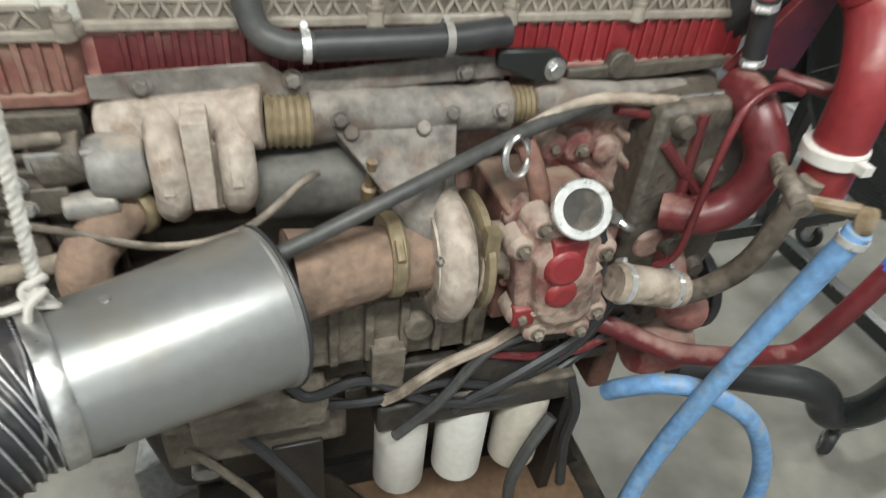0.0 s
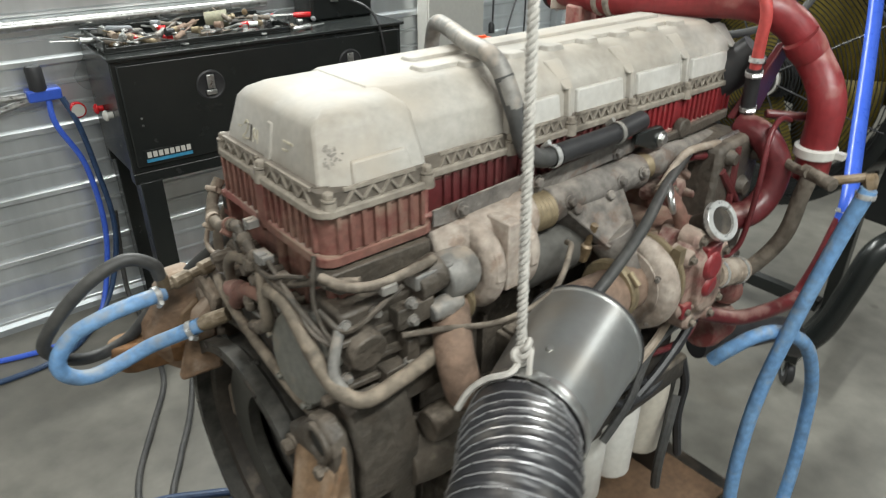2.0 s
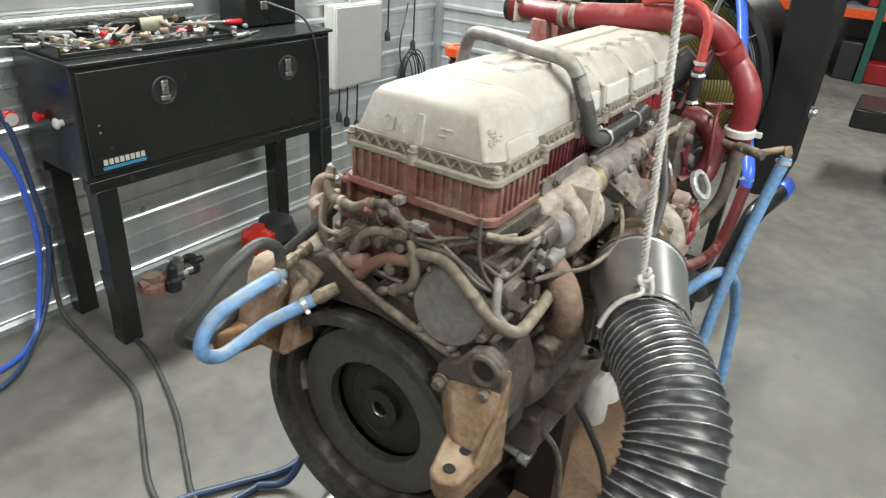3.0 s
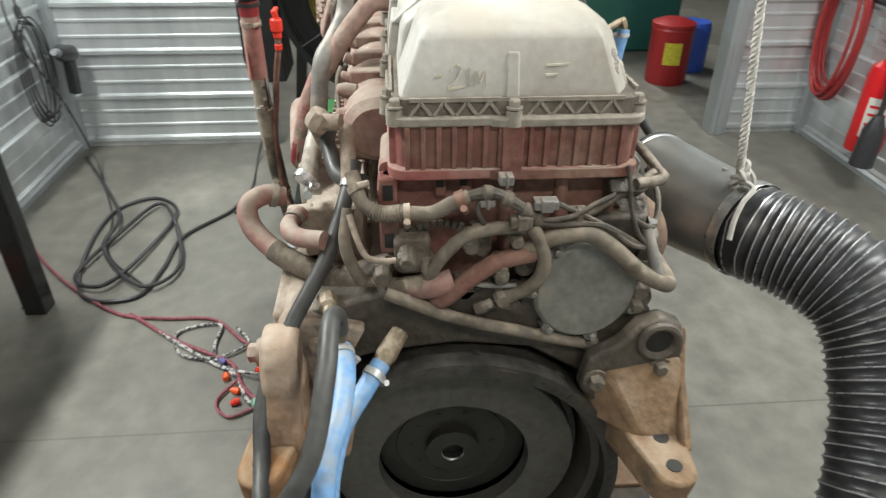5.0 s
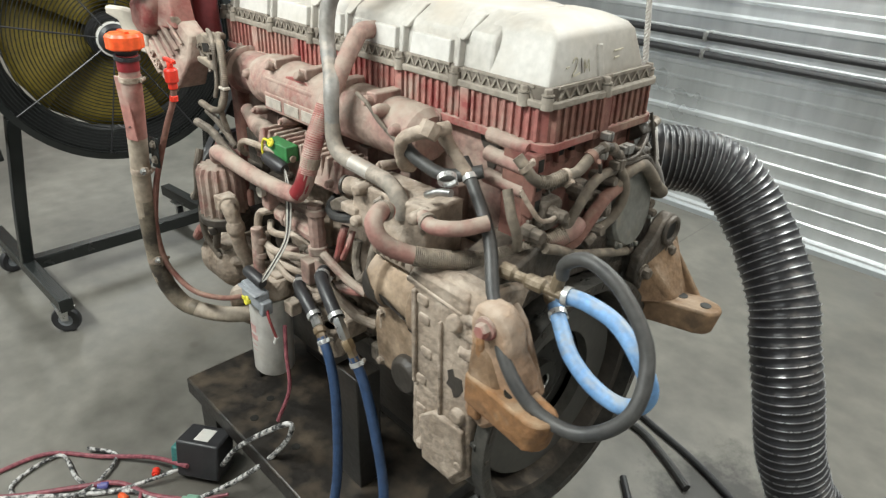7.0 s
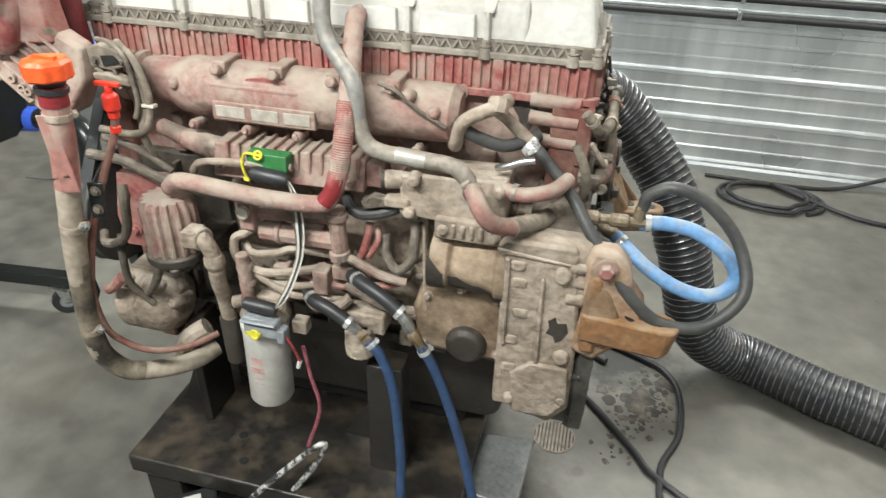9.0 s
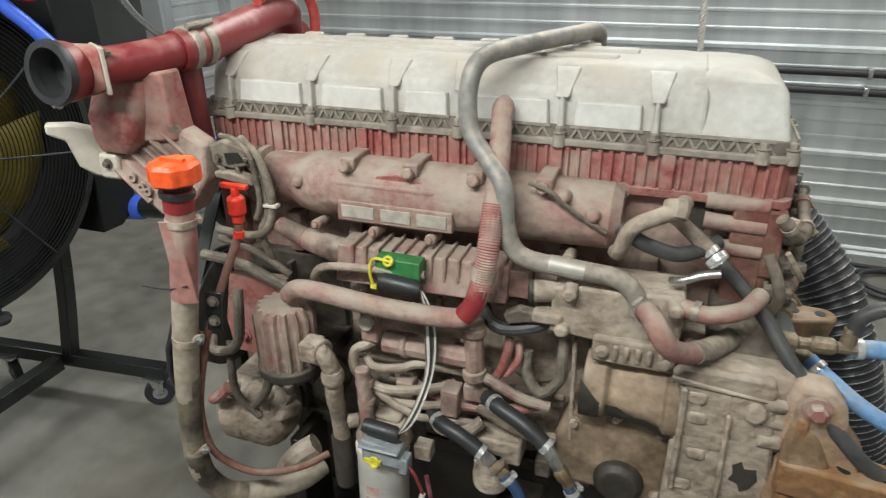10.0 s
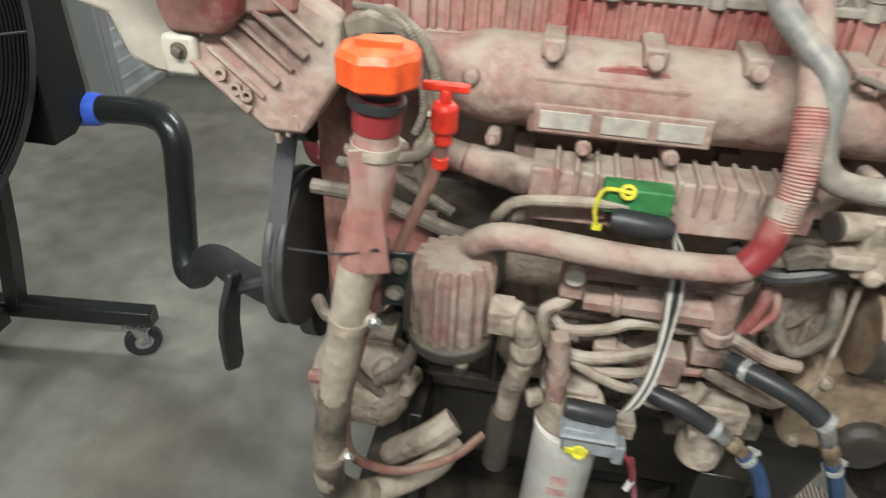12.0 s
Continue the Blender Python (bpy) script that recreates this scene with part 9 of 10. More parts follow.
edge = [top - side * 0.1, top + side * 0.45, top + drop * 0.3 + side * 0.85, top + drop * 0.55 + side * 0.9, top + drop * 0.95 + side * 0.55, top + drop - side * 0.1, top + drop * 0.85 - side * 0.35, top + drop * 0.45 - side * 0.05]
nrm = side.cross(drop).normalized() * 0.008
flap = part("belt_guard", G().loft([[p - nrm for p in edge], [p + nrm for p in edge]]), BLACK, ENG, "stiff black belt guard flap", 0.005)
part("guard_arm", G().tube([(0.78, 0.16, 0.78), (0.85, 0.19, 0.775), (0.905, 0.212, 0.765)], 0.016, 10), BLACK, flap)
part("blue_joint", G().lathe((1.86, -0.50, 0.77), (1.66, -0.50, 0.792), [(0.047, 0), (0.052, 0.05), (0.052, 0.9), (0.046, 1)], 20), RBLUE, fan, "blue joint sleeve")
for x0, y0, x1, y1 in ((1.50, -0.275, 2.45, -0.18), (1.50, 0.665, 2.45, 0.70), (1.99, -0.18, 1.99, 0.655)):
    d = Vector((x1 - x0, y1 - y0, 0))
    m = Matrix.Translation((x0, y0, 0.165)) @ Matrix.Rotation(math.atan2(d.y, d.x), 4, "Z")
    part("frame_bar", G().box(0, d.length, -0.028, 0.028, -0.03, 0.03, m), BLACKMETAL, fan, bevel=0.004)
for x, y, a in ((1.555, -0.262, -0.9), (1.575, 0.665, -0.6), (2.29, -0.185, 1.2), (2.30, 0.695, 0.3)):
    c = Vector((x, y, 0.062))
    ex = Vector((math.cos(a), math.sin(a), 0))
    wheel = part("caster", G().lathe(c - ex * 0.016, c + ex * 0.016, [(0.030, 0), (0.056, 0.0), (0.061, 0.25), (0.061, 0.75), (0.056, 1), (0.030, 1)], 28, cap=False), BLACK, fan, "black rubber caster")
    part("wheel_hub", G().lathe(c - ex * 0.014, c + ex * 0.014, [(0.031, 0), (0.031, 1)], 20), GREYPLASTIC, wheel, "grey wheel hub")
    sd = ex.cross(Vector((0, 0, 1)))
    g = G()
    for s in (-1, 1):
        p = c + ex * (0.021 * s)
        g.hexa([p - sd * 0.014 + ex * (-0.002), p + sd * 0.014 + ex * (-0.002), p + sd * 0.014 + ex * 0.002, p - sd * 0.014 + ex * 0.002,
                p - sd * 0.03 + ex * (-0.002) + Vector((0, 0, 0.07)), p + sd * 0.022 + ex * (-0.002) + Vector((0, 0, 0.07)), p + sd * 0.022 + ex * 0.002 + Vector((0, 0, 0.07)), p - sd * 0.03 + ex * 0.002 + Vector((0, 0, 0.07))])
    g.box(x - 0.045, x + 0.045, y - 0.035, y + 0.035, 0.129, 0.136)
    part("fork", g, STEEL, wheel, "zinc caster fork")

rng = random.Random(21)
vs, n, k = [], 15, 9
for i in range(n):
    for j in range(k):
        a, x = radians(36 + 34 * i / (n - 1)), FC.x - 0.03 + 0.26 * j / (k - 1)
        r = 0.545 + 0.035 * rng.random() + 0.02 * math.sin(i * 1.3) * math.cos(j * 1.7)
        vs.append((x + rng.uniform(-0.008, 0.008), FC.y + r * math.cos(a), FC.z + r * math.sin(a)))
rag = solo("white_rag", G().put(vs, [(i * k + j, i * k + j + 1, (i + 1) * k + j + 1, (i + 1) * k + j) for i in range(n - 1) for j in range(k - 1)]), WHITE, "crumpled white rag draped over the fan drum", "rag")
fold = rag.modifiers.new("thick", "SOLIDIFY")
fold.thickness = 0.004

# ---------------------------------------------------------------- tool chest on its bench
TB = Matrix.Translation((-0.335, 1.765, 0)) @ Matrix.Rotation(radians(-2.0), 4, "Z")
chest = thing("tool_chest", (0.36, 1.97, 0.0), "black steel underbody tool chest on a welded bench frame", "tool chest")
LN, DP = 1.36, 0.44
part("chest_body", G().box(0, LN, 0.0, DP, 0.80, 1.262, TB), BLACKMETAL, chest, "glossy black chest body", 0.006)
part("chest_door", G().box(0.02, LN - 0.02, -0.014, 0.004, 0.825, 1.245, TB), BLACKMETAL, chest, "black drop door", 0.006)
part("lid_lip", G().box(-0.008, LN + 0.008, -0.022, DP, 1.262, 1.276, TB), BLACKMETAL, chest, bevel=0.003)
for x in (0.375, 1.055):
    g = G().lathe(TB @ Vector((x, -0.014, 1.12)), TB @ Vector((x, -0.020, 1.12)), [(0.062, 0), (0.062, 0.5), (0.056, 1.0), (0.046, 0.2)], 32)
    lt = part("paddle_latch", g, BLACK, chest, "black round recessed latch")
    g = G().box(x - 0.016, x + 0.016, -0.026, -0.016, 1.105, 1.165, TB)
    g.box(x - 0.026, x + 0.018, -0.034, -0.018, 1.082, 1.104, TB)
    part("latch_lever", g, STEEL, lt, "chrome latch lever", 0.004)
g = G().box(0.055, 0.255, -0.0165, -0.014, 0.842, 0.898, TB)
lb = part("maker_plate", g, BLACKMETAL, chest, "black maker's plate with white bars over a blue band", 0.001)
g = G().box(0.06, 0.25, -0.0180, -0.0165, 0.844, 0.858, TB)
part("plate_band", g, grime("sky_blue_print", (0.05, 0.30, 0.50), (0.05, 0.26, 0.45), 0.4, scale=20, bump=0.0), lb)
g = G()
for k in range(8):
    g.box(0.066 + k * 0.0232, 0.083 + k * 0.0232, -0.0180, -0.0165, 0.864, 0.888, TB)
each_part("plate_bar", g, WHITE, lb)
for x, y, z in ((0.075, -0.015, 1.03), (0.075, -0.015, 1.0)):
    part("rivet", G().lathe(TB @ Vector((x, y, z)), TB @ Vector((x, y - 0.003, z)), [(0.005, 0), (0.003, 1)], 8), STEEL, chest)
for x, y in ((0.06, 0.03), (0.06, DP - 0.03), (LN - 0.05, 0.03), (LN - 0.05, DP - 0.03)):
    part("bench_leg", G().box(x - 0.045, x + 0.045, y - 0.045, y + 0.045, 0.0, 0.76, TB), BLACKMETAL, chest, bevel=0.004)
for y in (0.03, DP - 0.03):
    part("bench_rail", G().box(0.0, LN, y - 0.03, y + 0.03, 0.75, 0.80, TB), BLACKMETAL, chest, bevel=0.004)
for k, z in enumerate((1.03, 1.02)):
    g = G().lathe(TB @ Vector((-0.002, 0.11 + 0.16 * k, z)), TB @ Vector((-0.04, 0.11 + 0.16 * k, z)), [(0.013, 0), (0.013, 0.5), (0.022, 0.6), (0.022, 0.8), (0.012, 1)], 14)
    part("air_knob", g, EXTRED if k else WHITE, chest)
# tray and loose tools on top
tray = thing("parts_tray", tuple(TB @ Vector((0.35, 0.2, 1.276))), "black shallow tray full of loose sockets and pliers", "tray")
g = G().box(0.01, 0.80, 0.06, 0.42, 1.276, 1.284, TB)
g.box(0.01, 0.02, 0.06, 0.42, 1.284, 1.325, TB)
g.box(0.79, 0.80, 0.06, 0.42, 1.284, 1.315, TB)
g.box(0.01, 0.80, 0.41, 0.42, 1.284, 1.325, TB)
g.box(0.01, 0.80, 0.06, 0.07, 1.284, 1.30, TB)
part("tray_shell", g, BLACKMETAL, tray, bevel=0.002)
rnd = random.Random(7)
TOOLMATS = (STEEL, STEEL, GREYPIPE, BRASS, EXTRED, BLACK, BROWN, STEEL, GOLD, TAN, GREYPLASTIC, TURBORUST)
for k in range(95):
    x, y = rnd.uniform(0.03, 0.78) if k < 62 else rnd.uniform(0.04, 1.02), rnd.uniform(0.08, 0.40) if k < 62 else rnd.uniform(0.03, 0.38)
    z = 1.287 + (rnd.uniform(0.0, 0.03) if x < 0.78 and k < 62 else -0.008)
    a = rnd.uniform(0, math.pi)
    m = TB @ Matrix.Translation((x, y, z)) @ Matrix.Rotation(a, 4, "Z") @ Matrix.Rotation(rnd.uniform(-0.2, 0.2), 4, "Y")
    mt = TOOLMATS[rnd.randrange(len(TOOLMATS))]
    kind = rnd.randrange(4)
    g = G()
    if kind == 0:
        r, h = rnd.uniform(0.010, 0.017), rnd.uniform(0.03, 0.05)
        g.lathe(m @ Vector((0, 0, r)), m @ Vector((h, 0, r)), [(r * 0.7, 0), (r, 0.0), (r, 0.5), (r * 0.85, 0.55), (r * 0.85, 1), (r * 0.5, 1)], 14)
        nm, lab = "socket", "loose socket among the tools"
    elif kind == 1:
        h = rnd.uniform(0.09, 0.18)
        g.box(0, h, -0.005, 0.005, 0.002, 0.008, m)
        g.ring(m @ Vector((h + 0.008, 0, 0.005)), m.to_3x3() @ Vector((0, 0, 1)), 0.010, 0.004, 16, 6)
        g.ring(m @ Vector((-0.008, 0, 0.005)), m.to_3x3() @ Vector((0, 0, 1)), 0.009, 0.004, 16, 6)
        nm, lab, mt = "spanner", "steel spanner lying among the tools", STEEL
    elif kind == 2:
        h = rnd.uniform(0.07, 0.12)
        g.lathe(m @ Vector((0, 0, 0.012)), m @ Vector((h, 0, 0.012)), [(0.007, 0), (0.012, 0.1), (0.011, 0.5), (0.013, 0.9), (0.006, 1)], 10)
        g.lathe(m @ Vector((h, 0, 0.012)), m @ Vector((h + 0.10, 0, 0.012)), [(0.003, 0), (0.003, 0.95), (0.001, 1)], 8)
        nm, lab = "screwdriver", "screwdriver lying among the tools"
    else:
        s = rnd.uniform(0.02, 0.04)
        g.lathe(m @ Vector((-s / 2, 0, 0.011)), m @ Vector((s / 2, 0, 0.011)), [(0.008, 0), (0.015, 0.15), (0.015, 0.45), (0.009, 0.5), (0.009, 1)], 6)
        nm, lab = "pipe_fitting", "loose threaded fitting among the tools"
    solo(nm, g, mt, lab, nm.replace("_", " "), "loose tools")
g = G().lathe(TB @ Vector((0.52, 0.34, 1.315)), TB @ Vector((0.61, 0.30, 1.325)), [(0.036, 0), (0.036, 1), (0.030, 1), (0.030, 0.05)], 24)
solo("pipe_offcut", g, grime("olive_tube", (0.26, 0.25, 0.17), (0.2, 0.19, 0.13), 0.6), "short olive pipe offcut lying on the tools", "pipe")
g = G().tube([TB @ Vector(p) for p in ((0.74, 0.30, 1.315), (0.86, 0.28, 1.312), (0.93, 0.265, 1.31))], 0.006, 8)
rat = thing("ratchet", tuple(TB @ Vector((0.92, 0.265, 1.30))), "long chrome ratchet with a red rubber grip", "ratchet")
part("shaft", g, STEEL, rat, "chrome shaft")
g = G().lathe(TB @ Vector((0.92, 0.265, 1.31)), TB @ Vector((1.06, 0.24, 1.306)), [(0.010, 0), (0.013, 0.1), (0.013, 0.9), (0.009, 1)], 12)
part("grip", g, EXTRED, rat, "red rubber grip")
g = G().box(1.00, 1.34, 0.22, 0.42, 1.276, 1.46, TB)
cs = thing("tool_case", tuple(TB @ Vector((1.17, 0.32, 1.276))), "black plastic tool case standing on the chest", "case")
part("case_body", g, BLACKMETAL, cs, bevel=0.012)
part("case_latch", G().box(1.10, 1.14, 0.208, 0.221, 1.36, 1.40, TB), STEEL, cs, bevel=0.003)
solo("charger_cable", G().tube([TB @ Vector(p) for p in ((1.10, 0.16, 1.40), (1.20, 0.02, 1.34), (1.235, -0.03, 1.20), (1.25, -0.035, 1.0), (1.26, -0.03, 0.7), (1.28, 0.0, 0.2), (1.30, 0.1, 0.012))], 0.006, 8), BLACK, "thin black cable hanging over the chest", "cable")
# clutter under the bench
for k, (x, y, z, r, mt) in enumerate(((0.05, 2.08, 0.0, 0.07, REDDUST), (0.18, 2.05, 0.0, 0.06, STEEL), (0.30, 2.10, 0.0, 0.05, BLACK), (0.12, 2.0, 0.0, 0.04, BLACK))):
    g = G().lathe((x, y, z), (x, y, z + 0.10 + 0.05 * (k % 2)), [(r, 0), (r, 0.4), (r * 0.6, 0.5), (r * 0.7, 0.9), (r * 0.3, 1)], 18)
    g.cyl((x - r, y, z + 0.05), (x + r * 1.3, y - 0.02, z + 0.06), r * 0.4, seg=12)
    solo("old_pump", g, mt, "old greasy pump part lying under the bench", "pump")
solo("red_jug", G().lathe((0.72, 2.02, 0.0), (0.72, 2.02, 0.15), [(0.09, 0), (0.10, 0.1), (0.10, 0.7), (0.04, 0.9), (0.04, 1)], 24), REDPLASTIC, "red plastic oil jug under the bench", "jug")
solo("black_bag", G().lathe((0.86, 2.02, 0.0), (0.86, 2.02, 0.16), [(0.11, 0), (0.13, 0.3), (0.10, 0.9), (0.05, 1)], 20), BLACK, "black rubber mat roll under the bench", "bag")

# ---------------------------------------------------------------- on the walls
# air preparation unit
au = thing("air_regulator", (-0.50, 2.20, 1.10), "blue air regulator with gauge and black filter on the wall", "regulator")
part("regulator_body", G().box(-0.575, -0.445, 2.15, 2.225, 1.055, 1.105), RBLUE, au, "blue regulator body", 0.008)
part("filter_bowl", G().lathe((-0.525, 2.175, 1.10), (-0.525, 2.175, 1.20), [(0.033, 0), (0.033, 0.9), (0.028, 1)], 20), BLACK, au, "black knob")
g = G().lathe((-0.405, 2.17, 1.0), (-0.405, 2.135, 1.0), [(0.03, 0), (0.034, 0.3), (0.034, 0.9), (0.03, 1)], 24)
gg = part("pressure_gauge", g, EXTRED, au, "red rimmed round gauge")
part("gauge_face", G().lathe((-0.405, 2.136, 1.0), (-0.405, 2.1335, 1.0), [(0.027, 0), (0.027, 1)], 24), WHITE, gg, "white gauge face")
each_part("pipe_nipple", G().cyl((-0.70, 2.19, 1.03), (-0.57, 2.19, 1.06), 0.014, seg=10).cyl((-0.72, 2.19, 1.08), (-0.575, 2.19, 1.08), 0.014, seg=10).cyl((-0.445, 2.18, 1.02), (-0.41, 2.17, 1.01), 0.012, seg=10), STEEL, au, "steel nipples")
for k, (x, y) in enumerate(((-0.50, 2.17), (-0.45, 2.16))):
    solo("air_hose", G().tube([(x, y, 1.06), (x + 0.03 * k, y - 0.02, 0.95), (-0.43 + 0.035 * k, y - 0.02, 0.75), (-0.42 + 0.04 * k, y - 0.03, 0.45), (-0.48 + 0.03 * k, y - 0.05, 0.18), (-0.58, y - 0.12, 0.03), (-0.80, y - 0.2 - 0.1 * k, 0.014), (-1.2, y - 0.1 - 0.2 * k, 0.013)], 0.0125, 10), DBLUE if k else RBLUE, "blue air hose hanging from the regulator", "hose", "air hoses")
solo("wall_pipe", G().cyl((X0, 2.19, 1.355), (0.55, 2.19, 1.355), 0.022, seg=14), STEEL, "galvanised air pipe along the wall", "pipe")
# electrical box and its cords
eb = thing("electrical_box", (1.77, 2.22, 1.03), "cream steel electrical box fixed to the wall", "electrical box")
part("box_body", G().box(1.54, 2.0, 2.15, 2.24, 0.78, 1.29), WHITE, eb, bevel=0.004)
part("box_door", G().box(1.55, 1.99, 2.142, 2.151, 0.79, 1.28), WHITE, eb, bevel=0.003)
part("conduit", G().cyl((1.75, 2.21, 1.28), (1.75, 2.21, 4.0), 0.016, seg=10), TRIM, eb)
for k, (x, z0) in enumerate(((2.12, 1.02), (2.42, 0.92), (1.62, 0.55), (1.70, 0.5), (1.80, 0.45))):
    g = G().tube([(x + 0.02, 2.21, 1.9 if k < 2 else 0.79), (x + 0.01, 2.20, (z0 + 1.2) / 2 if k < 2 else 0.7), (x - 0.01, 2.19, z0 + 0.06)], 0.006, 8)
    g.lathe((x - 0.01, 2.19, z0 + 0.07), (x - 0.012, 2.185, z0), [(0.009, 0), (0.02, 0.3), (0.02, 1)], 12)
    solo("hanging_plug", g, BLACK, "black plug hanging on its cord", "plug", "hanging plugs")
for k in range(7):
    y0 = 2.20 - 0.012 * (k % 3)
    c = Vector((2.32 + 0.012 * k, y0, 0.62 + 0.02 * (k % 3)))
    pts = [c + Vector(((0.10 + 0.008 * k) * math.cos(a), -0.02 - 0.004 * k, (0.26 + 0.012 * (k % 4)) * math.sin(a))) for a in [i * math.tau / 14 for i in range(15)]]
    solo("coiled_cord", G().tube(pts, 0.005, 6, 4), BLACK, "loop of black extension cord hung on the wall", "cord", "coiled cords")
solo("extension_cord", G().tube([(2.35, 2.20, 1.25), (2.2, 2.14, 0.9), (2.42, 2.10, 0.45), (2.40, 2.0, 0.10), (2.2, 1.9, 0.006), (1.80, 1.72, 0.006), (1.40, 1.60, 0.006), (1.12, 1.35, 0.006)], 0.0055, 8), BLACK, "black cord running down the wall to the floor", "cord")
# hot air gun on the wall
hg = thing("heat_gun", (2.66, 2.18, 0.55), "black and grey heat gun hanging on the wall by the corner", "heat gun")
part("gun_body", G().lathe((2.52, 2.10, 0.70), (2.74, 2.12, 0.64), [(0.03, 0), (0.05, 0.3), (0.05, 0.9), (0.035, 1)], 18), BLACK, hg)
part("gun_handle", G().hexa([(2.62, 2.10, 0.42), (2.70, 2.10, 0.40), (2.72, 2.16, 0.40), (2.64, 2.16, 0.42), (2.63, 2.09, 0.66), (2.72, 2.09, 0.64), (2.72, 2.14, 0.64), (2.63, 2.14, 0.66)]), BLACK, hg, bevel=0.012)
part("gun_nozzle", G().lathe((2.52, 2.10, 0.70), (2.46, 2.09, 0.72), [(0.028, 0), (0.018, 1)], 14), GREYPLASTIC, hg)
part("gun_hook", G().cyl((2.64, 2.14, 0.66), (2.64, 2.26, 0.67), 0.008, seg=8), STEEL, hg)
# pair of dark pipes on the south wall
for z in (1.085, 0.985):
    p = thing("wall_conduit", (0.0, YN + 0.05, z), "dark rubber service pipe clipped along the steel wall", "pipe", "wall pipes")
    part("pipe_run", G().cyl((X0, YN + 0.055, z), (X1 - 0.1, YN + 0.055, z), 0.021, seg=14), BLACK, p)
    for x in (-3.0, -1.28, 0.50, 2.1):
        part("clip", G().box(x - 0.012, x + 0.012, YN, YN + 0.082, z - 0.026, z + 0.03), STEEL, p, bevel=0.004)
# extinguisher
ex = thing("fire_extinguisher", (2.02, -2.63, 0.16), "red fire extinguisher with a white label hung on the steel wall", "extinguisher")
part("cylinder", G().lathe((2.02, -2.625, 0.15), (2.02, -2.625, 0.63), [(0.05, 0), (0.083, 0.03), (0.085, 0.08), (0.085, 0.82), (0.075, 0.91), (0.03, 0.98), (0.022, 1)], 32), EXTRED, ex, "glossy red cylinder")
part("label", G().put([(2.02 + 0.0858 * math.cos(2.0 + 0.16 * k), -2.625 + 0.0858 * math.sin(2.0 + 0.16 * k), z) for z in (0.25, 0.45) for k in range(10)], [(k, k + 1, 11 + k, 10 + k) for k in range(9)]), WHITE, ex, "white instruction label")
g = G()
for z in (0.28, 0.31, 0.36, 0.40):
    g.put([(2.02 + 0.0864 * math.cos(2.15 + 0.14 * k), -2.625 + 0.0864 * math.sin(2.15 + 0.14 * k), zz) for zz in (z, z + 0.014) for k in range(8)], [(k, k + 1, 9 + k, 8 + k) for k in range(7)])
each_part("label_bar", g, EXTRED, ex)
part("valve", G().lathe((2.02, -2.625, 0.62), (2.02, -2.625, 0.69), [(0.024, 0), (0.024, 0.6), (0.015, 1)], 14), BLACK, ex)
part("lever", G().hexa([(1.99, -2.58, 0.68), (2.03, -2.58, 0.68), (2.03, -2.66, 0.68), (1.99, -2.66, 0.68), (1.97, -2.52, 0.72), (2.02, -2.52, 0.72), (2.03, -2.66, 0.70), (1.99, -2.66, 0.70)]), STEEL, ex, bevel=0.002)
part("discharge_hose", G().tube([(2.00, -2.60, 0.66), (1.94, -2.57, 0.63), (1.90, -2.56, 0.50), (1.895, -2.56, 0.38)], 0.013, 10), BLACK, ex)
part("horn", G().lathe((1.895, -2.56, 0.39), (1.90, -2.555, 0.13), [(0.02, 0), (0.05, 0.3), (0.056, 1)], 18), BLACK, ex, "black discharge horn")
part("wall_hook", G().box(1.99, 2.05, -2.72, -2.65, 0.58, 0.63), STEEL, ex, bevel=0.003)
grown = Matrix.Translation((1.99, -2.60, 0.20)) @ Matrix.Scale(1.16, 4) @ Matrix.Translation((-2.02, 2.625, -0.15))
for ob in ex.children_recursive:
    ob.data.transform(grown)
# red hose reel
rh = thing("red_air_hose", (2.60, -2.66, 0.65), "coiled red rubber air hose hung on the steel wall", "hose")
for k in range(8):
    pts = [Vector((2.58 + (0.17 + 0.012 * (k % 4)) * math.cos(a), YN + 0.06 + 0.018 * (k % 5), 0.78 + (0.36 + 0.025 * (k % 3) + 0.01 * k) * math.sin(a))) for a in [i * math.tau / 18 + 0.3 * k for i in range(19)]]
    part("coil", G().tube(pts, 0.011, 8, 4), grime("dark_red_hose", (0.36, 0.03, 0.03), (0.28, 0.03, 0.03), 0.45, scale=12) if k == 0 else bpy.data.materials["dark_red_hose"], rh)
part("hook", G().tube([(2.58, YN, 1.12), (2.58, YN + 0.18, 1.12), (2.58, YN + 0.2, 1.18)], 0.012, 8), STEEL, rh)

# ---------------------------------------------------------------- on the floor
solo("black_air_hose", G().tube([(1.95, 1.05, 0.012), (1.80, 1.10, 0.010), (1.55, 1.28, 0.010), (1.25, 1.30, 0.010), (1.02, 1.36, 0.011), (1.05, 1.60, 0.012), (1.45, 1.72, 0.012), (1.85, 1.72, 0.012), (2.0, 1.55, 0.012), (1.82, 1.38, 0.014), (1.40, 1.42, 0.022), (1.10, 1.52, 0.030), (1.20, 1.68, 0.026), (1.60, 1.60, 0.028), (1.90, 1.50, 0.026), (1.70, 1.36, 0.030), (1.25, 1.22, 0.026), (1.08, 1.35, 0.034), (1.40, 1.62, 0.042), (1.75, 1.66, 0.030), (2.2, 1.9, 0.012), (2.6, 2.15, 0.012)], 0.0095, 8, 8), BLACK, "tangled black air hose lying on the concrete", "hose")
solo("black_air_hose", G().tube([(2.80, 1.00, 0.7), (2.75, 1.02, 0.2), (2.5, 1.05, 0.012), (2.1, 1.02, 0.010), (1.80, 1.06, 0.010)], 0.0075, 8, 8), BLACK, "black cord running from the door post across the floor", "cord")
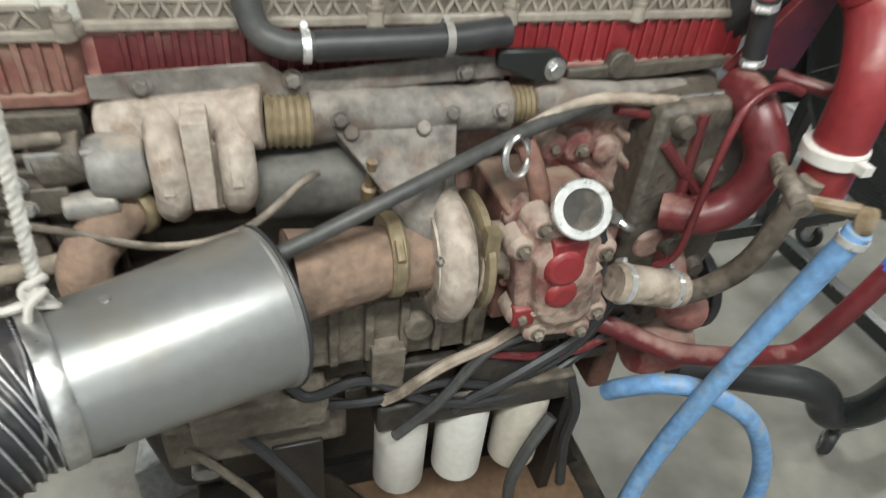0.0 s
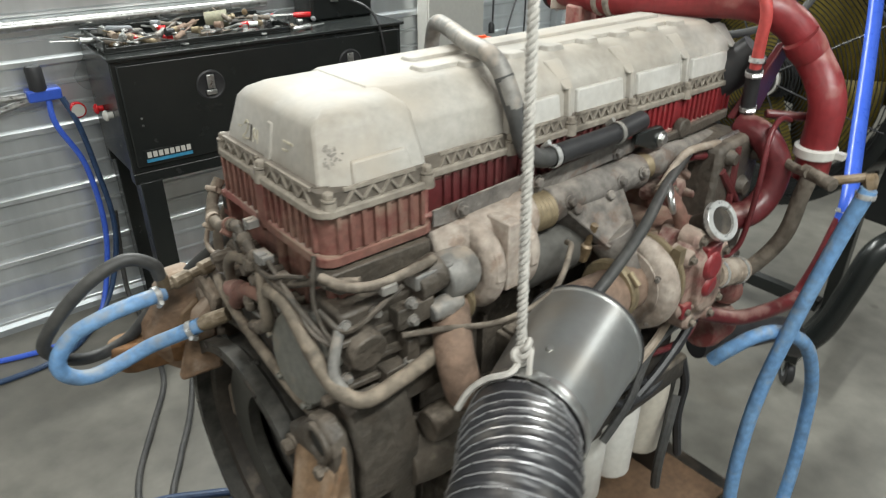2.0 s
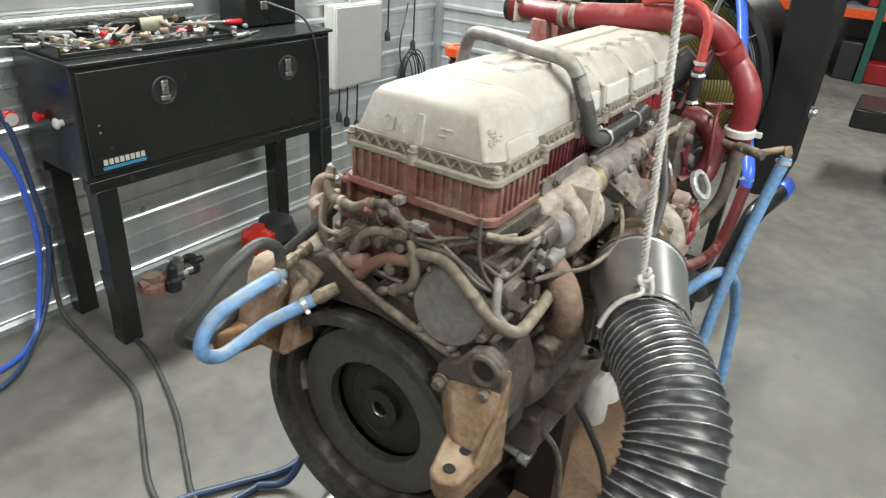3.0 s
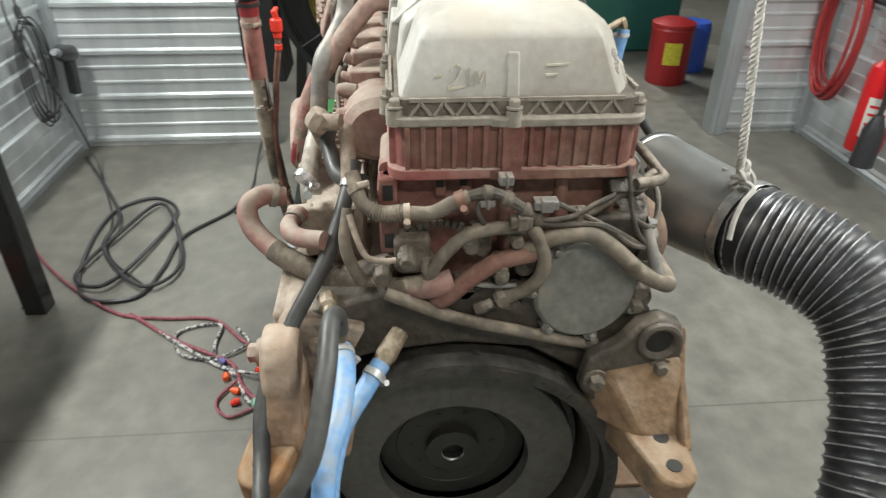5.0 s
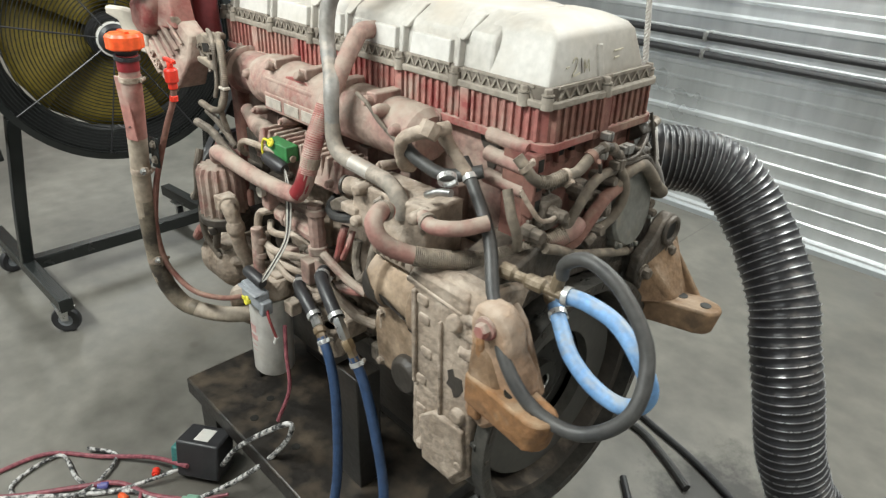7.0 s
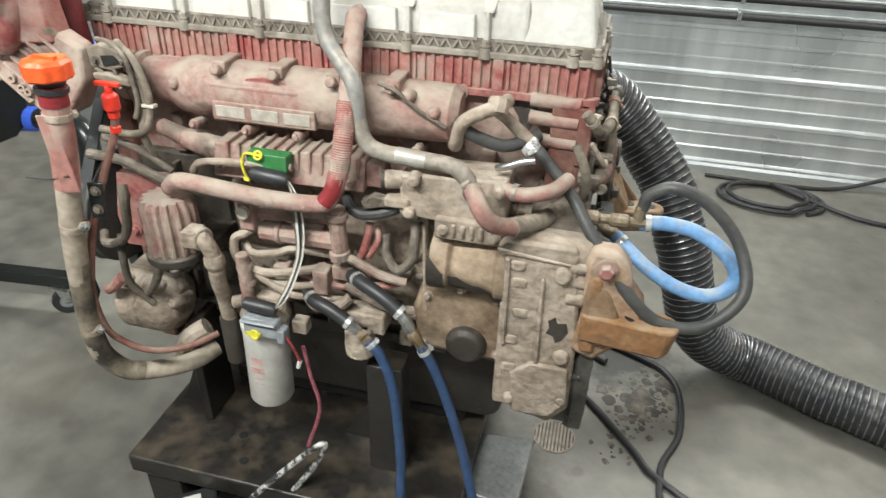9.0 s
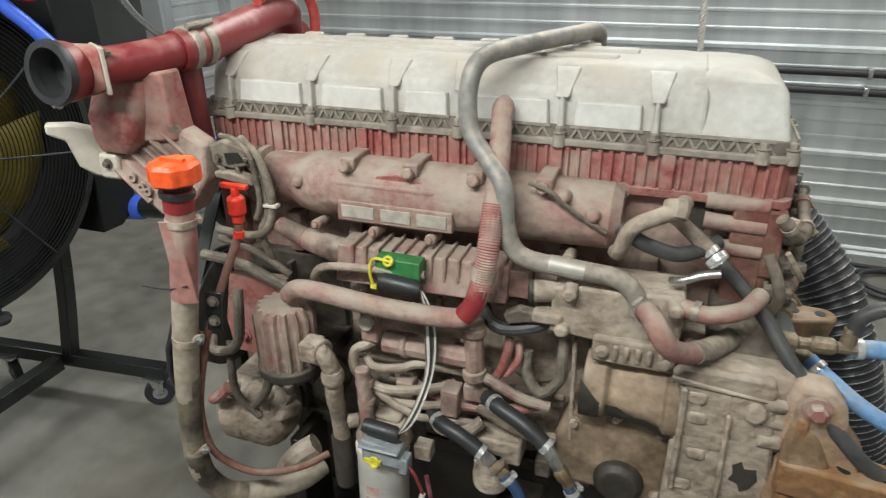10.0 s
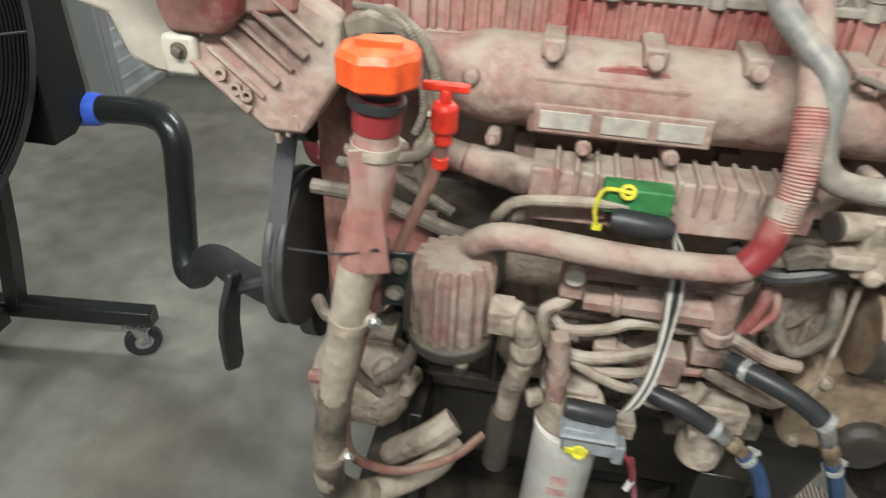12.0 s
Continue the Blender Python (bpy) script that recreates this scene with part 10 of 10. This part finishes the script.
# control module with its loom
cm = thing("control_module", (0.36, 0.62, 0.0), "black control module with a white label and loose plugs", "control module")
M0 = Matrix.Translation((0.395, 0.602, 0.0)) @ Matrix.Rotation(radians(35), 4, "Z") @ Matrix.Rotation(radians(10), 4, "X")
part("module_case", G().box(-0.075, 0.075, -0.055, 0.055, 0.02, 0.155, M0), BLACK, cm, "black plastic case", 0.008)
part("module_label", G().box(-0.045, 0.015, -0.0565, -0.0548, 0.06, 0.135, M0).box(-0.03, 0.02, -0.03, 0.035, 0.1548, 0.1562, M0), WHITE, cm, "blank white label")
part("module_plug", G().box(0.06, 0.10, -0.045, 0.045, 0.03, 0.12, M0), grime("teal_plastic", (0.04, 0.16, 0.15), (0.05, 0.2, 0.18), 0.5), cm, "teal plug", 0.006)
LOOMRED = grime("braided_red_wire", (0.16, 0.03, 0.05), (0.30, 0.10, 0.11), 0.6, scale=60, bump=0.2)
LOOMBW = grime("braided_black_white", (0.03, 0.03, 0.03), (0.55, 0.54, 0.52), 0.6, scale=45, bump=0.2, spread=0.06)
for pts, r, mt in (
        ([(0.39, 0.66, 0.08), (0.55, 0.72, 0.04), (0.70, 0.84, 0.012), (0.84, 0.98, 0.010), (0.86, 1.20, 0.010), (0.92, 1.42, 0.010), (1.2, 1.75, 0.010), (1.6, 2.1, 0.010)], 0.0075, LOOMRED),
        ([(0.40, 0.60, 0.06), (0.52, 0.86, 0.010), (0.64, 0.93, 0.012), (0.80, 0.94, 0.010), (0.76, 1.10, 0.010), (0.62, 1.06, 0.010), (0.58, 0.92, 0.014), (0.66, 0.80, 0.016), (0.76, 0.86, 0.02)], 0.0065, LOOMBW),
        ([(0.30, 0.58, 0.10), (0.20, 0.56, 0.24), (0.08, 0.50, 0.36), (0.02, 0.47, 0.40), (0.06, 0.48, 0.30), (0.16, 0.53, 0.16), (0.27, 0.62, 0.04), (0.33, 0.74, 0.012), (0.48, 0.82, 0.010), (0.60, 0.98, 0.010), (0.80, 1.22, 0.010)], 0.008, LOOMBW),
        ([(0.31, 0.70, 0.02), (0.42, 0.78, 0.012), (0.54, 0.84, 0.014), (0.62, 0.96, 0.012), (0.72, 1.12, 0.010), (0.90, 1.34, 0.010)], 0.0085, LOOMRED),
        ([(0.06, 0.49, 0.40), (0.03, 0.46, 0.52), (0.055, 0.445, 0.62), (0.075, 0.43, 0.70)], 0.0055, LOOMRED),
        ([(0.24, 0.60, 0.03), (0.30, 0.70, 0.012), (0.26, 0.80, 0.010), (0.34, 0.86, 0.010), (0.45, 0.80, 0.014)], 0.006, LOOMRED)):
    solo("wire_loom", G().tube(pts, r, 8, 8), mt, "braided red, black and white wire loom on the floor", "wiring", "wire looms")
for x, y, a, mt, lab in ((0.30, 0.70, 0.7, grime("pale_green_plug", (0.20, 0.36, 0.27), (0.16, 0.3, 0.22), 0.5), "pale green round plug on the loom"), (0.47, 0.85, 0.2, ORANGE, "orange plug on the floor loom"), (0.39, 0.80, 1.2, ORANGE, "orange plug on the floor loom"), (0.56, 0.88, 1.0, grime("violet_plug", (0.10, 0.10, 0.30), (0.12, 0.1, 0.25), 0.5), "violet plug on the floor loom"), (0.33, 0.79, 2.0, REDPLASTIC, "small red plug on the floor loom"), (0.50, 0.73, 2.6, REDPLASTIC, "small red plug on the floor loom")):
    e = Vector((math.cos(a), math.sin(a), 0))
    r = 0.022 if "round" in lab else 0.013
    c = Vector((x, y, r))
    solo("loom_plug", G().lathe(c - e * r * 1.3, c + e * r * 1.3, [(r * 0.8, 0), (r, 0.1), (r, 0.7), (r * 0.7, 0.75), (r * 0.7, 1)], 14), mt, lab, "plug", "loom plugs")
# hoses and cables on the floor at the flywheel end
for pts, r, mt, lab in (
        ([(-0.36, 2.15, 0.5), (-0.40, 2.12, 0.12), (-0.40, 1.98, 0.014), (-0.44, 1.70, 0.012), (-0.49, 1.42, 0.012), (-0.62, 1.18, 0.012), (-0.76, 0.92, 0.012), (-0.84, 0.60, 0.012), (-0.95, 0.30, 0.012)], 0.0115, GREYHOSE, "grey rubber cable lying across the floor"),
        ([(-0.26, 1.95, 0.30), (-0.25, 1.90, 0.03), (-0.30, 1.60, 0.012), (-0.46, 1.20, 0.012), (-0.60, 0.95, 0.012), (-0.70, 0.75, 0.012), (-0.72, 0.45, 0.012), (-0.80, 0.2, 0.012)], 0.0115, GREYHOSE, "grey rubber cable lying across the floor"),
        ([(-0.25, 0.64, 0.016), (-0.40, 0.62, 0.014), (-0.58, 0.72, 0.014), (-0.72, 0.80, 0.014), (-0.92, 0.86, 0.014), (-1.3, 0.88, 0.014), (-1.9, 0.7, 0.014)], 0.0135, DBLUE, "dark blue hose lying on the concrete"),
        ([(-0.53, 0.64, 0.016), (-0.66, 0.66, 0.014), (-0.80, 0.62, 0.014), (-1.1, 0.50, 0.014), (-1.8, 0.3, 0.014)], 0.0135, DBLUE, "dark blue hose lying on the concrete"),
        ([(-0.58, -0.44, 0.012), (-0.722, -0.287, 0.012), (-0.869, -0.102, 0.012), (-0.94, -0.01, 0.012), (-1.15, 0.10, 0.012), (-1.6, 0.12, 0.012)], 0.012, BLACK, "black cable on the concrete behind the flywheel"),
        ([(-0.34, -0.80, 0.012), (-0.498, -0.752, 0.012), (-0.70, -0.70, 0.012), (-0.869, -0.633, 0.012), (-0.985, -0.565, 0.012), (-1.037, -0.438, 0.012), (-1.027, -0.227, 0.012), (-0.955, -0.026, 0.012), (-1.02, 0.20, 0.012), (-1.5, 0.32, 0.012)], 0.012, BLACK, "black cable on the concrete behind the flywheel"),
        ([(-0.25, -0.66, 0.014), (-0.468, -0.692, 0.014), (-0.62, -0.635, 0.014), (-0.754, -0.559, 0.014)], 0.014, GREYHOSE, "black cable on the concrete behind the flywheel")):
    solo("floor_hose", G().tube(pts, r, 10, 8), mt, lab, "hose", "floor hoses")
pts = []
for k in range(46):
    a = k * 0.33
    pts.append((-1.66 + (0.30 - 0.05 * (k // 19)) * math.cos(a + 2.2), -2.36 + (0.20 - 0.03 * (k // 19)) * math.sin(a + 2.2), 0.014 + 0.012 * (k / 19)))
pts += [(-2.1, -2.22, 0.02), (-2.4, -2.2, 0.014), (-2.8, -2.28, 0.014), (-3.3, -2.5, 0.014)]
solo("wall_hose_coil", G().tube(pts, 0.0135, 10, 4), BLACK, "black rubber hose coiled on the floor by the wall", "hose")
solo("wall_hose", G().tube([(-1.30, -2.60, 0.014), (-1.8, -2.58, 0.014), (-2.1, -2.62, 0.02), (-2.4, -2.66, 0.12), (-2.9, -2.68, 0.3), (-3.6, -2.68, 0.35)], 0.0125, 10, 8), BLACK, "black rubber hose running along the wall foot", "hose")

# round slatted drain in the floor and oil spattered beside it
drain = thing("floor_drain", (-0.59, -0.108, 0.0), "round slatted steel drain cover set in the concrete floor", "drain")
part("drain_frame", G().ring((-0.59, -0.108, 0.0015), (0, 0, 1), 0.073, 0.003, 40, 6), DUSTPIPE, drain)
part("drain_bed", G().cyl((-0.59, -0.108, 0.0004), (-0.59, -0.108, 0.0012), 0.071, seg=36), DARK, drain, "dark drain bed")
for k in range(11):
    o = -0.0625 + 0.0125 * k
    w = math.sqrt(0.070 ** 2 - o ** 2)
    part("slat", G().box(-0.59 + o - 0.0036, -0.59 + o + 0.0036, -0.108 - w, -0.108 + w, 0.001, 0.0042), DUSTPIPE, drain)
rng = random.Random(8)
g = G()
for k in range(230):
    f = rng.random()
    if k < 150:
        x, y = rng.gauss(-0.905, 0.060), rng.gauss(-0.395, 0.075)
    else:
        x, y = -0.90 + 0.11 * f + rng.gauss(0, 0.03), -0.36 + 0.30 * f + rng.gauss(0, 0.035)
    r = 0.004 + 0.010 * rng.random() ** 2 + (0.016 if k % 9 == 0 and k < 120 else 0.0)
    ring = []
    for m in range(9):
        q = r * rng.uniform(0.65, 1.25)
        ring.append((x + q * math.cos(m * math.tau / 9), y + q * math.sin(m * math.tau / 9) * 1.15, 0.0006 + 0.000004 * k))
    g.put(ring, [tuple(range(9))])
solo("oil_spatter", g, DARK, "black oil drops spattered on the concrete floor", "oil stain", kind="stuff")

# ---------------------------------------------------------------- the bay beyond the opening
bn = thing("waste_bin", (4.0, -2.17, 0.0), "red steel oily waste bin with a yellow label", "bin")
part("bin_body", G().lathe((4.0, -2.17, 0.0), (4.0, -2.17, 0.47), [(0.16, 0), (0.17, 0.05), (0.17, 0.92), (0.175, 0.95), (0.165, 1)], 30), BINRED, bn)
part("bin_lid", G().lathe((4.0, -2.17, 0.47), (4.0, -2.17, 0.53), [(0.178, 0), (0.178, 0.4), (0.10, 0.9), (0.03, 1)], 30), BINRED, bn)
part("bin_label", G().put([(4.0 + 0.172 * math.cos(2.5 + 0.14 * k), -2.17 + 0.172 * math.sin(2.5 + 0.14 * k), z) for z in (0.18, 0.36) for k in range(7)], [(k, k + 1, 8 + k, 7 + k) for k in range(6)]), YELLOW, bn, "yellow label")
solo("blue_drum", G().lathe((4.35, -2.5, 0.0), (4.35, -2.5, 0.42), [(0.15, 0), (0.155, 0.1), (0.155, 0.9), (0.14, 1)], 24), RBLUE, "small blue drum standing by the bin", "drum")
mc = thing("green_machine", (5.2, -1.7, 0.0), "dark green machine tool on a heavy base", "machine")
part("machine_base", G().box(4.9, 5.6, -2.6, -1.0, 0.0, 0.55), MACHGREEN, mc, bevel=0.03)
part("machine_head", G().box(4.85, 5.5, -2.3, -1.3, 0.55, 1.25), MACHGREEN, mc, bevel=0.05)
part("machine_spindle", G().lathe((4.86, -1.8, 0.85), (4.70, -1.8, 0.85), [(0.16, 0), (0.16, 0.6), (0.08, 1)], 24), BLACK, mc)
part("machine_bed", G().box(4.75, 5.4, -1.3, -0.6, 0.45, 0.62), BLACKMETAL, mc, bevel=0.02)
part("machine_plate", G().box(4.846, 4.852, -1.65, -1.55, 1.05, 1.12), YELLOW, mc)
sh = thing("pallet_rack", (9.7, -0.4, 0.0), "tall green pallet rack with orange beams and boxed parts", "rack")
for y in (-2.3, -0.4, 1.5):
    for x in (9.5, 10.3):
        part("rack_post", G().box(x - 0.05, x + 0.05, y - 0.05, y + 0.05, 0, 3.2), MACHGREEN, sh, bevel=0.006)
for z in (0.9, 1.9, 2.9):
    part("rack_beam", G().box(9.46, 9.54, -2.3, 1.5, z - 0.06, z + 0.06), ORANGE, sh, bevel=0.006)
    part("rack_deck", G().box(9.5, 10.3, -2.3, 1.5, z + 0.06, z + 0.09), GREYPLASTIC, sh)
rnd = random.Random(11)
for z in (0.0, 0.99, 1.99):
    y = -2.15
    while y < 1.3:
        w, h = rnd.uniform(0.25, 0.6), rnd.uniform(0.2, 0.6)
        mt = (GREYPLASTIC, WOOD, YELLOW, BINRED, CREAM, BLACK)[rnd.randrange(6)]
        solo("parts_box", G().box(9.56, 10.1, y, y + w, z, z + h), mt, "boxed parts stored on the rack", "box", "rack boxes", bevel=0.02)
        y += w + rnd.uniform(0.05, 0.25)
